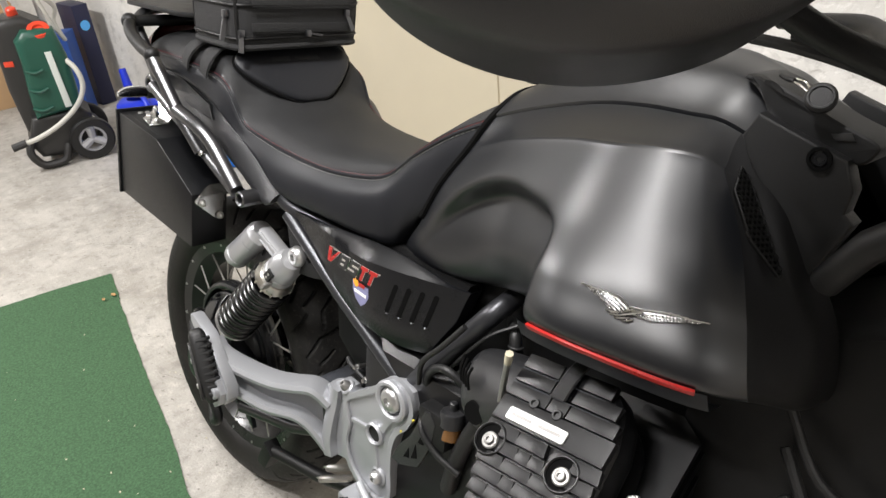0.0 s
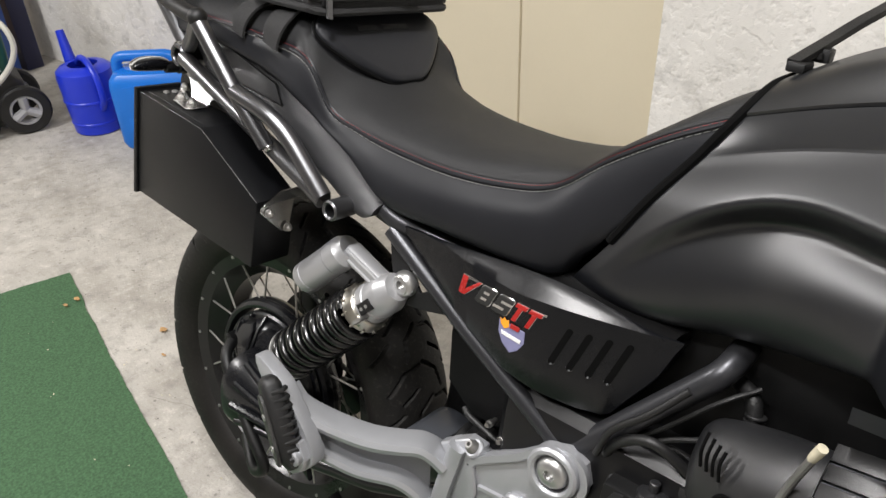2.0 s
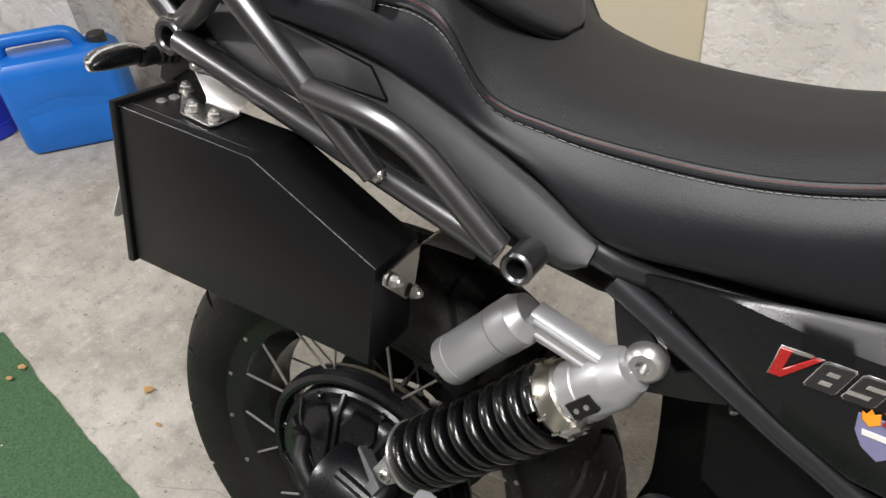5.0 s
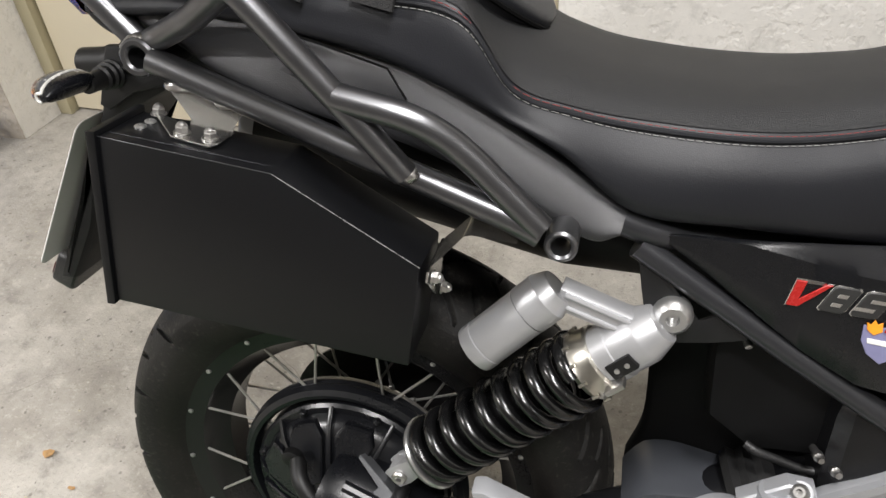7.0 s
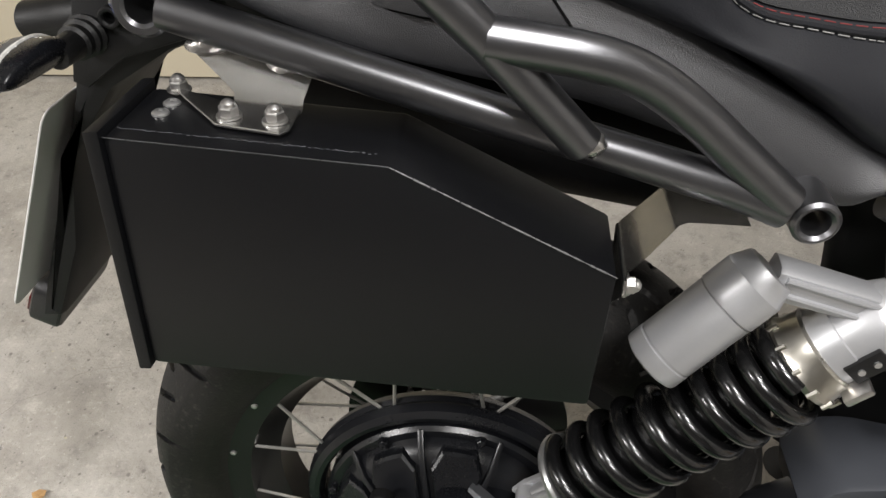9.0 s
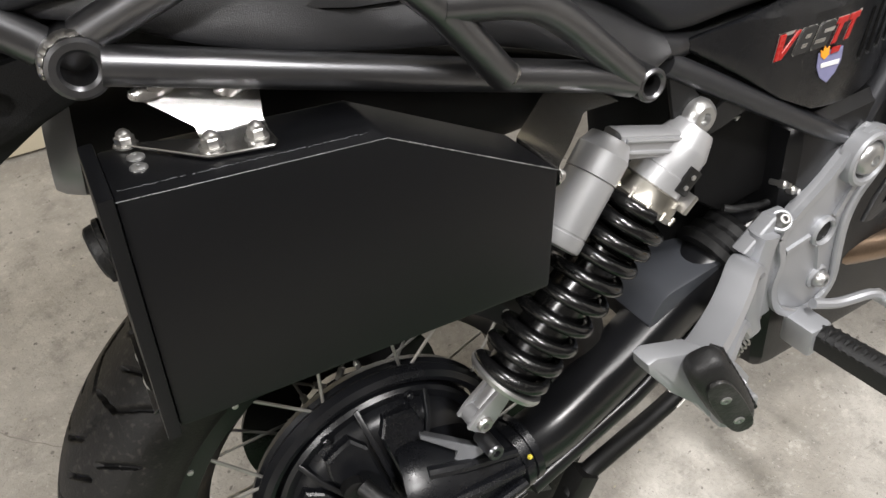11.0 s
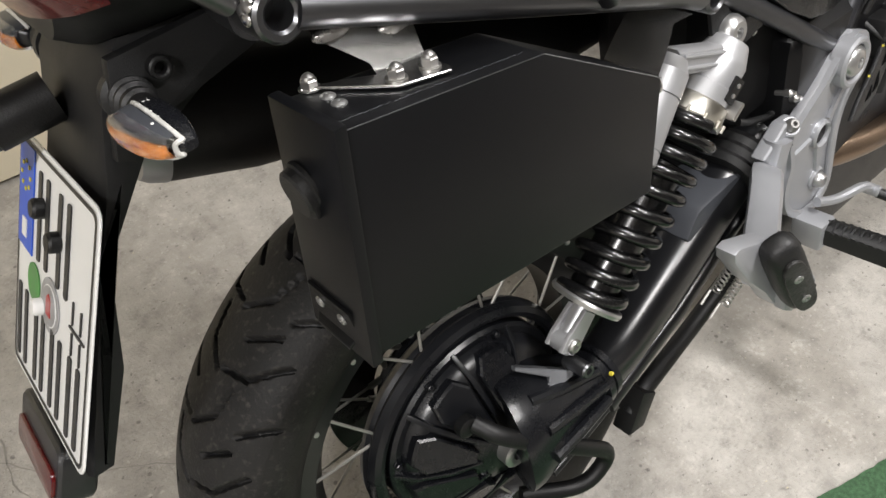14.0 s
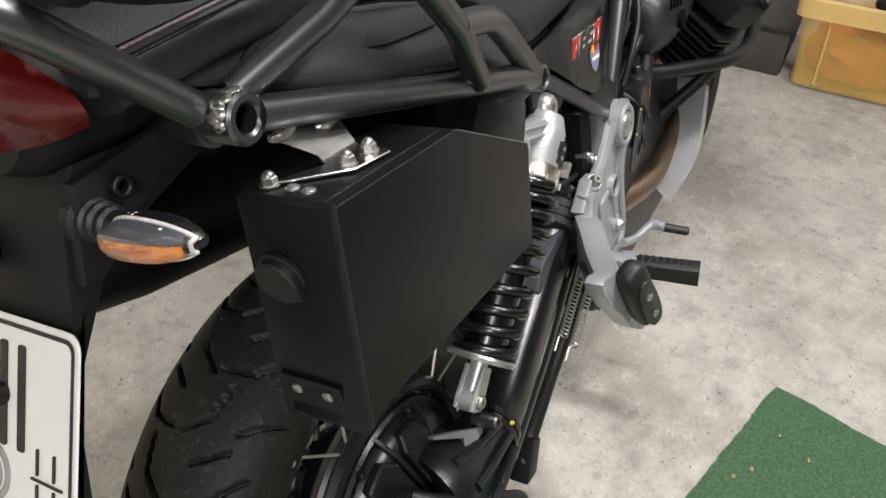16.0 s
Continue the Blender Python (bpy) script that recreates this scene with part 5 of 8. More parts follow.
bm = bmesh.new()
for s in (1, -1):
    grid_surface(bm, [[V(p.x, p.y * s, p.z) for p in r] for r in flank[:FRONT + 1]])
tank = part("tank", bm, M_TANK, bike, "satin black fuel tank with knee hollows", 60)
for s in (1, -1):
    bm = bmesh.new()
    grid_surface(bm, [[V(p.x, p.y * s, p.z) for p in r] for r in flank[FRONT:]])
    part("tank_front_shade", bm, M_MATT, tank, "front of the tank, matt black in place of shade", 60)
bm = bmesh.new()
lid = [[p + V(0, 0, 0.004) for p in r[:2 * TA + 1]] + [r[2 * TA] + V(0, 0.003, -0.004)] for r in tank_skin]
grid_surface(bm, [[V(p.x, -p.y, p.z) for p in r[:0:-1]] + r for r in lid])
part("tank_top_cover", bm, M_COVER, tank, "satin black tank top cover", 60)
# black bead standing in for the shaded gap between seat and tank
for s in (1, -1):
    bm = bmesh.new()
    sweep(bm, [V(p.x - 0.002, p.y * s, p.z) for p in tank_skin[0][:7 * TA]], 0.0055, 8)
    part("seat_gap_shade", bm, M_VOID, tank)
low_edge = [r[8 * TA] for r in tank_skin]
seg_pts = [p for p in low_edge if 0.893 <= p.x <= 1.079]
bm = bmesh.new()
sweep(bm, [p + V(0, -0.0015, -0.003) for p in seg_pts], 0.0030, section=[(-0.5, -1), (0.5, -1), (0.7, 0), (0.5, 1), (-0.5, 1)], up=(0, -0.5, 0.86))
part("red_trim_strip", bm, M_RED, tank, "red trim strip")
bm = bmesh.new()
rows = [[p + V(-0.004, 0.003, -0.006), p + V(-0.004, 0.008, -0.016), p + V(-0.004, 0.014, -0.027), p + V(-0.004, 0.04, -0.032)] for p in low_edge if 0.86 <= p.x <= 1.09]
grid_surface(bm, rows)
bmesh.ops.solidify(bm, geom=bm.faces[:], thickness=0.004)
part("lower_trim", bm, M_GREY, tank, "dark smoke-grey plastic trim below the tank")

# winged emblem as plain feathered shapes
near_pts = [p for r in tank_skin[::3] for p in r[6 * TA:8 * TA + 1:2] if 0.92 < p.x < 1.13 and 0.82 < p.z < 1.0]


def flank_y(x, z):
    """Depth of the flank at x, z, from its nearest skin points."""
    near = sorted(near_pts, key=lambda p: (p.x - x) ** 2 + (p.z - z) ** 2)[:5]
    w = [1 / ((p.x - x) ** 2 + (p.z - z) ** 2 + 1e-6) for p in near]
    return sum(p.y * k for p, k in zip(near, w)) / sum(w)


L_TOP = [(0.9478, 0.8767), (0.9638, 0.8775), (0.9848, 0.8780), (0.9958, 0.8745), (1.0017, 0.8706)]
L_LOW = [(0.9478, 0.8760), (0.9639, 0.8730), (0.9740, 0.8689), (0.9833, 0.8657), (0.9920, 0.8638)]
R_TOP = [(1.0002, 0.8732), (1.0132, 0.8744), (1.0284, 0.8775), (1.0440, 0.8790), (1.0560, 0.8790), (1.0683, 0.8793)]
R_LOW = [(1.0038, 0.8672), (1.0136, 0.8672), (1.0240, 0.8678), (1.0370, 0.8716), (1.0500, 0.8752), (1.0688, 0.8786)]


def on_flank(p, lift):
    return V(p.x, flank_y(p.x, p.z) - lift, p.z)


emblem = None
for hi_e, lo_e, rows_e in ((L_TOP, L_LOW, (0.24, 0.44, 0.64, 0.84)), (R_TOP, R_LOW, (0.34, 0.60, 0.86))):
    hs, ls = spline([V(a, 0, b) for a, b in hi_e], 5), spline([V(a, 0, b) for a, b in lo_e], 5)
    bm = bmesh.new()
    slab(bm, [(p.x, p.z) for p in hs] + [(p.x, p.z) for p in ls[::-1]][1:-1], 0.0014, lambda a, b, d: V(a, flank_y(a, b) - 0.0014 + d, b), 0.0003, 1)
    if emblem is None:
        emblem = part("winged_emblem", bm, M_ALU, bike, "chrome winged emblem with rows of small feathers")
    else:
        part("wing", bm, M_ALU, emblem)
    bm = bmesh.new()
    sweep(bm, [on_flank(p.lerp(q, 0.05), 0.0030) for p, q in zip(hs, ls)], 0.0012, 6)
    part("leading_edge", bm, M_CHROME, emblem)
    for v in rows_e:
        line = [p.lerp(q, v) for p, q in zip(hs, ls)]
        bm = bmesh.new()
        for i in range(4, len(line) - 2 if hi_e is R_TOP else len(line)):
            a, b = line[i - 1].lerp(line[i], 0.15), line[i - 1].lerp(line[i], 0.85) + (ls[i] - hs[i]) * 0.07
            sweep(bm, [on_flank(a, 0.0022), on_flank(a.lerp(b, 0.6), 0.0034), on_flank(b, 0.0022)], [0.0007, 0.0011, 0.0006], 6)
        part("plumage", bm, M_CHROME, emblem)
for k, (p, q) in enumerate((((0.9960, 0.8662), (0.9806, 0.8634)), ((1.0000, 0.8652), (0.9850, 0.8614)), ((1.0040, 0.8644), (0.9912, 0.8600)), ((1.0075, 0.8638), (0.9990, 0.8602)))):
    bm = bmesh.new()
    sweep(bm, [on_flank(V(p[0], 0, p[1]), 0.0020), on_flank(V((p[0] + q[0]) / 2, 0, (p[1] + q[1]) / 2), 0.0030), on_flank(V(q[0], 0, q[1]), 0.0018)], [0.0008, 0.0014, 0.0009], 6)
    part("tail_feather", bm, M_CHROME, emblem)
bm = bmesh.new()
sweep(bm, [on_flank(V(x, 0, z), 0.004) for x, z in ((0.997, 0.8665), (1.003, 0.8695), (1.010, 0.8720), (1.0135, 0.8728))], [0.0014, 0.0026, 0.0018, 0.0008], 8)
part("bird_body", bm, M_CHROME, emblem)

# recessed honeycomb grille on the tank's front corner
G_OUT = [V(1.036, -0.140, 0.998), V(1.045, -0.138, 0.993), V(1.106, -0.165, 0.929), V(1.098, -0.168, 0.923), V(1.070, -0.178, 0.947), V(1.046, -0.165, 0.985)]
gc = sum(G_OUT, V(0, 0, 0)) / 6
gn = (G_OUT[2] - G_OUT[0]).cross(G_OUT[5] - G_OUT[0]).normalized()
gn = gn if gn.y < 0 else -gn
gu = (G_OUT[3] - G_OUT[0]).normalized()
gv = gn.cross(gu)
flat = [((p - gc).dot(gu), (p - gc).dot(gv)) for p in G_OUT]
bm = bmesh.new()
slab(bm, flat, 0.003, lambda a, b, d: gc + gu * a + gv * b + gn * (d - 0.0035), 0.0006, 1)
grille = part("grille", bm, M_VOID, tank, "black honeycomb grille insert")


def inside(a, b, poly):
    hit_ = False
    for (x0, y0), (x1, y1) in zip(poly, poly[1:] + poly[:1]):
        if (y0 > b) != (y1 > b) and a < (x1 - x0) * (b - y0) / (y1 - y0) + x0:
            hit_ = not hit_
    return hit_


for i in range(26):
    for j in range(12):
        a, b = -0.065 + i * 0.0052, -0.03 + (j + 0.5 * (i % 2)) * 0.0060
        if inside(a, b, flat):
            bm = bmesh.new()
            lathe(bm, [(0, 0.0032), (0.0014, 0.0032), (0.0014, 0.0024), (0, 0.0024)], gc + gu * a + gv * b - gn * 0.002, gn, 6, closed=True)
            part("honeycomb_cell", bm, M_DARK, grille)
bm = bmesh.new()
sweep(bm, [gc + gu * a + gv * b + gn * -0.0015 for a, b in flat + flat[:1]], 0.0009, 8)
part("grille_frame", bm, M_FAIR, grille)

# front side fairing with its screw
for s in (1, -1):
    def fair(a, b, d):
        return V(a, (-0.110 - 0.25 * max(0, 0.97 - b) + d) * s, b)
    bm = bmesh.new()
    slab(bm, [(1.022, 1.021), (1.033, 1.043), (1.072, 1.031), (1.113, 1.019), (1.124, 0.995), (1.122, 0.975), (1.131, 0.968), (1.112, 0.918), (1.103, 0.906), (1.071, 0.955), (1.031, 1.003)], 0.024, fair, 0.004, 3)
    fairing = part("side_fairing", bm, M_FAIR, bike, "grained black side fairing with a sunk screw" if s > 0 else "")
    bm = bmesh.new()
    lathe(bm, [(0, 0.0105), (0.0022, 0.0105), (0.0022, 0.0078), (-0.003, 0.007)], (1.092, -0.122 * s, 1.016), (0, -s, 0.05), 24)
    part("screw_well", bm, M_VOID, fairing)
    bm = bmesh.new()
    lathe(bm, [(-0.002, 0.0068), (0.001, 0.0060), (0.001, 0.0030), (-0.002, 0.0028)], (1.092, -0.122 * s, 1.016), (0, -s, 0.05), 18)
    part("screw", bm, M_PANEL, fairing)
    if s < 0:
        continue
    bm = bmesh.new()
    slab(bm, [(p.x, p.y) for p in spline([(0.990, 1.064, 0), (1.005, 1.070, 0), (1.022, 1.071, 0), (1.055, 1.062, 0), (1.095, 1.046, 0), (1.126, 1.036, 0), (1.130, 1.027, 0), (1.117, 1.014, 0), (1.082, 1.0240, 0), (1.056, 1.031, 0), (1.036, 1.039, 0), (1.022, 1.053, 0)], 4, True)], 0.06, lambda a, b, d: V(a, (-0.078 + 0.040 * (1 - smooth01((a - 0.985) / 0.055)) + d) * s, b), 0.005, 3)
    part("dash_cover", bm, M_FAIR, fairing)
    bm = bmesh.new()
    slab(bm, [(1.092, 1.036), (1.108, 1.040), (1.112, 1.034), (1.096, 1.031)], 0.003, lambda a, b, d: V(a, (-0.1085 + d) * s, b), 0.0006)
    part("dash_slot", bm, M_INK, fairing)
bm = bmesh.new()
lathe(bm, [(0, 0.010), (0.002, 0.0130), (0.006, 0.0130), (0.008, 0.0108), (0.008, 0.0092), (0.0068, 0.0086), (0.0068, 0.001)], (1.078, -0.112, 1.062), (0.15, -0.85, 0.5), 28)
key = part("ignition_key", bm, M_DARK, bike, "black key fob hanging from the ignition")
bm = bmesh.new()
sweep(bm, spline([(1.050, -0.106, 1.072), (1.060, -0.112, 1.070), (1.068, -0.116, 1.067), (1.063, -0.110, 1.073), (1.052, -0.106, 1.075)], 5), 0.0009, 8)
part("key_ring", bm, M_GOLD, key)
bm = bmesh.new()
sweep(bm, spline([(1.034, -0.094, 1.074), (1.043, -0.102, 1.073), (1.051, -0.106, 1.073)], 5), 0.0024, 8)
part("key_shank", bm, M_DARK, key)

# -- side panels --
def panel_y(x):
    return -0.115 - 0.0075 * smooth01((x - 0.33) / 0.1) + 0.045 * smooth01((x - 0.515) / 0.22)


def on_panel(s, lift=0.0):
    return lambda a, b, d: V(a, (panel_y(a) - lift + d) * s, b)


for s in (1, -1):
    bm = bmesh.new()
    cr_line = [(0.324, 0.743), (0.386, 0.7447), (0.429, 0.7382), (0.469, 0.7299), (0.506, 0.7257), (0.540, 0.7265), (0.571, 0.7263), (0.600, 0.7260), (0.655, 0.7255), (0.692, 0.7268)]
    hi_line = [(0.324, 0.744, 0.001), (0.386, 0.7462, 0.004), (0.429, 0.7478, 0.008), (0.469, 0.7476, 0.014), (0.506, 0.7478, 0.019), (0.540, 0.7463, 0.0215), (0.571, 0.7428, 0.0205), (0.600, 0.7379, 0.016), (0.655, 0.7275, 0.006), (0.692, 0.7270, 0.001)]
    lo_line = [(0.324, 0.738), (0.36, 0.715), (0.404, 0.684), (0.45, 0.650), (0.50, 0.622), (0.55, 0.612), (0.600, 0.608), (0.634, 0.610), (0.652, 0.640), (0.674, 0.674), (0.692, 0.7255)]
    cr = spline([V(a, 0, b) for a, b in cr_line], 6)
    hi = spline([V(*p) for p in hi_line], 6)
    rows = []
    for pc, ph in zip(cr, hi):
        x, top = pc.x, pc.z
        low = np.interp(x, *zip(*lo_line))
        e = min(0.003, (top - low) * 0.2)
        y1 = panel_y(x) - 0.012
        w, up = ph.z, ph.y - pc.z
        rows.append([V(x, (y1 + w + 0.012) * s, ph.y - 0.006), V(x, (y1 + w + 0.001) * s, ph.y), V(x, (y1 + w * 0.76) * s, top + up * 0.84), V(x, (y1 + w * 0.45) * s, top + up * 0.52)]
                    + [V(x, y1 * s, top + (low - top + e) * j / 3) for j in range(4)] + [V(x, (y1 + 0.0012) * s, low + e * 0.3), V(x, (y1 + 0.004) * s, low), V(x, (y1 + 0.024) * s, low)])
    vs = grid_surface(bm, rows)
    bm.faces.new(vs[-1])
    panel = part("side_panel", bm, M_PANEL, bike, "black side panel with slots and a coloured badge" if s > 0 else "")
    bm = bmesh.new()
    slab(bm, [(0.45, 0.652), (0.50, 0.624), (0.55, 0.614), (0.632, 0.624), (0.600, 0.566), (0.570, 0.566)], 0.012, on_panel(s, -0.018), 0.004, 2)
    part("lower_panel", bm, M_PANEL, panel)
    for k in range(4):
        a0, b0, a1, b1 = 0.578 + 0.0214 * k, 0.7020 + 0.0006 * k, 0.5635 + 0.0212 * k, 0.6585 - 0.0012 * k
        d = V(a1 - a0, 0, b1 - b0).normalized()
        n2 = V(-d.z, 0, d.x)
        outl = []
        for c, sg in (((a0, b0), -1), ((a1, b1), 1)):
            for i in range(7):
                t = radians(-90 + 30 * i) if sg > 0 else radians(90 + 30 * i)
                q = d * math.cos(t) * 0.0037 + n2 * math.sin(t) * 0.0037
                outl.append((c[0] + q.x, c[1] + q.z))
        bm = bmesh.new()
        slab(bm, outl, 0.002, on_panel(s, 0.0116), 0.0)
        part("slot", bm, M_VOID, panel, smooth=0)
        # pale metal bead at the slot's lower end draws its glint
        bm = bmesh.new()
        sweep(bm, [V(a, (panel_y(a) - 0.0118) * s, b) for a, b in outl[7:]], 0.0007, 6)
        rod(bm, V(a1, (panel_y(a1) - 0.0120) * s, b1 - 0.002), V(a1 + 0.001, (panel_y(a1) - 0.0128) * s, b1 - 0.0035), 0.0016, 8)
        part("slot_glint", bm, M_TUBE, panel)

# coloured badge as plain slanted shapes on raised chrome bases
def badge_piece(outline, mat, name, lift, thick=0.0016, label=""):
    bm = bmesh.new()
    slab(bm, outline, thick, on_panel(1, 0.0118 + lift), 0.0004, 1)
    return part(name, bm, mat, bike if name == "badge" else badge, label)


def frac(u, v):
    """u along the badge 0..1, v up across it 0..1."""
    o, e = V(0.424, 0, 0.696), V(0.538, 0, 0.688)
    w = V(0.010, 0, 0.0235)
    p = o + (e - o) * u + w * v
    return (p.x, p.z)


badge = badge_piece([frac(-0.01, 1.06), frac(1.02, 1.06), frac(1.02, 0.92), frac(0.03, 0.90)], M_CHROME, "badge", 0.0, label="red, black and chrome slanted badge")
for u0_, u1_, mat in ((0.0, 0.22, M_RED), (0.26, 0.44, M_INK), (0.48, 0.66, M_INK), (0.69, 0.82, M_RED), (0.85, 0.99, M_RED)):
    if mat is M_RED and u0_ == 0.0:
        pieces = [[(0.0, 1.0), (0.07, 1.0), (0.10, 0.30), (0.20, 1.0), (0.24, 1.0), (0.13, 0.0), (0.05, 0.0)]]
    elif mat is M_RED:
        m_ = (u0_ + u1_) / 2
        pieces = [[(u0_, 1.0), (u1_, 1.0), (u1_, 0.78), (u0_, 0.78)], [(m_ - 0.025, 0.80), (m_ + 0.025, 0.80), (m_ + 0.025, 0.0), (m_ - 0.025, 0.0)]]
    else:
        pieces = [[(u0_ + 0.02, 1.0), (u1_ - 0.02, 1.0), (u1_, 0.92), (u1_, 0.08), (u1_ - 0.02, 0.0), (u0_ + 0.02, 0.0), (u0_, 0.08), (u0_, 0.92)]]
    for outl in pieces:
        cx = sum(p[0] for p in outl) / len(outl)
        big = [frac(cx + (u - cx) * 1.08 + 0.002, 0.5 + (v - 0.5) * 1.07) for u, v in outl]
        badge_piece(big, M_CHROME, "chrome_rim", 0.0002)
        badge_piece([frac(u, v) for u, v in outl], mat, "badge_bar", 0.0014)
for u0_ in (0.26, 0.48):
    for v0, v1 in ((0.60, 0.76), (0.24, 0.40)):
        ua = u0_ - 0.008 if u0_ > 0.4 and v0 < 0.5 else u0_ + 0.055
        ub = u0_ + 0.188 if u0_ > 0.4 and v0 > 0.5 else u0_ + 0.125
        badge_piece([frac(ua, v1), frac(ub, v1), frac(ub, v0), frac(ua, v0)], M_CHROME, "chrome_slit", 0.0026, 0.0006)
badge_piece([(0.492, 0.685), (0.528, 0.682), (0.529, 0.667), (0.522, 0.655), (0.512, 0.648), (0.500, 0.657), (0.493, 0.670)], M_LILAC, "shield_sticker", 0.0010, 0.0010, "grey-blue shield sticker with an orange flame")
badge_piece([(0.495, 0.681), (0.4935, 0.688), (0.497, 0.686), (0.499, 0.691), (0.502, 0.687), (0.5055, 0.689), (0.507, 0.680), (0.501, 0.676)], M_ORANGES, "flame_print", 0.0019, 0.0006)
badge_piece([(0.509, 0.6865), (0.522, 0.6850), (0.520, 0.6790), (0.508, 0.6800)], M_RED, "red_print", 0.0024, 0.0006)
badge_piece([(0.497, 0.673), (0.525, 0.670), (0.524, 0.665), (0.498, 0.668)], M_WHITE, "white_print_bar", 0.0020, 0.0006)

# -- tail: side covers, cowl, lamp, indicators, plate --
for s in (1, -1):
    TOP = spline([V(x, 0, z) for x, z in ((-0.190, 0.938), (-0.12, 0.932), (-0.039, 0.918), (0.008, 0.904), (0.056, 0.890), (0.102, 0.880), (0.140, 0.868), (0.171, 0.846), (0.218, 0.814), (0.265, 0.784), (0.294, 0.766))], 4)
    LOW = spline([V(x, 0, z) for x, z in ((-0.196, 0.908), (-0.12, 0.886), (-0.060, 0.860), (0.000, 0.840), (0.050, 0.826), (0.100, 0.814), (0.148, 0.797), (0.196, 0.776), (0.240, 0.752), (0.270, 0.740), (0.290, 0.748))], 4)
    rows = []
    for p, q in zip(TOP, LOW):
        yo = -0.129 + 0.30 * max(0, -p.x) ** 1.15
        h = p - q
        rows.append([V(p.x, s * (yo + 0.016), p.z - 0.004), V(p.x, s * (yo + 0.004), p.z + 0.001), V(p.x, s * (yo - 0.002), p.z - 0.003), V((q + h * 0.66).x, s * (yo - 0.010), (q + h * 0.66).z), V((q + h * 0.32).x, s * (yo - 0.017), (q + h * 0.32).z),
                     V((q + h * 0.10).x, s * (yo - 0.019), (q + h * 0.10).z), V(q.x, s * (yo - 0.014), q.z), V(q.x, s * (yo + 0.012), q.z + 0.004)])
    dense = [spline(r, 3) for r in rows]
    bm = bmesh.new()
    vs = grid_surface(bm, dense)
    bm.faces.new(vs[0])
    bm.faces.new(vs[-1])
    cover = part("tail_side_cover", bm, M_TAIL, bike, "satin black tail side cover", 40)
    bm = bmesh.new()
    slab(bm, [(0.110, 0.849), (0.094, 0.873), (0.040, 0.889), (-0.070, 0.912), (-0.100, 0.896), (-0.060, 0.880), (0.030, 0.860)], 0.006, lambda a, b, d: V(a, s * (-0.1415 + 0.30 * max(0, -a) ** 1.15 - 0.15 * (0.884 - 0.26 * (a - 0.03) - b) - d), b), 0.002, 2)
    part("raised_flat", bm, M_TAIL, cover)
    # black bead draws the shaded line round the raised flat
    bm = bmesh.new()
    groove = [(0.110, 0.849), (0.094, 0.873), (0.040, 0.889), (-0.070, 0.912), (-0.100, 0.896), (-0.060, 0.880), (0.030, 0.860), (0.110, 0.849)]
    sweep(bm, [V(a, s * (-0.1422 + 0.30 * max(0, -a) ** 1.15 - 0.15 * (0.884 - 0.26 * (a - 0.03) - b)), b) for a, b in groove], 0.0013, 6)
    part("shadow_gap", bm, M_VOID, cover)
bm = bmesh.new()
tail = [[(-0.12, 0, 0.962), (-0.12, -0.06, 0.955), (-0.12, -0.105, 0.930), (-0.12, -0.105, 0.895), (-0.12, -0.06, 0.862), (-0.12, 0, 0.86)],
        [(-0.20, 0, 0.960), (-0.20, -0.055, 0.952), (-0.20, -0.094, 0.928), (-0.20, -0.094, 0.892), (-0.20, -0.055, 0.862), (-0.20, 0, 0.86)],
        [(-0.245, 0, 0.952), (-0.243, -0.045, 0.945), (-0.232, -0.078, 0.925), (-0.228, -0.078, 0.898), (-0.228, -0.045, 0.872), (-0.228, 0, 0.870)]]
sk = loft(tail, 4, 4)
vs = grid_surface(bm, [[V(p.x, -p.y, p.z) for p in r[:0:-1]] + r for r in sk])
bm.faces.new(vs[-1])
part("tail_cowl", bm, M_FAIR, bike)
bm = bmesh.new()
lens = [[(-0.238, 0.000, 0.982), (-0.236, -0.044, 0.977), (-0.224, -0.086, 0.952), (-0.206, -0.106, 0.919)], [(-0.262, 0.000, 0.967), (-0.258, -0.044, 0.961), (-0.240, -0.090, 0.938), (-0.206, -0.111, 0.911)],
        [(-0.258, 0.000, 0.929), (-0.254, -0.044, 0.925), (-0.238, -0.088, 0.914), (-0.204, -0.109, 0.902)], [(-0.236, 0.000, 0.887), (-0.234, -0.044, 0.888), (-0.222, -0.086, 0.892), (-0.202, -0.103, 0.895)]]
sk = loft(lens, 5, 5)
grid_surface(bm, [[V(p.x, -p.y, p.z) for p in r[:0:-1]] + r for r in sk])
part("tail_light", bm, M_REDLENS, bike, "dark red tail light lens")

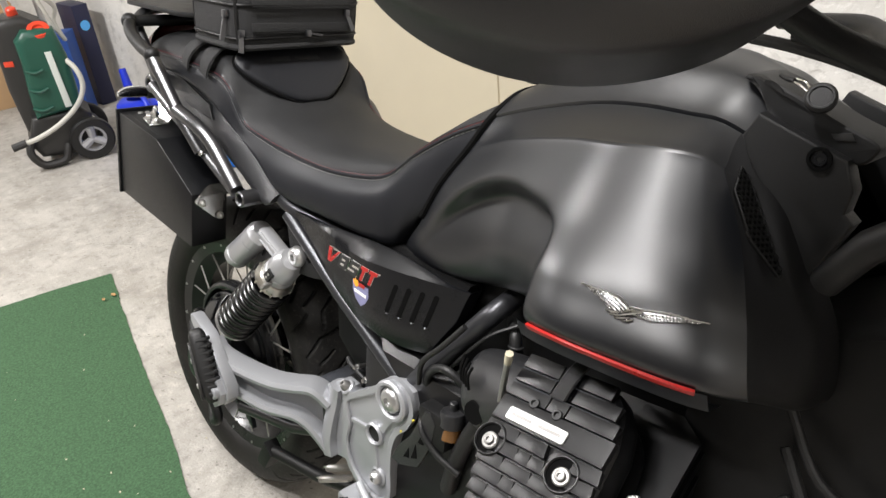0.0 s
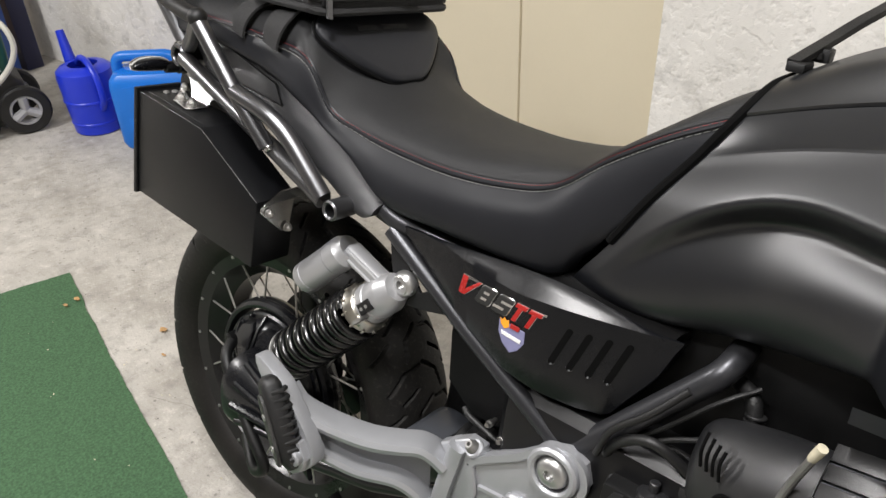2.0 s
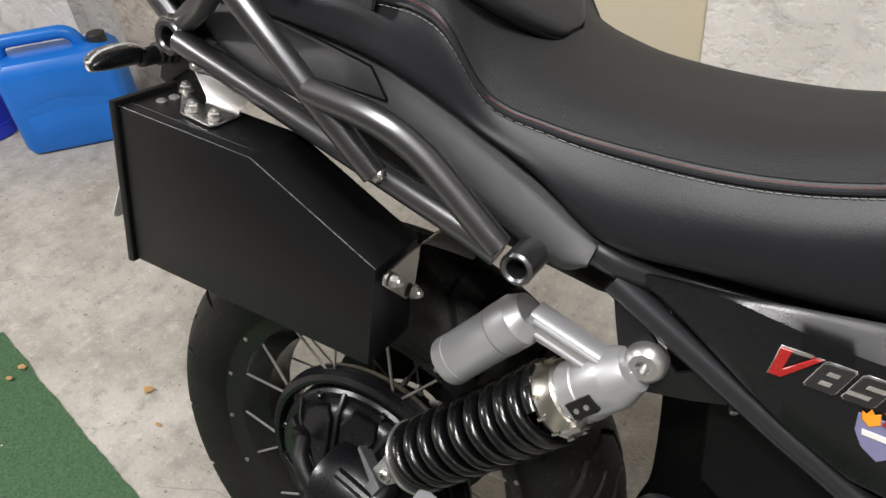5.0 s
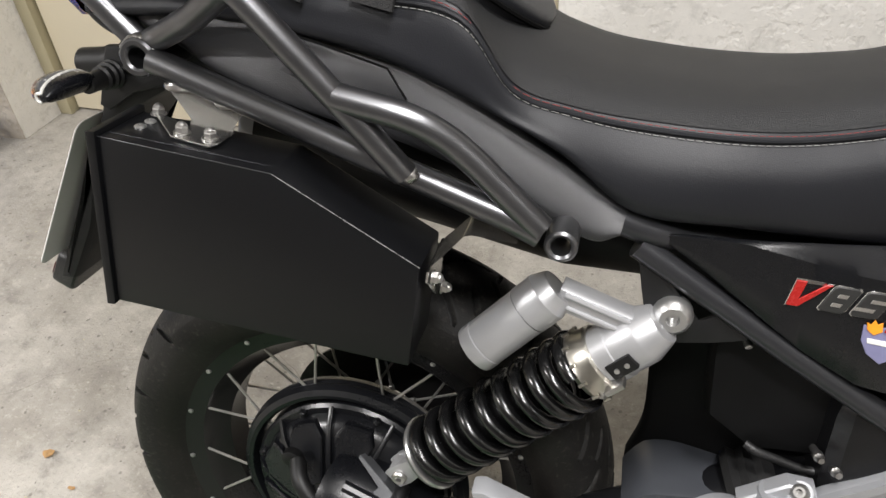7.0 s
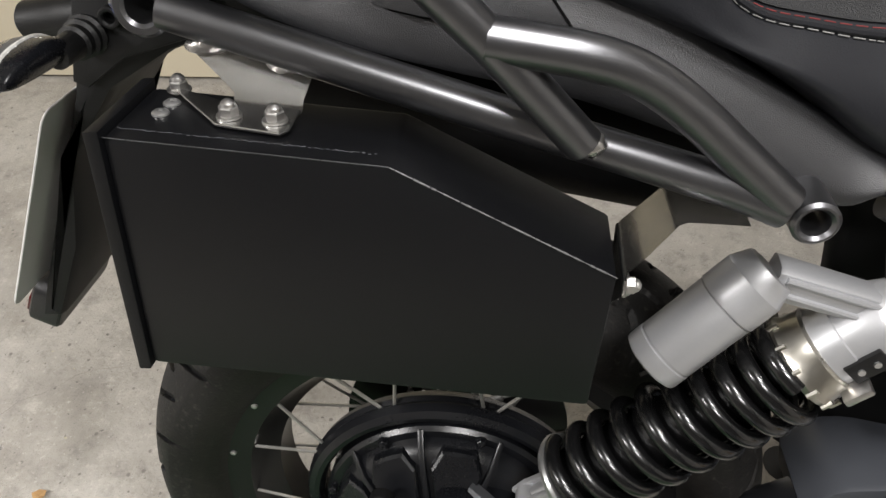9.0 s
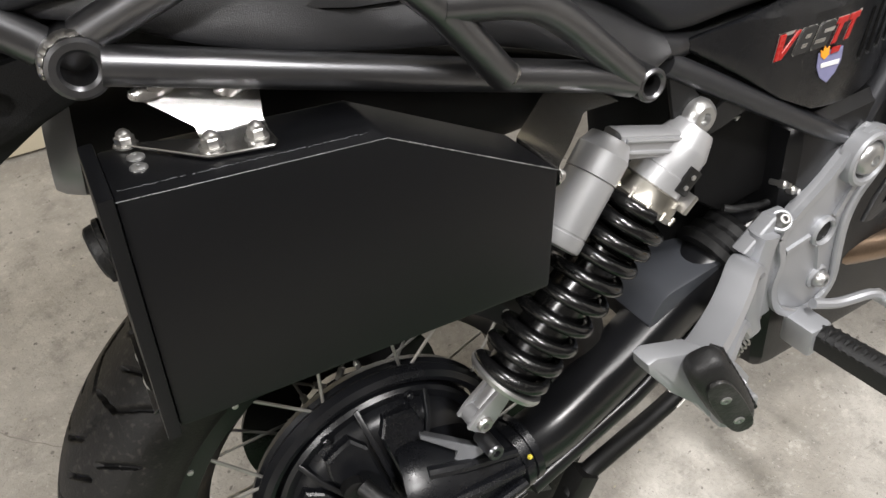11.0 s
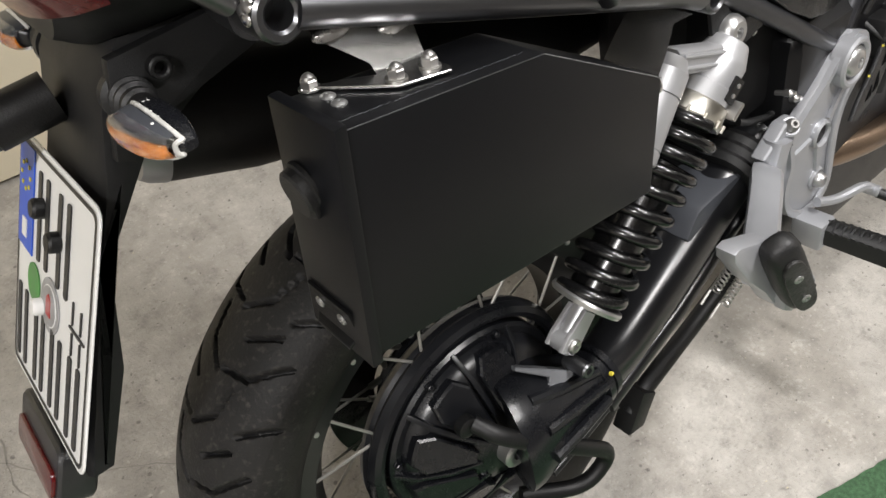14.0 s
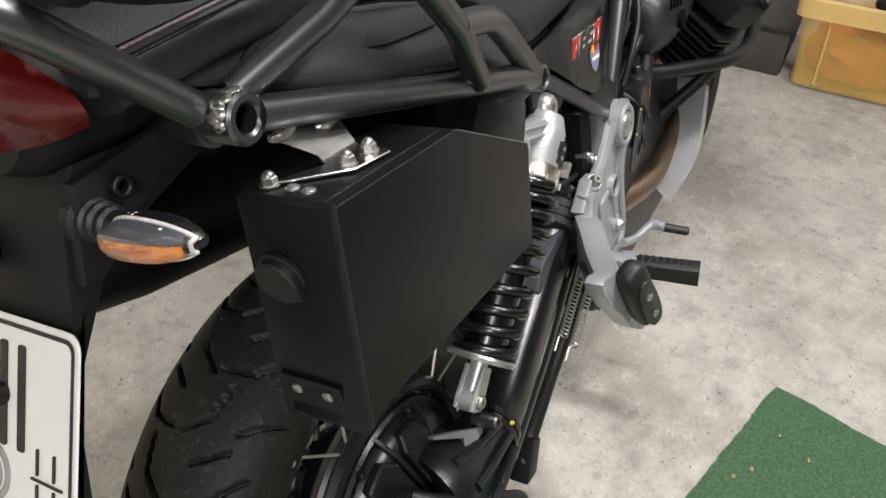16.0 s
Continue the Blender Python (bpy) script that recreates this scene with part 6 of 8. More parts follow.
bm = bmesh.new()
slab(bm, [(-0.060, 0.862), (-0.20, 0.868), (-0.222, 0.842), (-0.238, 0.800), (-0.243, 0.786), (-0.290, 0.696), (-0.334, 0.610), (-0.350, 0.575), (-0.330, 0.575), (-0.288, 0.650), (-0.262, 0.730), (-0.212, 0.788), (-0.16, 0.815), (-0.080, 0.840)], 0.135, side(0.0), 0.010, 2)
holder = part("plate_holder", bm, M_FAIR, bike, "black plastic plate holder and rear mudguard")
for s in (1, -1):
    bm = bmesh.new()
    slab(bm, [(-0.085, 0.868), (-0.212, 0.860), (-0.232, 0.800), (-0.222, 0.795), (-0.190, 0.815), (-0.100, 0.838)], 0.012, lambda a, b, d: V(a, (-0.072 + d) * s, b), 0.003)
    part("gusset", bm, M_FAIR, holder)
    # indicator
    bm = bmesh.new()
    lathe(bm, [(0, 0.017), (0.008, 0.017), (0.010, 0.0135), (0.015, 0.0145), (0.017, 0.0125), (0.022, 0.0135), (0.024, 0.0112), (0.030, 0.0120), (0.032, 0.0098), (0.052, 0.0088)], (-0.207, -0.066 * s, 0.834), (-0.05, -s, -0.02), 24)
    ind = part("indicator", bm, M_RUBBER, bike, "indicator with clear cover over amber lens")
    rings = []
    sec = [(-0.019, 0.0092), (-0.012, 0.0105), (-0.003, 0.0102), (0.004, 0.0085), (0.007, 0.0045), (0.0065, -0.0025), (0.003, -0.0075), (-0.003, -0.0105), (-0.013, -0.0112), (-0.0185, -0.0090), (-0.0215, -0.0030), (-0.0215, 0.0040)]
    rings = [[V(-0.210 + a * k, -y * s, 0.8375 + b * k + dz) for a, b in sec] for y, k, dz in ((0.106, 0.46, -0.003), (0.111, 0.76, -0.002), (0.121, 0.96, 0.0), (0.138, 0.98, 0.001), (0.155, 0.86, 0.001), (0.167, 0.60, 0.000), (0.174, 0.26, -0.001))]
    dense = [spline(c, 4) for c in zip(*rings)]
    rws = [spline(list(r), 3, True) for r in zip(*dense)]
    n_r = len(rws[0])
    lens_cols = [i % n_r for i in range(int(n_r * 8.2 / 12), int(n_r * 13.7 / 12) + 1)]
    bm = bmesh.new()
    bm2 = bmesh.new()
    vs = grid_surface(bm, [[V(p.x + 0.0015, p.y, p.z) for p in r] for r in rws], True)
    bm.faces.new(vs[0])
    bm.faces.new(vs[-1])
    part("indicator_shell", bm, M_CAST, ind, "black indicator shell with dust specks")
    rg = random.Random(3)
    for _ in range(6):
        row = rws[rg.randrange(6, len(rws) - 4)]
        q = row[rg.randrange(2, 9)]
        bm4 = bmesh.new()
        bmesh.ops.create_icosphere(bm4, subdivisions=1, radius=rg.uniform(0.0005, 0.0012), matrix=Matrix.Translation(q) @ Matrix.Diagonal((1.2, rg.uniform(1, 2), 0.5, 1)))
        part("dried_speck", bm4, M_WHITE, ind, "dried white speck")
    cut = int(len(lens_cols) * 0.56)
    grid_surface(bm2, [[rws[j][i] + V(-0.0003, 0, 0) for i in lens_cols[1:cut]] for j in range(4, len(rws) - 3)])
    part("amber_reflector", bm2, M_AMBER, ind, "amber lens")
    bm5 = bmesh.new()
    grid_surface(bm5, [[rws[j][i] + V(-0.0003, 0, 0.0003) for i in lens_cols[cut - 1:-1]] for j in range(3, len(rws) - 3)])
    part("inner_shell", bm5, M_GREY, ind, "grey shell behind the clear cover")
    bm3 = bmesh.new()
    grid_surface(bm3, [[rws[j][i] + V(-0.0042 * math.sin(math.pi * n / (len(lens_cols) - 1)) ** 0.6 - 0.0008, 0, 0) for n, i in enumerate(lens_cols)] for j in range(2, len(rws) - 1)])
    bmesh.ops.solidify(bm3, geom=bm3.faces[:], thickness=0.0012)
    cl = part("clear_cover", bm3, M_CLEAR, ind, "clear plastic cover")
    cl.visible_shadow = False
    bm = bmesh.new()
    loop = [rws[j][lens_cols[0]] for j in range(2, len(rws) - 1)] + [rws[-2][i] for i in lens_cols[1:-1]] + [rws[j][lens_cols[-1]] for j in range(len(rws) - 2, 1, -1)]
    sweep(bm, [p + V(-0.0012, 0, 0) for p in loop], 0.0015, 8)
    part("lens_rim", bm, M_FROST, ind, "pale clear rim of the lens")
    bm = bmesh.new()
    ring_tube(bm, (-0.186, -0.078 * s, 0.846), (-0.186, -0.086 * s, 0.846), 0.0075, 0.004, 18, 0.001)
    part("mount_bolt", bm, M_DARK, ind)
# plate lamp barrel
bm = bmesh.new()
lathe(bm, [(0, 0.018), (0.045, 0.018), (0.046, 0.0165), (0.082, 0.0165), (0.085, 0.014)], (-0.235, 0.012, 0.822), (-0.95, 0.10, -0.10), 26)
part("plate_lamp", bm, M_DARK, bike, "black barrel plate lamp")

PT, PBT = V(-0.2550, 0, 0.7815), V(-0.3510, 0, 0.6035)
pu = (PT - PBT).normalized()
pn = V(-pu.z, 0, pu.x)


def plate_at(lift=0.0):
    return lambda a, b, d: PBT + pu * b + V(0, -a, 0) + pn * (lift + d)


def rounded(x0, y0, x1, y1, r, n=4):
    pts = []
    for cx, cy, a0 in ((x1 - r, y1 - r, 0), (x0 + r, y1 - r, 90), (x0 + r, y0 + r, 180), (x1 - r, y0 + r, 270)):
        pts += [(cx + r * math.cos(radians(a0 + 90 * i / n)), cy + r * math.sin(radians(a0 + 90 * i / n))) for i in range(n + 1)]
    return pts


bm = bmesh.new()
slab(bm, rounded(-0.092, 0.0, 0.090, 0.203, 0.011), 0.0018, plate_at(), 0.0005, 1)
plate = part("licence_plate", bm, M_WHITE, bike, "white rear plate with plain black bars and round seals")


def plate_piece(outline, mat, name, lift=0.0017, thick=0.0009):
    bm = bmesh.new()
    slab(bm, outline, thick, plate_at(lift), 0.0, 1)
    return part(name, bm, mat, plate, smooth=0)


def frame_bar(x0, y0, x1, y1):
    outer, inner = rounded(x0, y0, x1, y1, 0.008), rounded(x0 + 0.003, y0 + 0.003, x1 - 0.003, y1 - 0.003, 0.006)
    bm = bmesh.new()
    f = plate_at(0.0016)
    o = [bm.verts.new(f(a, b, 0)) for a, b in outer]
    i_ = [bm.verts.new(f(a, b, 0)) for a, b in inner]
    n = len(o)
    for k in range(n):
        bm.faces.new((o[k], o[(k + 1) % n], i_[(k + 1) % n], i_[k]))
    part("black_border", bm, M_INK, plate, smooth=0)


frame_bar(-0.0885, 0.004, 0.0865, 0.199)
plate_piece([(-0.085, 0.112), (-0.048, 0.112), (-0.048, 0.196), (-0.080, 0.196), (-0.085, 0.190)], M_BLUEF, "blue_field")
plate_piece([(-0.072, 0.122), (-0.061, 0.122), (-0.061, 0.137), (-0.072, 0.137)], M_WHITE, "white_bar", 0.0027)
for k in range(8):
    a = 2 * math.pi * k / 8
    c = (-0.0665 + 0.011 * math.cos(a), 0.172 + 0.011 * math.sin(a))
    plate_piece([(c[0] - 0.0014, c[1] - 0.0014), (c[0] + 0.0014, c[1] - 0.0014), (c[0] + 0.0014, c[1] + 0.0014), (c[0] - 0.0014, c[1] + 0.0014)], M_YELLOW, "yellow_dot", 0.0027)
for x0 in (-0.036, -0.017, 0.012, 0.031):
    plate_piece(rounded(x0, 0.115, x0 + 0.0075, 0.186, 0.002), M_INK, "black_bar")
for x0 in (-0.080, -0.062, -0.035, -0.017, 0.006, 0.024, 0.047, 0.065):
    plate_piece(rounded(x0, 0.012, x0 + 0.0075, 0.078, 0.002), M_INK, "black_bar")
for x0, y0, x1, y1 in ((0.051, 0.080, 0.0535, 0.098), (0.068, 0.080, 0.0705, 0.098), (0.051, 0.104, 0.0535, 0.122), (0.068, 0.104, 0.0705, 0.122), (0.046, 0.1, 0.078, 0.1018)):
    plate_piece(rounded(x0, y0, x1, y1, 0.0008, 2), M_INK, "small_bar")


def disc(cx, cy, r, n=28):
    return [(cx + r * math.cos(2 * math.pi * i / n), cy + r * math.sin(2 * math.pi * i / n)) for i in range(n)]


plate_piece(disc(-0.040, 0.094, 0.0155), M_GREENS, "green_seal")
plate_piece(disc(0.002, 0.094, 0.0215), M_GREYS, "grey_seal")
plate_piece(disc(0.002, 0.094, 0.0165), M_WHITE, "seal_inner", 0.0023, 0.0005)
plate_piece(disc(0.002, 0.094, 0.0155), M_GREYS, "seal_centre", 0.0027, 0.0005)
plate_piece([(-0.003, 0.086), (0.007, 0.086), (0.007, 0.100), (0.002, 0.104), (-0.003, 0.100)], M_RED, "seal_shield", 0.0031, 0.0005)
for a, b, mat, r in ((-0.026, 0.160, M_DARK, 0.0078), (0.014, 0.150, M_DARK, 0.0078), (-0.014, 0.086, M_WHITE, 0.0068)):
    f = plate_at(0)
    bm = bmesh.new()
    lathe(bm, [(0.001, r), (0.008, r), (0.010, r * 0.8)], f(a, b, 0), pn, 18)
    part("plate_screw", bm, mat, plate)
bm = bmesh.new()
slab(bm, rounded(-0.052, -0.056, 0.052, -0.004, 0.012), 0.030, plate_at(-0.010), 0.006, 3)
refl = part("reflector_block", bm, M_PLASTIC, bike)
bm = bmesh.new()
slab(bm, rounded(-0.046, -0.050, 0.046, -0.026, 0.006), 0.004, plate_at(0.006), 0.001, 2)
part("reflector", bm, M_REDLENS, refl, "red rear reflector")

# muffler on the far side
bm = bmesh.new()
lathe(bm, [(0, 0.030), (0.0, 0.052), (0.012, 0.060), (0.10, 0.068), (0.42, 0.064), (0.52, 0.045), (0.60, 0.026)], (-0.165, 0.150, 0.722), (0.96, -0.06, -0.20), 36)
muff = part("muffler", bm, M_DARK, bike, "matt black silencer")
bm = bmesh.new()
lathe(bm, [(-0.012, 0.028), (-0.012, 0.052), (-0.004, 0.057), (0.012, 0.0605), (0.012, 0.054), (0.0, 0.028)], (-0.165, 0.150, 0.722), (0.96, -0.06, -0.20), 36, closed=True)
part("end_cap", bm, M_SILVER, muff, "silver end cap")

# -- pannier rack of bent tube --
def rack(s):
    def y(pts):
        return [V(a, b * s, c) for a, b, c in pts]
    bm = bmesh.new()
    ring_tube(bm, V(-0.129, -0.148 * s, 0.870), V(-0.129, -0.104 * s, 0.870), 0.0172, 0.0094)
    rk = part("pannier_rack", bm, M_TUBE, bike, "pannier rack of polished dark steel tube")
    specs = [("rack_stub", [(-0.132, -0.120, 0.867), (-0.128, -0.070, 0.868)], 0.0165, 0),
             ("lower_rail", [(-0.118, -0.142, 0.868), (0.06, -0.158, 0.811), (0.20, -0.172, 0.768), (0.228, -0.172, 0.755)], 0.0118, 0),
             ("steep_brace", [(-0.008, -0.192, 0.942), (0.067, -0.188, 0.861), (0.116, -0.174, 0.797)], 0.0112, 0),
             ("upper_rail", [(0.066, -0.188, 0.862), (0.128, -0.186, 0.849), (0.162, -0.178, 0.826), (0.228, -0.173, 0.760)], 0.0118, 0.03),
             ("fore_brace", [(-0.121, -0.132, 0.882), (-0.060, -0.164, 0.910), (-0.004, -0.192, 0.946)], 0.0112, 0)]
    for name, pts, r, c in specs:
        part(name, tube(y(pts), r, 18, corner=c), M_TUBE, rk)
    bm = bmesh.new()
    ring_tube(bm, V(0.245, -0.179 * s, 0.748), V(0.245, -0.137 * s, 0.748), 0.0138, 0.0085)
    part("front_bush", bm, M_TUBE, rk)
    bm = bmesh.new()
    for p, r in (((0.067, -0.189, 0.862), 0.0118), ((0.121, -0.175, 0.797), 0.0098), ((0.200, -0.174, 0.771), 0.0088), ((0.104, -0.175, 0.805), 0.0098)):
        bm = bmesh.new()
        bmesh.ops.create_uvsphere(bm, u_segments=14, v_segments=8, radius=r * 0.72, matrix=Matrix.Translation(V(p[0], p[1] * s, p[2])))
        for v in bm.verts:
            v.co += Vector(noise.noise_vector(v.co * 220)) * 0.0016
        part("weld_bead", bm, M_WELD, rk, "bright weld bead")
    # ribbed weld seam wrapped round the collar
    bm = bmesh.new()
    for k in range(19):
        a = radians(-35 + 11.5 * k)
        turn = Matrix.Rotation(-a, 4, "Y") @ Matrix.Diagonal((0.55, 1.35, 1.0, 1))
        at = V(-0.129 + 0.0176 * math.cos(a), (-0.1385 + 0.0018 * math.sin(2.3 * k)) * s, 0.870 + 0.0176 * math.sin(a))
        bmesh.ops.create_uvsphere(bm, u_segments=10, v_segments=6, radius=0.0046, matrix=Matrix.Translation(at) @ turn)
    part("weld_seam", bm, M_WELD, rk, "bright ribbed weld seam")
    return rk


rk = rack(1)
rack(-1)
bm = bmesh.new()
sweep(bm, fillet([(-0.143, -0.121, 0.880), (-0.238, -0.118, 0.974), (-0.262, -0.070, 0.996), (-0.262, 0.070, 0.996), (-0.238, 0.118, 0.974), (-0.143, 0.121, 0.880)], 0.03), 0.0116, 18)
part("rear_hoop", bm, M_TUBE, rk)
bm = bmesh.new()
sweep(bm, [(-0.205, -0.14, 0.978), (-0.205, 0.14, 0.978)], 0.011, 14)
for s in (1, -1):
    bmesh.ops.create_uvsphere(bm, u_segments=20, v_segments=12, radius=0.0155, matrix=Matrix.Translation((-0.205, -0.142 * s, 0.978)))
    sweep(bm, spline([(-0.205, -0.142 * s, 0.978), (-0.16, -0.16 * s, 0.962), (-0.06, -0.185 * s, 0.950), (-0.008, -0.192 * s, 0.945)], 4), 0.0115, 12)
    bmesh.ops.create_uvsphere(bm, u_segments=20, v_segments=12, radius=0.0135, matrix=Matrix.Translation((-0.008, -0.192 * s, 0.945)))
slab(bm, rounded(-0.33, -0.10, -0.06, 0.10, 0.03), 0.009, lambda a, b, d: V(a, b, 1.003 + d), 0.002)
part("luggage_plate", bm, M_DARK, bike, "black luggage rack plate and side rails")

# -- passenger foot-rest hanger, silver castings --
BAR = [(-1.0, -0.30), (-0.86, -0.46), (0.80, -0.46), (1.0, -0.26), (1.0, 0.10), (0.72, 0.42), (-0.60, 0.46), (-1.0, 0.30)]
HX = [(-0.8, -0.9), (-0.4, -1.0), (0.4, -1.0), (0.72, -0.86), (0.95, -0.35), (0.95, 0.35), (0.72, 0.86), (0.4, 1.0), (-0.4, 1.0), (-0.8, 0.9)]
bm = bmesh.new()
UPPER = spline([(0.243, -0.238, 0.506), (0.264, -0.233, 0.487), (0.302, -0.213, 0.471), (0.350, -0.187, 0.460), (0.388, -0.166, 0.462), (0.411, -0.152, 0.465), (0.428, -0.143, 0.459), (0.446, -0.134, 0.444)], 4)
sweep(bm, UPPER, [0.0185] * len(UPPER), section=BAR, up=(0.10, -0.18, 0.98))
hanger = part("foot_rest_hanger", bm, M_SILVER, bike, "silver cast foot-rest hanger with open arms")
LOWER = spline([(0.272, -0.232, 0.440), (0.311, -0.210, 0.421), (0.345, -0.191, 0.409), (0.386, -0.167, 0.406), (0.410, -0.153, 0.394), (0.430, -0.142, 0.372), (0.444, -0.135, 0.354)], 4)
bm = bmesh.new()
sweep(bm, LOWER, [0.0170] * len(LOWER), section=BAR, up=(0.10, -0.18, 0.98))
part("lower_arm", bm, M_SILVER, hanger)
# thin webs set back inside the open arms
bm = bmesh.new()
grid_surface(bm, [[p + V(0.004, 0.010, -0.004), q + V(0.004, 0.010, 0.004)] for p, q in zip(UPPER[5:22], LOWER[2:19])])
bmesh.ops.solidify(bm, geom=bm.faces[:], thickness=0.004)
part("web", bm, M_SILVER, hanger)
bm = bmesh.new()
sweep(bm, spline([(0.462, -0.132, 0.484), (0.456, -0.131, 0.452), (0.449, -0.134, 0.410), (0.446, -0.136, 0.372), (0.452, -0.136, 0.346)], 4), 0.0150, section=HX, up=(0, -1, 0))
part("upright", bm, M_SILVER, hanger)
bm = bmesh.new()
slab(bm, [(0.430, 0.470), (0.452, 0.486), (0.472, 0.500), (0.496, 0.498), (0.500, 0.470), (0.492, 0.430), (0.486, 0.392), (0.494, 0.352), (0.462, 0.345), (0.452, 0.392), (0.456, 0.440)], 0.020, side(-0.126), 0.005, 3)
part("knuckle", bm, M_SILVER, hanger)
bm = bmesh.new()
rod(bm, (0.492, -0.118, 0.474), (0.483, -0.136, 0.493), 0.0135, 24, 0.002)
part("screw_lug", bm, M_SILVER, hanger)
bm = bmesh.new()
slab(bm, [(0.190, 0.538), (0.200, 0.540), (0.248, 0.520), (0.268, 0.502), (0.300, 0.474), (0.316, 0.450), (0.316, 0.430), (0.302, 0.412), (0.284, 0.406), (0.270, 0.420), (0.254, 0.446), (0.222, 0.482), (0.192, 0.526)], 0.022, lambda a, b, d: V(a, -0.239 - 0.16 * max(0, a - 0.25) + 0.30 * max(0, a - 0.295) + d, b), 0.0032, 2)
slab(bm, [(0.264, 0.452), (0.300, 0.462), (0.312, 0.440), (0.306, 0.418), (0.288, 0.404), (0.272, 0.416)], 0.014, side(-0.258), 0.003, 2)
part("end_bracket", bm, M_SILVER, hanger)
bm = bmesh.new()
rod(bm, (0.298, -0.250, 0.440), (0.298, -0.274, 0.440), 0.011, 20, 0.002)
part("pivot_boss", bm, M_SILVER, hanger)
PLATE = [(0.480, 0.470), (0.502, 0.493), (0.548, 0.524), (0.585, 0.556), (0.610, 0.566), (0.634, 0.556), (0.643, 0.530), (0.633, 0.502), (0.612, 0.478), (0.602, 0.440), (0.600, 0.395), (0.600, 0.345), (0.578, 0.320), (0.542, 0.320), (0.513, 0.336), (0.494, 0.356), (0.482, 0.392), (0.488, 0.430)]
bm = bmesh.new()
slab(bm, PLATE, 0.014, side(-0.128), 0.003, 2)
part("hanger_plate", bm, M_SILVER, hanger)
pc = V(0.553, -0.136, 0.440)
bm = bmesh.new()
rim_h = [V(a, -0.137, b) for a, b in PLATE]
rim_h = [p + (pc - p).normalized() * 0.006 for p in rim_h]
sweep(bm, spline(rim_h, 3, True) + [rim_h[0]], 0.0055, section=[(-1, -0.6), (0.5, -0.6), (1, -0.2), (1, 0.4), (0.6, 0.8), (-1, 0.8)], up=(0, -1, 0), caps=False)
part("raised_rim", bm, M_SILVER, hanger)
for p, q in (((0.500, 0.440), (0.538, 0.445)), ((0.575, 0.460), (0.598, 0.496)), ((0.558, 0.424), (0.566, 0.384))):
    bm = bmesh.new()
    sweep(bm, [(p[0], -0.137, p[1]), (q[0], -0.137, q[1])], 0.0045, section=[(-0.7, -1), (0.4, -0.6), (0.4, 0.6), (-0.7, 1)], up=(1, 0, 0.2))
    part("stiffening_rib", bm, M_SILVER, hanger)
for x, z, r, d in ((0.600, 0.530, 0.0335, 0.028), (0.558, 0.445, 0.0195, 0.014), (0.569, 0.369, 0.0165, 0.008)):
    bm = bmesh.new()
    ring_tube(bm, (x, -0.126, z), (x, -0.136 - d * 0.5, z), r, r * 0.70, 32, 0.003)
    part("boss", bm, M_SILVER, hanger)
for x, y, z, r, d, mat in ((0.600, -0.142, 0.531, 0.0205, (0, -1, 0), M_ALU), (0.569, -0.138, 0.369, 0.0115, (0, -1, 0), M_ALU), (0.4835, -0.135, 0.492, 0.0090, (-0.36, -0.72, 0.76), M_ZINC)):
    bm = bmesh.new()
    lathe(bm, [(-0.004, r), (0.004, r), (0.009, r * 0.84), (0.012, r * 0.58), (0.012, r * 0.34), (0.006, r * 0.32)], (x, y, z), d, 28)
    part("hanger_bolt", bm, mat, hanger)
# black disc drawn for the shade inside the hollow boss
bm = bmesh.new()
lathe(bm, [(0, 0.0138), (0.003, 0.0138), (0.003, 0.001)], (0.558, -0.1345, 0.445), (0, -1, 0), 24)
part("boss_recess", bm, M_DARK, hanger)
# folded passenger peg
PE0, PE1 = V(0.234, -0.264, 0.533), V(0.297, -0.268, 0.413)
pdir = (PE1 - PE0).normalized()
PN = V(-0.42, -0.90, 0.0)
PN = (PN - pdir * PN.dot(pdir)).normalized()
PS = pdir.cross(PN)
prof = [(0.0, 0.45), (0.004, 0.78), (0.012, 0.98), (0.030, 1.06), (0.075, 1.06), (0.105, 0.98), (0.120, 0.80), (0.128, 0.50)]
rings = [[PE0 + pdir * h_ + PS * (0.0185 * k_ * math.copysign(abs(math.cos(t)) ** 0.7, math.cos(t))) + PN * (0.0145 * k_ * math.copysign(abs(math.sin(t)) ** 0.7, math.sin(t))) for t in np.linspace(0, 2 * math.pi, 29)[:-1]] for h_, k_ in prof]
bm = bmesh.new()
vs = grid_surface(bm, rings, True)
bm.faces.new(vs[0])
bm.faces.new(vs[-1])
peg = part("passenger_peg", bm, M_RUBBER, bike, "black rubber passenger foot peg, folded up", 60)
bm = bmesh.new()
slab(bm, [(p.x, p.y) for p in spline([(0.020, 0.0, 0), (0.028, 0.010, 0), (0.060, 0.0135, 0), (0.100, 0.0125, 0), (0.116, 0.008, 0), (0.120, 0.0, 0), (0.116, -0.008, 0), (0.100, -0.0125, 0), (0.060, -0.0135, 0), (0.028, -0.010, 0)], 3, True)],
     0.005, lambda a, b, d: PE0 + pdir * a + PS * b + PN * (0.0158 + d), 0.0018, 2)
part("worn_pad", bm, M_WORN, peg, "scuffed grey rubber face")
for k in range(9):
    c = PE0 + pdir * (0.018 + 0.0115 * k)
    bm = bmesh.new()
    sweep(bm, [c + V(0.013, -0.010, 0.004), c + V(0.019, 0.003, 0.006), c + V(0.015, 0.012, 0.005)], 0.0038, 8)
    part("rubber_rib", bm, M_RUBBER, peg)
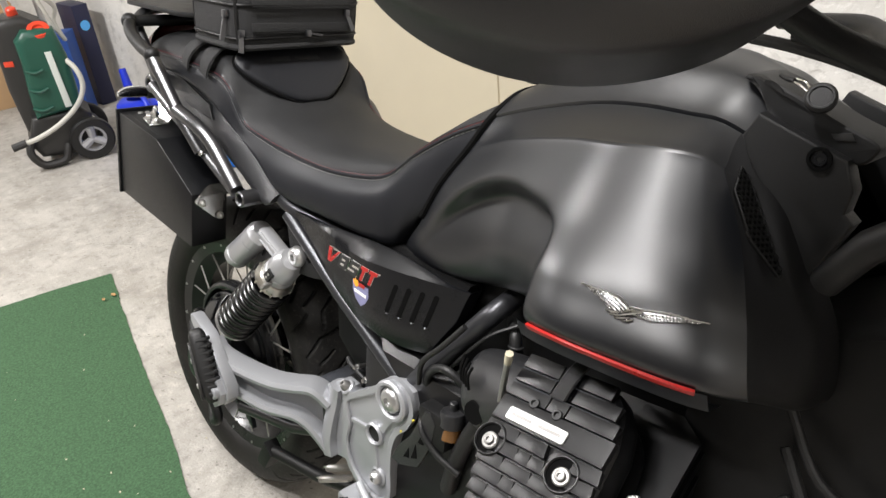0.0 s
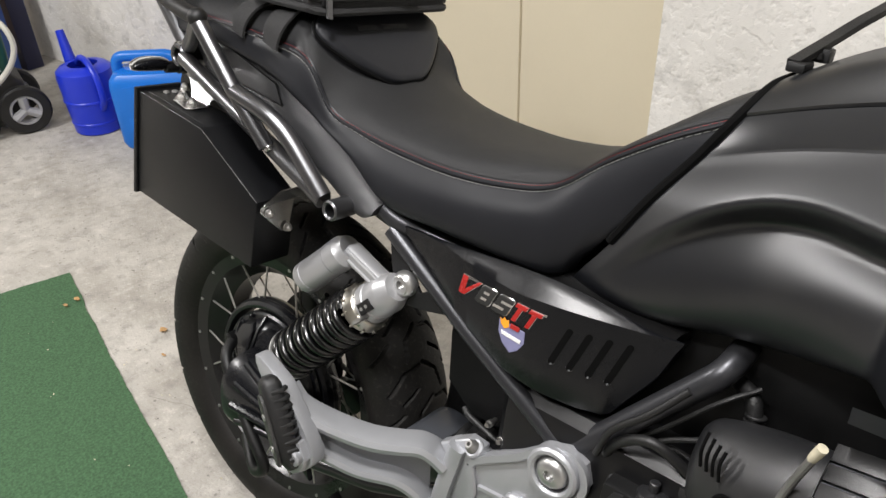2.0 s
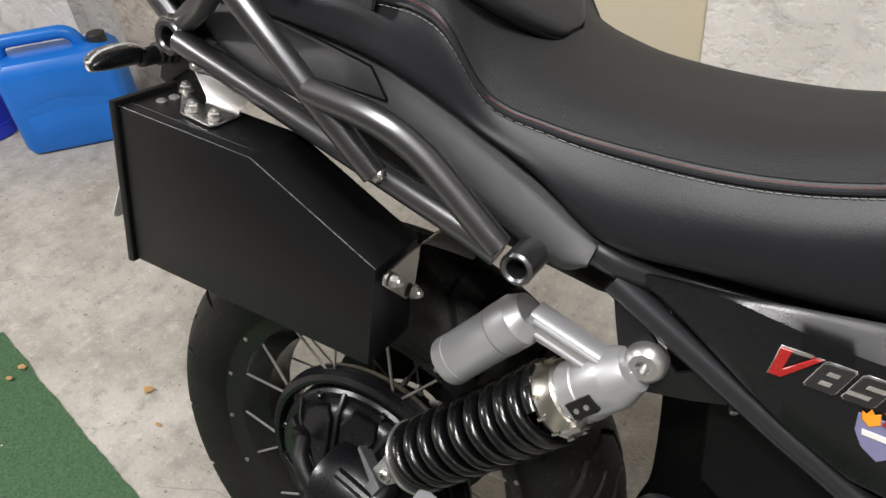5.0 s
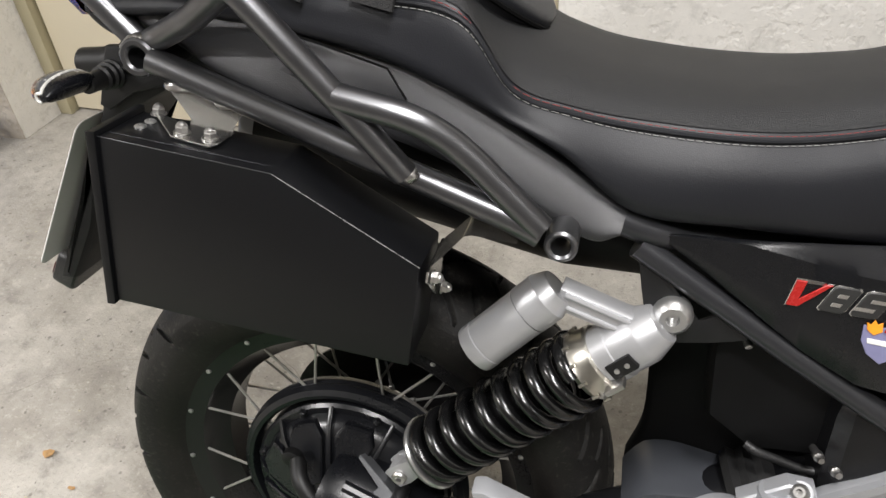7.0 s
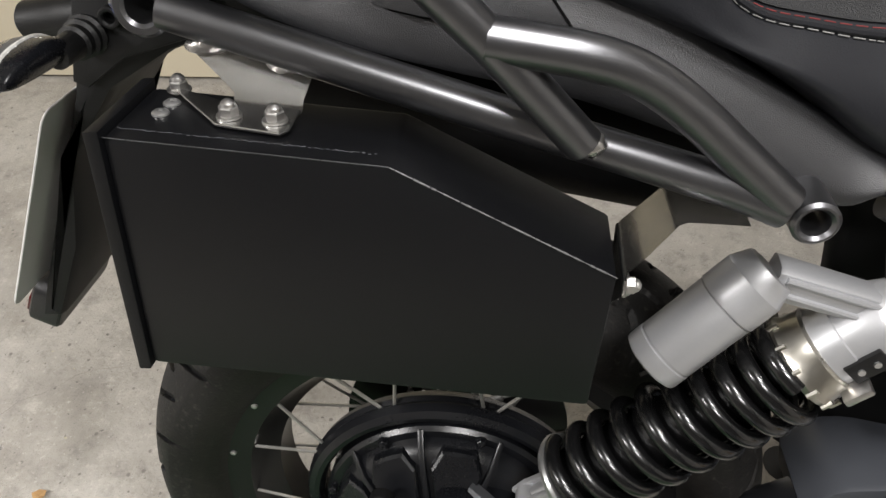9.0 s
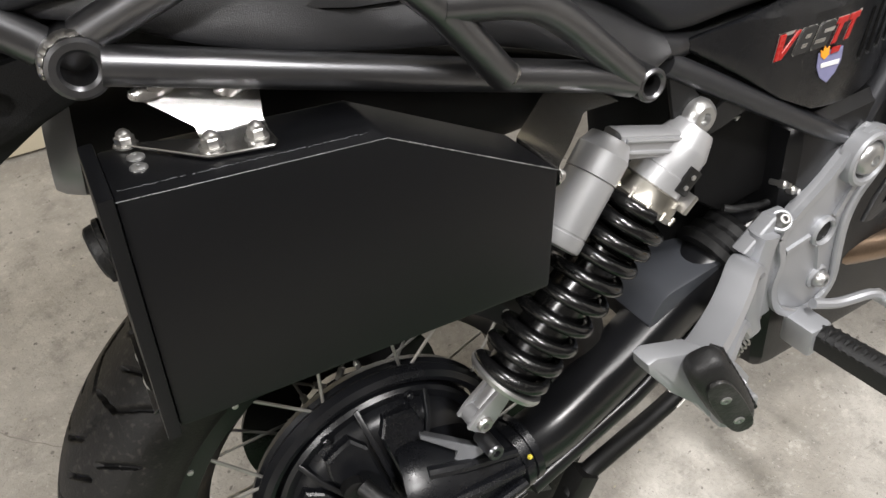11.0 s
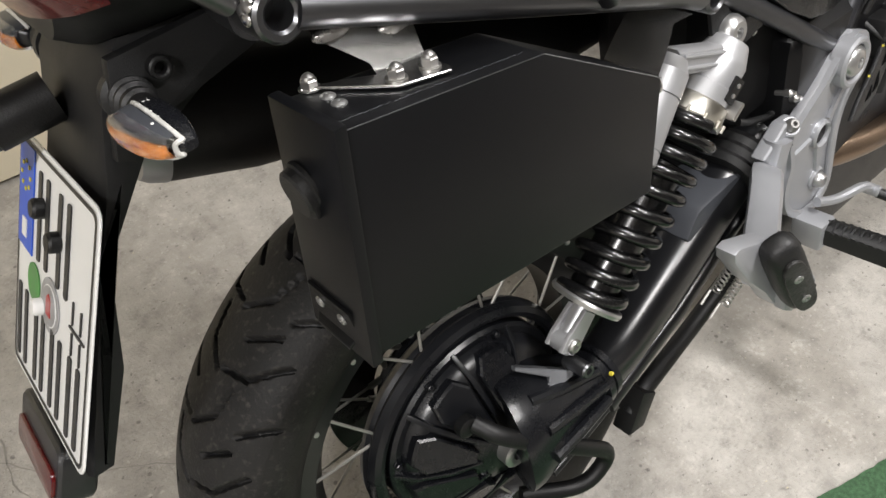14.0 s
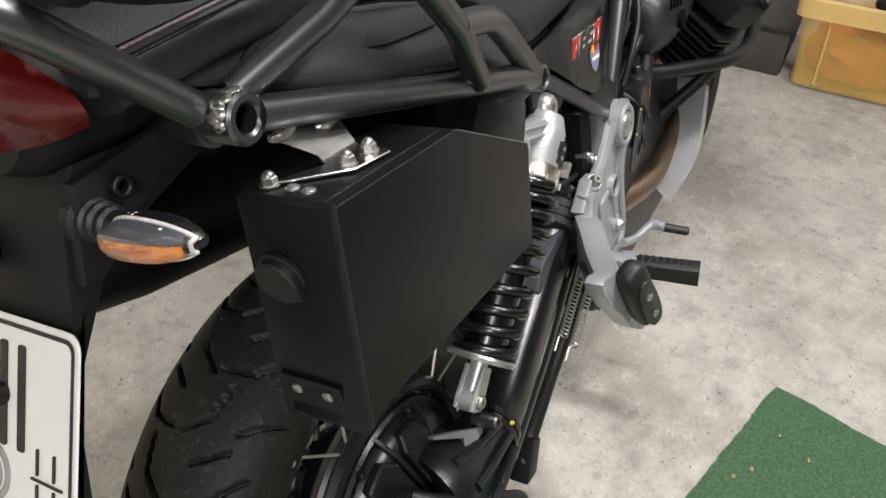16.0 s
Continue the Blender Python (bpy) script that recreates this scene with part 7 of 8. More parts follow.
for f in (0.38, 0.70):
    bm = bmesh.new()
    c = PE0.lerp(PE1, f) + PN * 0.0175
    lathe(bm, [(-0.002, 0.0052), (0.0015, 0.0052), (0.0025, 0.004), (0.0025, 0.0022), (0.0005, 0.002)], c, PN, 16)
    part("peg_screw", bm, M_ALU, peg)
bm = bmesh.new()
lathe(bm, [(0, 0.007), (0.03, 0.007)], (0.296, -0.258, 0.436), (0, 1, 0.15), 14)
part("peg_pin", bm, M_STEEL, peg)
# rider's peg and brake pedal
bm = bmesh.new()
sweep(bm, [(0.540, -0.165, 0.313), (0.556, -0.272, 0.306)], [0.015, 0.017], section=SQ, up=(0, 0, 1))
rpeg = part("rider_peg", bm, M_RUBBER, bike, "black ribbed rider foot peg")
for k in range(9):
    f = 0.12 + 0.1 * k
    c = V(0.540, -0.165, 0.313).lerp(V(0.556, -0.272, 0.306), f)
    bm = bmesh.new()
    sweep(bm, [c + V(-0.015, 0, 0.010), c + V(0, 0, 0.017), c + V(0.015, 0, 0.010)], 0.0034, 6)
    part("rubber_rib", bm, M_RUBBER, rpeg)
bm = bmesh.new()
block(bm, (0.520, -0.180, 0.290), (0.556, -0.135, 0.332), 0.006)
part("peg_mount", bm, M_SILVER, rpeg)
bm = bmesh.new()
sweep(bm, spline([(0.545, -0.155, 0.350), (0.580, -0.165, 0.340), (0.622, -0.178, 0.342), (0.640, -0.184, 0.330)], 5), 0.0068, 10)
rod(bm, (0.640, -0.172, 0.330), (0.640, -0.196, 0.330), 0.0085, 14, 0.002)
ped = part("brake_pedal", bm, M_SILVER, bike, "silver brake pedal with a black rubber tip")
bm = bmesh.new()
rod(bm, (0.640, -0.190, 0.328), (0.652, -0.232, 0.318), 0.0075, 14, 0.002)
part("pedal_rubber", bm, M_RUBBER, ped)

# -- engine --
bm = bmesh.new()
block(bm, (0.50, -0.125, 0.22), (1.02, 0.125, 0.60), 0.03, 3)
eng = part("engine_block", bm, M_ENGINE, bike, "black air-cooled engine with finned cylinder heads")
CC, CT, CN = V(0.955, -0.222, 0.692), V(0, -0.72, -0.69), V(0, -0.69, 0.72)


def head_at(s):
    return lambda a, b, d: V(CC.x + a, (CC.y - 0.006 - 0.10 * a + CT.y * b + CN.y * d) * s, CC.z + 0.010 + 0.17 * a + CT.z * b + CN.z * d)


for s in (1, -1):
    f = head_at(s)
    bm = bmesh.new()
    slab(bm, [(-0.099, -0.045), (-0.090, -0.078), (0.024, -0.070), (0.044, -0.048), (0.056, -0.016), (0.060, 0.030), (0.055, 0.085), (0.020, 0.112), (-0.060, 0.108), (-0.092, 0.072)], 0.06, lambda a, b, d: f(a, b, d - 0.034), 0.014, 3)
    head = part("cylinder_head", bm, M_ENGINE, eng, "black ribbed cylinder head cover" if s > 0 else "")
    ROWS = [(-0.073, -0.0565), (-0.0545, -0.0385), (-0.0365, -0.0205), (-0.0185, 0.0095), (0.0115, 0.0265), (0.0285, 0.0425), (0.0445, 0.0585), (0.0605, 0.0745), (0.0765, 0.0905), (0.0925, 0.1040)]
    for k, (b0, b1) in enumerate(ROWS):
        left = -0.0985 if k < 5 else -0.094 + 0.006 * (k - 5)
        right = np.interp((b0 + b1) / 2, (-0.07, -0.045, -0.016, 0.03, 0.085, 0.11), (0.020, 0.042, 0.054, 0.058, 0.053, 0.02))
        cuts = {0: (-0.045, -0.020), 1: (-0.045, -0.018), 2: (-0.040, -0.014), 3: ()}.get(k, (-0.052 + 0.010 * (k % 2), -0.012 - 0.012 * (k % 2), 0.024 if k > 5 else -0.005))
        edges = [left, *cuts, right]
        for a0, a1 in zip(edges, edges[1:]):
            if a1 - a0 > 0.009:
                bm = bmesh.new()
                lift = 0.0 if k != 3 else 0.0015
                slab(bm, [(a0 + 0.0008, b0), (a1 - 0.0008, b0), (a1 - 0.0008 + (0.004 if k > 3 else 0), b1), (a0 + 0.0008, b1)], 0.010, lambda a, bb, d: f(a, bb, d - 0.002 + lift), 0.0014, 2)
                part("cover_rib", bm, M_ENGINE, head)
    # thin grey strips draw the highlights on the upper rib edges
    for b in (-0.0375, -0.0555, -0.0195):
        bm = bmesh.new()
        sweep(bm, [f(-0.096, b + 0.0016, 0.0034), f(0.018 if b < -0.05 else 0.036, b + 0.0016, 0.0034)], 0.0006, 6)
        part("rib_edge_highlight", bm, M_GREY, head)
    bm = bmesh.new()
    rows = [[f(a0, b, d), f(a0 + 0.002, b, d + 0.002), f(a1 - 0.002, b, d + 0.002), f(a1, b, d)] for a0, a1, b, d in ((-0.036, -0.014, -0.098, -0.012), (-0.037, -0.015, -0.086, 0.004), (-0.039, -0.018, -0.070, 0.008), (-0.041, -0.020, -0.052, 0.008), (-0.043, -0.021, -0.036, 0.006))]
    grid_surface(bm, rows)
    bmesh.ops.solidify(bm, geom=bm.faces[:], thickness=0.003)
    part("cover_strap", bm, M_PLASTIC, head)
    for a, b in ((-0.080, 0.0335), (0.020, 0.032)):
        bm = bmesh.new()
        ring_tube(bm, f(a, b, -0.004), f(a, b, 0.0075), 0.0195, 0.0160, 30, 0.0022)
        part("bolt_collar", bm, M_ENGINE, head)
        bm = bmesh.new()
        lathe(bm, [(0, 0.0165), (0.0008, 0.0160), (0.0008, 0.001)], f(a, b, 0.0030), f(0, 0, 1) - f(0, 0, 0), 28)
        part("bolt_well", bm, M_VOID, head)
        bm = bmesh.new()
        lathe(bm, [(0, 0.0098), (0.003, 0.0098), (0.0042, 0.0085), (0.0042, 0.0060), (0.0075, 0.0056), (0.0080, 0.0048), (0.0080, 0.0026), (0.0055, 0.0022)], f(a + 0.001, b + 0.002, 0.0030), f(0, 0, 1) - f(0, 0, 0), 24)
        part("cover_bolt", bm, M_ZINC, head, "bright flanged bolt")
    for a, b in ((0.085, 0.02), (0.080, 0.062)):
        bm = bmesh.new()
        rod(bm, f(a, b, -0.09), f(a, b, -0.030), 0.0070, 14, 0.001)
        rod(bm, f(a, b, -0.050), f(a, b, -0.034), 0.0095, 6, 0.001)
        part("head_stud", bm, M_ZINC, head, "bright studs and nuts beside the head")
    for k in range(9):
        bm = bmesh.new()
        ww = 0.100 - 0.002 * (k % 2)
        slab(bm, [(-ww, -0.07), (-ww + 0.03, -0.09), (ww - 0.03, -0.09), (ww, -0.07), (ww, 0.085), (ww - 0.03, 0.108), (-ww + 0.03, 0.108), (-ww, 0.085)], 0.0032, lambda a, b, d: f(a, b, d - 0.078 - 0.0115 * k))
        ob = link_mesh("cylinder_fin", bm, M_ENGINE)
        ob.parent = eng
    bm = bmesh.new()
    rod(bm, f(0, 0.0, -0.06), f(0, 0.0, -0.22), 0.065, 28)
    ob = link_mesh("cylinder_barrel", bm, M_ENGINE)
    ob.parent = eng
f = head_at(1)
bm = bmesh.new()
slab(bm, rounded(-0.079, -0.0085, 0.003, 0.0060, 0.0028), 0.003, lambda a, b, d: f(a, b, d + 0.0055), 0.0008, 1)
name_plate = link_mesh("name_plate", bm, M_WHITE)
name_plate.parent = eng
tagged(name_plate, "white plate with plain grey bars")
for x0, x1 in ((-0.072, -0.043), (-0.034, -0.004)):
    bm = bmesh.new()
    slab(bm, [(x0, -0.0028), (x1, -0.0028), (x1, 0.0006), (x0, 0.0006)], 0.0008, lambda a, b, d: f(a, b, d + 0.0074))
    ob = link_mesh("grey_bar", bm, M_ZINC, 0)
    ob.parent = eng
for a, b in ((-0.055, -0.0215), (-0.022, -0.0200)):
    bm = bmesh.new()
    lathe(bm, [(0, 0.0062), (0.003, 0.0062), (0.004, 0.0054), (0.004, 0.0034), (0.001, 0.003)], f(a, b, 0.0025), f(0, 0, 1) - f(0, 0, 0), 14)
    ob = link_mesh("cover_screw", bm, M_DARK)
    ob.parent = eng

# intake cover with a round hole, hoses and cables
bm = bmesh.new()
rings = []
for x, cy, cz, ry, rz in ((0.742, -0.122, 0.632, 0.024, 0.034), (0.754, -0.125, 0.630, 0.040, 0.050), (0.790, -0.130, 0.634, 0.050, 0.058), (0.825, -0.138, 0.648, 0.050, 0.054), (0.855, -0.145, 0.664, 0.042, 0.045)):
    rings.append([V(x, cy + ry * math.cos(t), cz + rz * math.sin(t)) for t in np.linspace(0, 2 * math.pi, 29)[:-1]])
vs = grid_surface(bm, [list(r) for r in zip(*[spline(c, 4) for c in zip(*rings)])], True)
bm.faces.new(vs[0])
bm.faces.new(vs[-1])
intake = part("intake_cover", bm, M_PLASTIC, bike, "matt black rounded intake cover")
bm = bmesh.new()
lathe(bm, [(-0.004, 0.0155), (0.0012, 0.0150), (0.0012, 0.002)], (0.793, -0.1825, 0.629), (0.0, -1, 0.06), 24)
part("cover_opening", bm, M_VOID, intake)
for k in range(4):
    bm = bmesh.new()
    sweep(bm, spline([(0.757 + 0.007 * k, -0.166 - 0.003 * k, 0.690 - 0.002 * k), (0.756 + 0.007 * k, -0.172 - 0.003 * k, 0.672), (0.759 + 0.007 * k, -0.172 - 0.003 * k, 0.655)], 4), 0.0018, 6)
    part("cover_slot", bm, M_VOID, intake)
hoses = [([(0.779, -0.094, 0.650), (0.777, -0.092, 0.680), (0.766, -0.084, 0.699), (0.735, -0.052, 0.692)], 0.0085), ([(0.745, -0.12, 0.60), (0.700, -0.14, 0.630), (0.660, -0.13, 0.60), (0.640, -0.11, 0.55)], 0.006),
         ([(0.72, -0.13, 0.70), (0.69, -0.14, 0.66), (0.655, -0.14, 0.62), (0.640, -0.13, 0.575)], 0.0042), ([(0.775, -0.130, 0.60), (0.747, -0.132, 0.545), (0.727, -0.132, 0.490), (0.714, -0.130, 0.435)], 0.0125),
         ([(0.66, -0.11, 0.56), (0.67, -0.15, 0.53), (0.70, -0.15, 0.50), (0.74, -0.14, 0.48)], 0.005), ([(0.435, -0.095, 0.508), (0.447, -0.100, 0.504), (0.463, -0.100, 0.499), (0.491, -0.100, 0.491), (0.521, -0.100, 0.492), (0.544, -0.100, 0.502)], 0.0045)]
for pts, r in hoses:
    part("hose", tube(pts, r, 12, 6), M_RUBBER, bike)
# added dark block that shuts out the bright wall behind the engine
bm = bmesh.new()
block(bm, (0.62, -0.060, 0.55), (1.06, 0.060, 0.80), 0.02)
part("under_tank_fill", bm, M_DARK, bike)
for k in range(5):
    bm = bmesh.new()
    ring_tube(bm, V(0.7785, -0.094, 0.654 + 0.007 * k), V(0.7782, -0.0935, 0.657 + 0.007 * k), 0.0108, 0.006, 16, 0.0008)
    part("hose_rib", bm, M_RUBBER, bike)
for pts, r in (([(0.625, -0.085, 0.530), (0.640, -0.090, 0.562), (0.699, -0.114, 0.634), (0.745, -0.112, 0.690), (0.775, -0.09, 0.712)], 0.0026), ([(0.632, -0.090, 0.520), (0.655, -0.098, 0.560), (0.700, -0.108, 0.615), (0.74, -0.11, 0.640)], 0.0034),
               ([(0.640, -0.095, 0.505), (0.668, -0.110, 0.535), (0.676, -0.112, 0.575), (0.705, -0.10, 0.605), (0.74, -0.095, 0.60)], 0.0030), ([(0.69, -0.09, 0.52), (0.71, -0.12, 0.545), (0.725, -0.12, 0.575), (0.75, -0.11, 0.585)], 0.0036)):
    part("cable", tube(pts, r, 8, 6), M_RUBBER, bike)
for p, d, r, mat in (((0.644, -0.094, 0.519), (0.3, -0.8, 0.5), 0.0062, M_ALU), ((0.676, -0.112, 0.572), (0.5, -0.7, 0.5), 0.0055, M_ALU), ((0.655, -0.102, 0.548), (0.4, -0.2, 0.9), 0.0045, M_STEEL), ((0.512, -0.116, 0.512), (0.1, -1, 0.2), 0.0055, M_STEEL), ((0.493, -0.118, 0.528), (0.1, -1, 0.2), 0.0048, M_STEEL), ((0.715, -0.122, 0.560), (0.2, -0.9, 0.3), 0.0050, M_BRASS)):
    bm = bmesh.new()
    lathe(bm, [(-0.012, r * 0.7), (0.0, r * 0.7), (0.0, r), (0.007, r), (0.009, r * 0.7), (0.013, r * 0.6), (0.013, 0.001)], p, d, 14)
    part("pipe_fitting", bm, mat, bike)
for lo, hi in (((0.700, -0.128, 0.520), (0.722, -0.108, 0.548)), ((0.648, -0.112, 0.580), (0.664, -0.098, 0.602)), ((0.735, -0.125, 0.560), (0.760, -0.100, 0.585))):
    bm = bmesh.new()
    block(bm, lo, hi, 0.003)
    part("connector", bm, M_PLASTIC, bike)
bm = bmesh.new()
block(bm, (0.662, -0.150, 0.505), (0.718, -0.105, 0.56), 0.006)
part("switch_box", bm, M_DARK, bike)
bm = bmesh.new()
lathe(bm, [(-0.006, 0.010), (-0.004, 0.0165), (0, 0.018), (0.016, 0.018), (0.018, 0.0165), (0.018, 0.010)], (0.713, -0.132, 0.562), (0.05, -0.1, -1), 22)
rod(bm, (0.712, -0.131, 0.580), (0.712, -0.131, 0.564), 0.006, 12, 0.001)
res = part("brake_reservoir", bm, M_PLASTIC, bike, "small brake fluid pot with a black cap")
bm = bmesh.new()
lathe(bm, [(0.018, 0.010), (0.018, 0.0155), (0.036, 0.0150), (0.039, 0.012), (0.039, 0.002)], (0.713, -0.132, 0.562), (0.05, -0.1, -1), 22)
part("fluid_pot", bm, M_FLUID, res, "amber translucent pot")
bm = bmesh.new()
slab(bm, [(0.613, 0.440), (0.624, 0.466), (0.650, 0.500), (0.677, 0.556), (0.688, 0.558), (0.699, 0.543), (0.694, 0.510), (0.685, 0.486), (0.670, 0.455), (0.648, 0.444), (0.628, 0.436)], 0.007, side(-0.148), 0.003)
hg = part("heel_guard", bm, M_PLASTIC, bike, "black plastic heel guard with cut-outs")
for tri_ in ([(0.640, 0.458), (0.652, 0.462), (0.650, 0.478)], [(0.656, 0.464), (0.668, 0.470), (0.664, 0.492)], [(0.668, 0.498), (0.680, 0.500), (0.678, 0.524)]):
    bm = bmesh.new()
    slab(bm, tri_, 0.002, side(-0.1515), 0.0)
    part("cut_out", bm, M_VOID, hg, smooth=0)
for p in ((0.657, -0.152, 0.530), (0.633, -0.152, 0.498)):
    bm = bmesh.new()
    lathe(bm, [(0, 0.0019), (0.002, 0.0014)], p, (0, -1, 0), 8)
    part("paint_dot", bm, M_YELLOW, bike)

# plug lead with a cream boot
part("plug_lead", tube([(0.829, -0.180, 0.650), (0.836, -0.186, 0.688), (0.847, -0.196, 0.732)], 0.0040, 10, 5), M_ZINC, bike, "grey braided plug lead")
bm = bmesh.new()
sweep(bm, [(0.846, -0.195, 0.729), (0.848, -0.197, 0.736), (0.851, -0.200, 0.746)], [0.0042, 0.0048, 0.0048], 12)
part("plug_boot", bm, M_CRUMB, bike, "cream plug boot")
# exhaust, its shield and the crash bars
part("header_pipe", tube([(1.06, -0.10, 0.52), (1.07, -0.12, 0.44), (1.00, -0.125, 0.38), (0.86, -0.130, 0.345), (0.74, -0.128, 0.348), (0.61, -0.095, 0.358)], 0.023, 18, 6), M_EXH, bike, "heat-tinted exhaust header pipe")
bm = bmesh.new()
inner_s = spline([(1.000, -0.130, 0.450), (0.960, -0.130, 0.375), (0.880, -0.130, 0.335), (0.800, -0.132, 0.312)], 5)
outer_s = spline([(0.930, -0.192, 0.462), (0.890, -0.192, 0.380), (0.820, -0.190, 0.352), (0.715, -0.178, 0.335)], 5)
rows = [[p + V(0.0, 0.01, -0.01), p, p.lerp(q, 0.5) + V(-0.008, 0, 0.008), q, q + V(0.012, -0.004, -0.010)] for p, q in zip(inner_s, outer_s)]
grid_surface(bm, rows)
bmesh.ops.solidify(bm, geom=bm.faces[:], thickness=0.0025)
part("exhaust_shield", bm, M_SHIELD, bike, "silver exhaust heat shield")
part("crash_bar", tube([(0.735, -0.080, 0.560), (0.790, -0.150, 0.538), (0.896, -0.235, 0.521), (1.015, -0.245, 0.498), (1.105, -0.245, 0.530), (1.130, -0.225, 0.61), (1.13, -0.11, 0.64)], 0.0125, 16, corner=0.035), M_DARK, bike, "black engine crash bar")
part("crash_bar", tube([(0.80, -0.060, 0.36), (0.865, -0.105, 0.405), (0.960, -0.205, 0.488)], 0.0115, 16), M_DARK, bike, "black engine crash bar")
part("crash_bar", tube([(1.130, -0.150, 0.925), (1.160, -0.175, 0.972), (1.215, -0.18, 1.02)], 0.0135, 16), M_DARK, bike, "black upper crash bar")

bm = bmesh.new()
slab(bm, [(1.02, 0.80), (1.12, 0.86), (1.22, 0.90), (1.30, 0.84), (1.30, 0.62), (1.24, 0.45), (1.10, 0.40), (1.02, 0.50)], 0.24, side(0.0), 0.02, 2)
part("front_cowl", bm, M_DARK, bike)
for k in range(5):
    bm = bmesh.new()
    sweep(bm, spline([(1.12 + 0.01 * k, -0.13, 0.80 - 0.05 * k), (1.17 + 0.008 * k, -0.145, 0.74 - 0.05 * k), (1.23, -0.135, 0.72 - 0.06 * k)], 5), 0.005 + 0.001 * (k % 3), 10)
    part("hose", bm, M_RUBBER, bike)

# -- front end, turned by the steering lock --
front, FC, FW = wheel("front_wheel", (1.53, 0.0, 0.335), 0.338, 0.055, 0.240, 220)
for k in range(32):
    a = 2 * math.pi * k / 32
    skew = 0.4 * (1 if (k // 2) % 2 else -1)
    yy = 0.035 * (1 if k % 2 else -1)
    bm = bmesh.new()
    rod(bm, FC + V(math.cos(a + skew) * 0.05, yy, math.sin(a + skew) * 0.05), FC + V(math.cos(a) * 0.232, yy * 0.8, math.sin(a) * 0.232), 0.0019, 6)
    part("spoke", bm, M_STEEL, front)
bm = bmesh.new()
lathe(bm, [(-0.055, 0.02), (-0.05, 0.052), (0.05, 0.052), (0.055, 0.02)], FC, (0, 1, 0), 24)
part("hub", bm, M_CAST, front)
for s in (1, -1):
    bm = bmesh.new()
    sweep(bm, [(1.53, -0.095 * s, 0.335), (1.36, -0.095 * s, 0.74), (1.28, -0.095 * s, 0.93)], [0.027, 0.027, 0.021], 20)
    part("fork_leg", bm, M_DARK, bike)
bm = bmesh.new()
slab(bm, [(1.17, 1.02), (1.30, 1.06), (1.38, 0.98), (1.36, 0.84), (1.24, 0.80), (1.17, 0.88)], 0.20, side(0.0), 0.03, 3)
part("headlight_housing", bm, M_PLASTIC, bike)
bar = tube([(1.30, -0.36, 1.13), (1.24, -0.24, 1.12), (1.17, -0.10, 1.09), (1.11, 0.02, 1.080), (1.02, 0.16, 1.110), (0.88, 0.26, 1.095)], 0.011, 14, corner=0.04)
part("handlebar", bar, M_DARK, bike, "black handlebar")
bm = bmesh.new()
GC, GX, GY, GZ = V(0.988, -0.354, 1.203), V(0.7535, 0.6514, 0.0894), V(-0.3858, 0.328, 0.8623), V(0.5323, -0.6842, 0.4985)
prof = [(0.90, -0.004), (0.985, -0.006), (1.0, 0.0), (1.012, 0.012), (1.06, 0.046), (1.088, 0.074), (1.092, 0.0815), (1.078, 0.0875), (0.98, 0.104), (0.82, 0.120), (0.60, 0.132), (0.30, 0.139)]
rings = [[GC + GX * (0.160 * r_ * math.cos(t)) + GY * (0.132 * r_ * math.sin(t)) + GZ * h_ for t in np.linspace(0, 2 * math.pi, 97)[:-1]] for r_, h_ in prof]
vs = grid_surface(bm, rings, True)
bm.faces.new(vs[0])
bm.faces.new(vs[-1])
part("mirror", bm, M_PLASTIC, bike, "satin black rounded mirror shell", 45)
part("mirror_stay", tube([(1.095, -0.31, 1.150), (1.126, -0.30, 1.131), (1.168, -0.30, 1.117), (1.23, -0.29, 1.10)], 0.0095, 14, 5), M_DARK, bike)
part("brake_line", tube([(1.04, -0.20, 1.112), (1.087, -0.205, 1.109), (1.142, -0.20, 1.098), (1.20, -0.19, 1.075)], 0.0045, 10, 5), M_RUBBER, bike)
part("brake_line", tube([(1.085, -0.22, 1.120), (1.12, -0.22, 1.118), (1.16, -0.21, 1.108), (1.22, -0.20, 1.09)], 0.0055, 10, 5), M_RUBBER, bike)
# lever pieces of the far grip, swung back over the tank
bm = bmesh.new()
sweep(bm, spline([(0.700, -0.022, 1.012), (0.712, 0.03, 1.030), (0.735, 0.10, 1.060), (0.765, 0.17, 1.085), (0.86, 0.25, 1.10)], 5), 0.0065, section=[(-1, -0.5), (1, -0.5), (1, 0.5), (-1, 0.5)], up=(0, 0, 1))
block(bm, (0.695, -0.028, 1.004), (0.713, 0.006, 1.014), 0.003)
block(bm, (0.702, 0.014, 1.012), (0.722, 0.036, 1.026), 0.003)
lathe(bm, [(0, 0.008), (0.005, 0.007), (0.008, 0.003)], (0.710, 0.015, 1.016), (0, 0, 1), 14)
part("clutch_lever", bm, M_DARK, bike, "black clutch lever of the turned handlebar")

# ---- tool box bolted to the rack ----
ROOT = pose(0, 0, 0, -12, 0, 0)
tb = thing("tool_box", "black coated sheet-metal tool box hung from the rack by steel brackets", "tool box", m=ROOT)
B_OUT = [(-0.139, 0.820), (0.014, 0.801), (0.136, 0.730), (0.124, 0.629), (-0.158, 0.657)]
B_Y0, B_Y1 = -0.206, -0.138


def box_shell(outline, y0, y1, bevel):
    bm = bmesh.new()
    slab(bm, outline, abs(y1 - y0), side((y0 + y1) / 2), 0)
    bmesh.ops.recalc_face_normals(bm, faces=bm.faces)
    bmesh.ops.bevel(bm, geom=bm.edges[:], offset=bevel, segments=2, affect="EDGES", profile=0.6)
    return bm


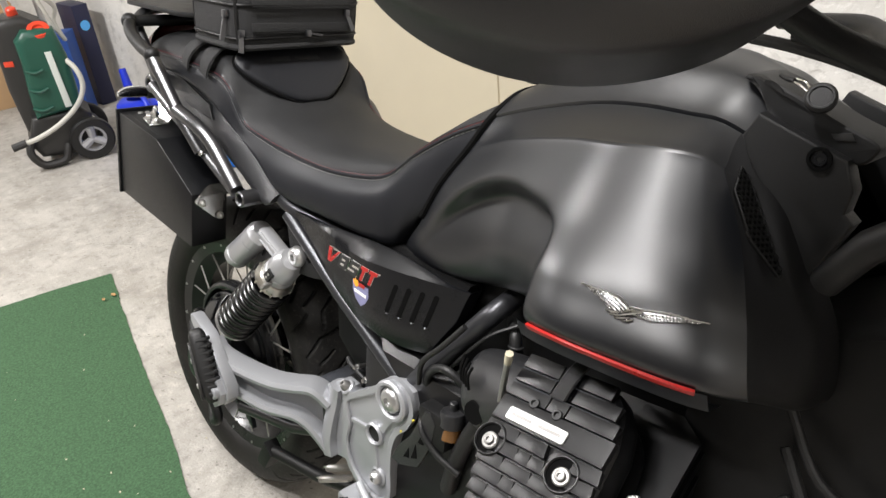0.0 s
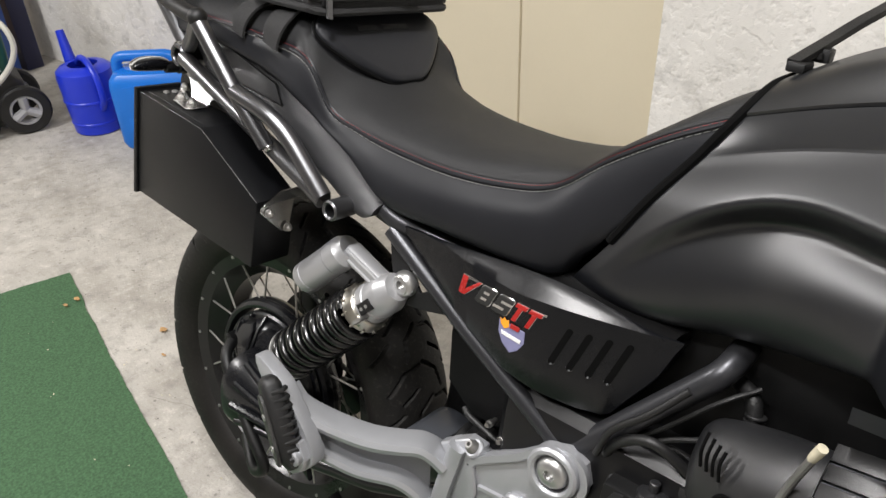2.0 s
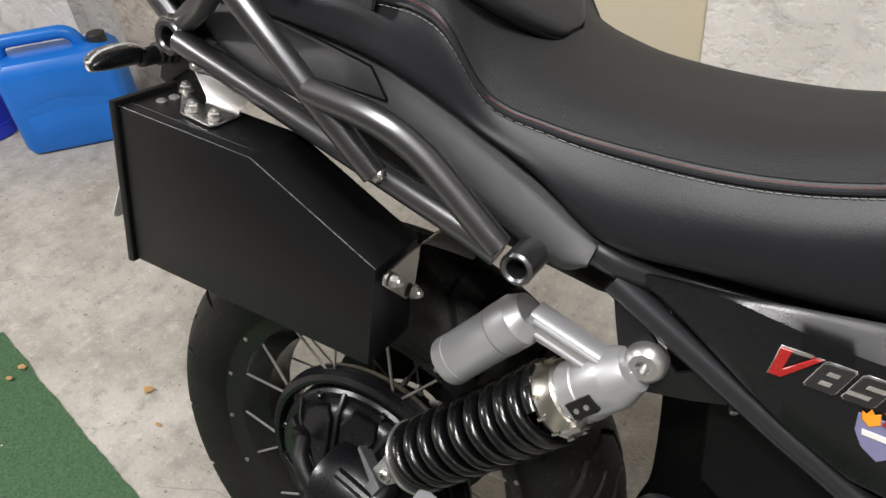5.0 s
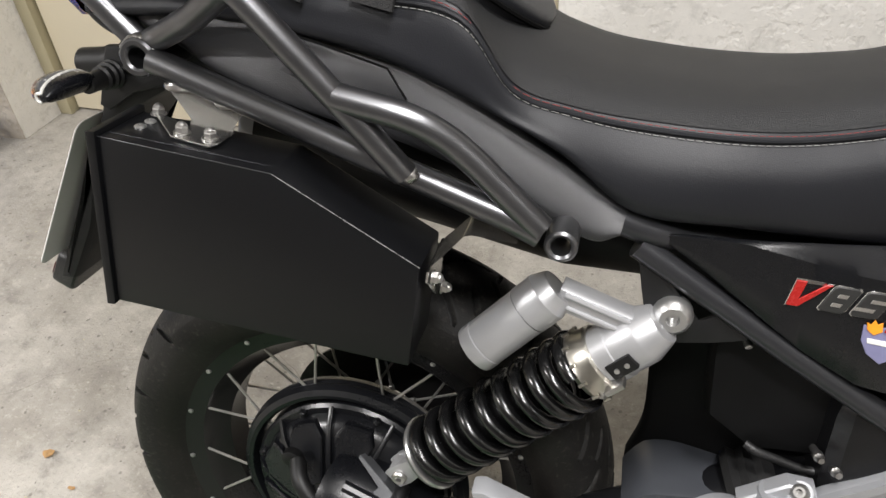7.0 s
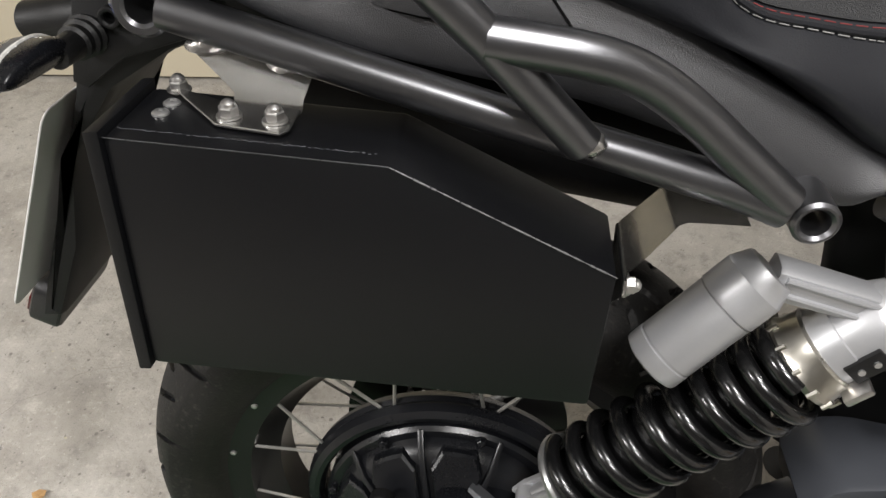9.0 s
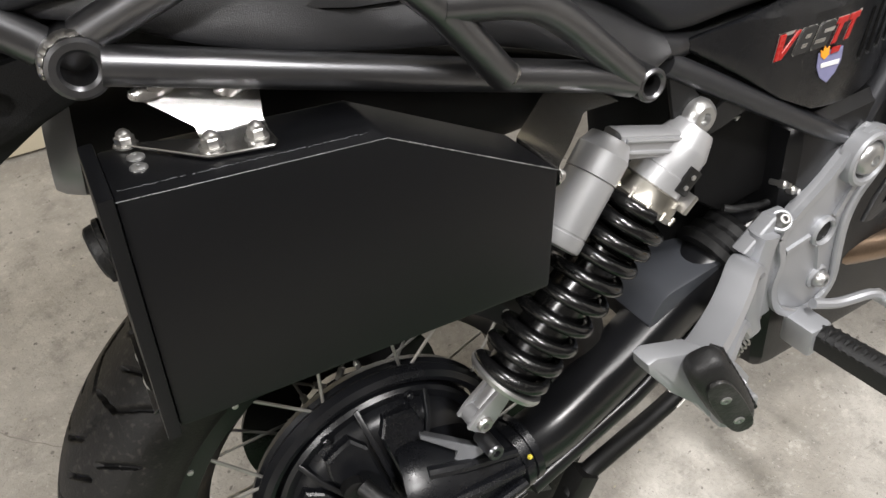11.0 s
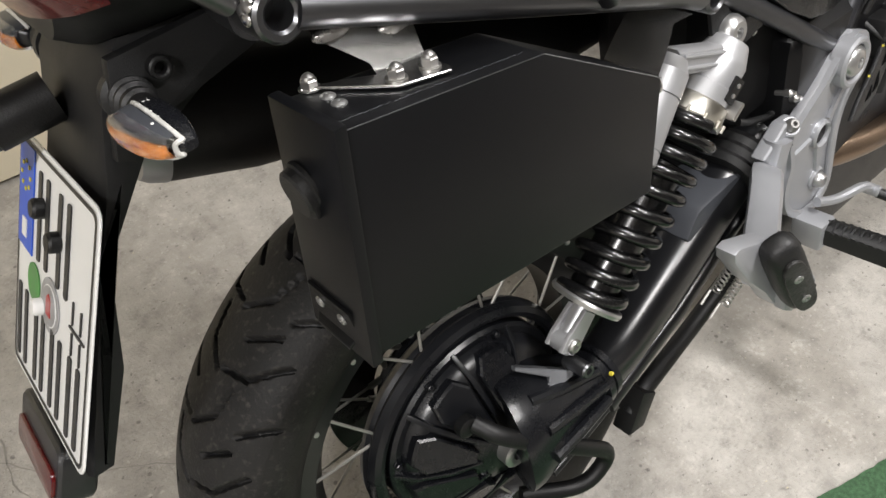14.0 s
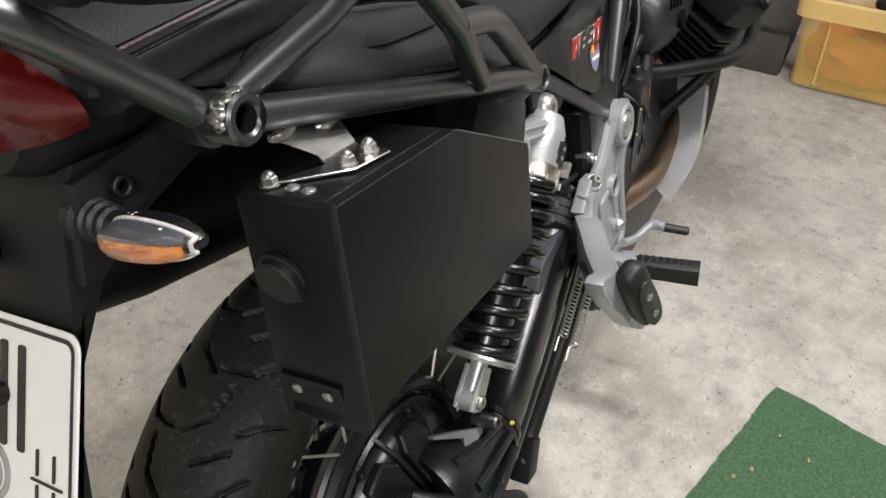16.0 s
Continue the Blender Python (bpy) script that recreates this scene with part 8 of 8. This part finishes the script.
part("box_body", box_shell(B_OUT, B_Y0, B_Y1, 0.0032), M_BOX, tb)
ax = V(-0.019, 0, -0.162).normalized()
bm = bmesh.new()
slab(bm, [(-0.0035, B_Y0 - 0.003), (0.168, B_Y0 - 0.003), (0.168, B_Y1 + 0.003), (-0.0035, B_Y1 + 0.003)], 0.009, lambda a, b, d: V(-0.1415, 0, 0.821) + ax * a + V(d - 0.002, b, 0), 0.0018, 2)
lid_b = part("box_lid", bm, M_BOX, tb, "black lid plate with a turned-over rim")
# front fold is worn bare; the top fold's bright line is a drawn highlight
for (a, b), n in (((B_OUT[1], B_OUT[2]), 0), ((B_OUT[0], B_OUT[1]), 1)):
    bm = bmesh.new()
    rg = random.Random(n)
    p, q = V(a[0], B_Y0 + 0.0004, a[1] - 0.0002), V(b[0], B_Y0 + 0.0004, b[1] - 0.0002)
    m_ = 40 if n == 0 else 60
    for i in range(m_):
        if n == 1 or rg.random() < 0.93:
            r0 = p.lerp(q, (i + rg.uniform(0, 0.2)) / m_)
            r1 = p.lerp(q, (i + rg.uniform(0.85, 1.1)) / m_)
            sweep(bm, [r0, r1], 0.0003 + rg.uniform(0, 0.00035) if n == 0 else 0.0004, 6)
    part("worn_and_lit_edge", bm, M_EDGE if n == 0 else M_TUBE, tb, "pale fold line: bare worn metal in front, drawn highlight on top")
bm = bmesh.new()
pts = [V(B_OUT[0][0] + (B_OUT[1][0] - B_OUT[0][0]) * t, B_Y0 + 0.012, B_OUT[0][1] + (B_OUT[1][1] - B_OUT[0][1]) * t + 0.0003) for t in np.linspace(0.02, 0.96, 90)]
for a, b in list(zip(pts, pts[1:])):
    if rg.random() < 0.8:
        q = V(0, rg.uniform(-0.0006, 0.0006), 0)
        sweep(bm, [a + q, b + q], rg.uniform(0.00015, 0.0004), 6)
part("seam_line", bm, M_GREY, tb, "thin broken pale seam")
# rotary socket cap on the lid
cap_c = V(-0.151, -0.160, 0.770)
cap_n = V(-1, 0, -0.117).normalized()
bm = bmesh.new()
lathe(bm, [(0, 0.0195), (0.003, 0.0195), (0.004, 0.0175), (0.009, 0.0170), (0.0105, 0.015), (0.0105, 0.001)], cap_c, cap_n, 32)
part("socket_cap", bm, M_RUBBER, lid_b, "round black rubber socket cap")
bm = bmesh.new()
slab(bm, [(0.010, -0.010), (0.021, -0.006), (0.021, 0.006), (0.010, 0.010)], 0.006, lambda a, b, d: cap_c + cap_n * (0.006 + d) + V(0, -1, 0) * a * 0.8 + V(-0.117, 0, 1) * (b - 0.006), 0.002)
part("cap_tab", bm, M_RUBBER, lid_b)
# low bracket with two rivets
bm = bmesh.new()
low = V(-0.1585, -0.167, 0.680)
slab(bm, [(-0.026, -0.012), (0.026, -0.012), (0.026, 0.012), (-0.026, 0.012)], 0.005, lambda a, b, d: low + V(-0.004, a, 0) + V(-0.117, 0, 1) * b + cap_n * d, 0.0015)
part("latch_plate", bm, M_BOX, lid_b)
bm = bmesh.new()
slab(bm, [(-0.024, 0), (0.024, 0), (0.020, 0.016), (-0.020, 0.016)], 0.003, lambda a, b, d: low + V(-0.006 - b * 0.35, a, -0.013 - b * 0.5 + d), 0.001)
part("latch_foot", bm, M_BOX, lid_b)
for yy in (-0.153, -0.180):
    bm = bmesh.new()
    lathe(bm, [(0, 0.0046), (0.0012, 0.0044), (0.0020, 0.0030), (0.0020, 0.0016), (0.0005, 0.0014)], low + V(-0.0070, yy + 0.167, 0.0), cap_n, 16)
    part("rivet", bm, M_ALU, lid_b)


def top_z(x):
    return B_OUT[0][1] + (B_OUT[1][1] - B_OUT[0][1]) * (x - B_OUT[0][0]) / (B_OUT[1][0] - B_OUT[0][0])


for x, y in ((-0.120, -0.158), (-0.121, -0.172)):
    bm = bmesh.new()
    lathe(bm, [(0, 0.0052), (0.001, 0.0050), (0.0022, 0.0032), (0.0022, 0.0012), (0.001, 0.001)], V(x, y, top_z(x)), (0.1, 0, 1), 16)
    part("pop_rivet", bm, M_ALU, tb)
part("steel_bracket", slab(bmesh.new(), [(-0.128, -0.141), (-0.122, -0.146), (-0.085, -0.184), (-0.048, -0.188), (-0.044, -0.182), (-0.044, -0.150), (-0.084, -0.158), (-0.100, -0.150)], 0.0022, lambda a, b, d: V(a, b, top_z(a) + 0.0025 + d), 0.0006, 1), M_BRIGHT, tb, "bent stainless steel bracket")
bm = bmesh.new()
rows = []
profile = [(-0.118, 0.0), (-0.128, 0.0), (-0.1345, -0.001), (-0.1385, -0.0035), (-0.1410, -0.0075)]
for y, dz in profile:
    rows.append([V(-0.110, y, 0.8535 + dz), V(-0.0745, y, 0.8445 + dz), V(-0.038, y, 0.8350 + dz)])
for t in (0.25, 0.5, 0.75, 0.95):
    xl, xr = -0.110 + 0.027 * min(1, t * 1.05), -0.038 - 0.005 * t
    y = -0.1410 - 0.0125 * t
    zl, zr = 0.846 + (top_z(xl) + 0.0075 - 0.846) * t, 0.8275 + (top_z(xr) + 0.0075 - 0.8275) * t
    rows.append([V(xl, y, zl), V((xl + xr) / 2, y, (zl + zr) / 2), V(xr, y, zr)])
for y, dz in ((-0.1545, 0.0060), (-0.1565, 0.0036), (-0.1600, 0.0026)):
    rows.append([V(-0.083, y, top_z(-0.083) + dz), V(-0.063, y, top_z(-0.063) + dz), V(-0.043, y, top_z(-0.043) + dz)])
grid_surface(bm, rows)
bmesh.ops.solidify(bm, geom=bm.faces[:], thickness=0.0022)
sub = link_mesh("bracket_web", bm, M_BRIGHT)
sub.parent = tb
for x, y in ((-0.122, -0.141), (-0.080, -0.174), (-0.054, -0.174)):
    bm = bmesh.new()
    hexnut(bm, V(x, y, top_z(x) + (0.0038 if x > -0.1 else 0.001)), (0.1, 0, 1), 0.0058, 0.0058)
    part("cap_nut", bm, M_STEEL, tb, "bright steel nut")
for x in (-0.098, -0.052):
    bm = bmesh.new()
    bmesh.ops.create_uvsphere(bm, u_segments=14, v_segments=8, radius=0.009, matrix=Matrix.Translation((x, -0.141, 0.846 - 0.265 * (x + 0.098))) @ Matrix.Diagonal((1.5, 0.7, 0.6, 1)))
    for v in bm.verts:
        v.co += Vector(noise.noise_vector(v.co * 200)) * 0.0015
    part("weld_bead", bm, M_WELD, tb)
# front bracket: a bent strip from the rack to the box front
bm = bmesh.new()
rows = []
for x, z, ya, yb in ((0.1412, 0.7225, -0.1985, -0.145), (0.1425, 0.7280, -0.198, -0.143), (0.1520, 0.7370, -0.196, -0.142), (0.1660, 0.7525, -0.192, -0.143),
                     (0.1690, 0.7550, -0.190, -0.143), (0.1740, 0.7555, -0.188, -0.143), (0.1900, 0.7520, -0.184, -0.143), (0.2100, 0.7480, -0.180, -0.144)):
    rows.append([V(x, ya, z), V(x, (ya + yb) / 2, z), V(x, yb, z)])
grid_surface(bm, rows)
bmesh.ops.solidify(bm, geom=bm.faces[:], thickness=0.0024)
slab(bm, [(-0.201, 0.7245), (-0.2030, 0.720), (-0.2025, 0.715), (-0.168, 0.683), (-0.163, 0.680), (-0.157, 0.681), (-0.152, 0.686), (-0.1455, 0.728)], 0.0024, lambda a, b, d: V(0.1405 + d - 0.06 * (0.72 - b), a, b), 0.0007, 1)
part("front_bracket", bm, M_BRIGHT, tb, "bent stainless steel strip bracket")
for y, z in ((-0.191, 0.7145), (-0.1590, 0.6865)):
    bm = bmesh.new()
    hexnut(bm, (0.1425, y, z), (1, 0, -0.1), 0.0055, 0.005)
    part("cap_nut", bm, M_STEEL, tb)

# ---- tail bag strapped on the seat ----
bag = thing("tail_bag", "black nylon tail bag with zips, strapped on the rear seat", "bag", m=ROOT)
bm = bmesh.new()
rows = []
for z, k in ((0.976, 0.96), (0.983, 1.0), (1.03, 1.02), (1.09, 1.02), (1.14, 0.97), (1.165, 0.86), (1.172, 0.6)):
    x0, x1, y0, y1, r = 0.012, 0.166, -0.128, 0.132, 0.034
    cx, cy = (x0 + x1) / 2, 0
    ring = []
    for px_, py_, a0 in ((x1 - r, y1 - r, 0), (x0 + r, y1 - r, 90), (x0 + r, y0 + r, 180), (x1 - r, y0 + r, 270)):
        for i in range(7):
            a = radians(a0 + 15 * i)
            q = V(px_ + r * math.cos(a), py_ + r * math.sin(a), z)
            q = V(cx + (q.x - cx) * k, q.y * k, z + 0.004 * noise.noise(q * 12))
            ring.append(q)
    rows.append(ring)
dense = [list(r) for r in zip(*[spline(c, 4) for c in zip(*rows)])]
vs = grid_surface(bm, dense, True)
bm.faces.new(vs[0])
bm.faces.new(vs[-1])
part("bag_body", bm, M_FABRIC, bag, "", 60)


def hoop(row, out):
    c = V(0.089, 0, 0)
    return [p + (V(p.x, p.y, 0) - c).normalized() * out for p in dense[row]]


for row, r, mat, nm in ((2, 0.0055, M_FABRIC, "bottom_piping"), (5, 0.0030, M_DARK, "zip"), (9, 0.0030, M_DARK, "zip")):
    pts = hoop(row, 0.001)
    part(nm, sweep(bmesh.new(), pts + [pts[0]], r, 8, caps=False), mat, bag)
for p, d in (((0.142, -0.131, 1.030), (0.006, -0.012, -0.042)), ((0.162, -0.116, 1.000), (0.010, -0.006, -0.030)), ((0.170, 0.01, 0.998), (0.004, 0.028, -0.004)), ((0.168, 0.095, 1.030), (0.008, 0.010, -0.030))):
    p, d = V(*p), V(*d)
    bm = bmesh.new()
    block(bm, (-0.006, -0.005, -0.006), (0.006, 0.005, 0.006), 0.002, 2, Matrix.Translation(p))
    sweep(bm, [p, p + d], 0.0042, section=[(-1, -0.35), (1, -0.35), (1, 0.35), (-1, 0.35)])
    part("zip_pull", bm, M_TUBE, bag, "grey metal zip pull")
bm = bmesh.new()
slab(bm, [(0.045, 1.060), (0.135, 1.060), (0.135, 1.115), (0.045, 1.115)], 0.006, side(-0.131), 0.002)
part("side_pocket", bm, M_FABRIC, bag)
for s in (1, -1):
    strap = spline([(0.085, -0.10 * s, 0.972), (0.090, -0.128 * s, 0.962), (0.088, -0.142 * s, 0.944), (0.084, -0.145 * s, 0.922)], 5)
    part("strap", sweep(bmesh.new(), strap, 0.019, section=[(-1, -0.09), (1, -0.09), (1, 0.09), (-1, 0.09)], up=(0, -0.6 * s, 0.8)), M_FABRIC, bag, "black webbing strap")
    strap = spline([(0.020, -0.09 * s, 0.974), (0.018, -0.122 * s, 0.964), (0.014, -0.138 * s, 0.946), (0.010, -0.140 * s, 0.925)], 5)
    part("strap", sweep(bmesh.new(), strap, 0.017, section=[(-1, -0.10), (1, -0.10), (1, 0.10), (-1, 0.10)], up=(0, -0.6 * s, 0.8)), M_FABRIC, bag, "black webbing strap")
    # piped upright corners and raised bands on the bag's sides
    for x, y in ((0.157, -0.119), (0.021, -0.119)):
        part("corner_piping", sweep(bmesh.new(), spline([(x, y * s, 0.984), (x + 0.001, (y - 0.003) * s, 1.03), (x, (y - 0.003) * s, 1.09), (x - 0.003, (y + 0.004) * s, 1.14)], 5), 0.0032, 8), M_DARK, bag)
for z, h in ((1.008, 0.007), (1.046, 0.006), (1.092, 0.005)):
    bm = bmesh.new()
    slab(bm, [(-0.098, z - h), (0.098, z - h), (0.098, z + h), (-0.098, z + h)], 0.004, lambda a, b, d: V(0.169 + d, a, b + 0.002 * math.sin(a * 40)), 0.0014)
    part("zip_flap", bm, M_FABRIC, bag)
    bm = bmesh.new()
    sweep(bm, [(0.1715, y, z - h - 0.0015) for y in np.linspace(-0.096, 0.096, 9)], 0.0011, 6)
    part("stitched_seam", bm, M_DARK, bag)
bm = bmesh.new()
block(bm, (0.052, -0.1375, 1.092), (0.098, -0.1345, 1.102), 0.001)
part("label_bar", bm, M_GREYS, bag, "pale grey bar of lettering")

# small white pot behind the jerrycan
pot = thing("plastic_pot", "small white plastic pot with a thin carry loop", "pot", m=pose(-1.97, 1.150, 0))
bm = bmesh.new()
lathe(bm, [(0.0, 0.040), (0.004, 0.046), (0.165, 0.054), (0.168, 0.058), (0.185, 0.058), (0.190, 0.052), (0.192, 0.002)], (0, 0, 0), (0, 0, 1), 32)
part("body", bm, M_WHITE, pot)
part("carry_loop", sweep(bmesh.new(), spline([(0.02, -0.054, 0.178), (0.065, -0.050, 0.205), (0.105, -0.01, 0.200), (0.095, 0.035, 0.165), (0.04, 0.044, 0.176)], 6), 0.003, 8), M_WHITE, pot)
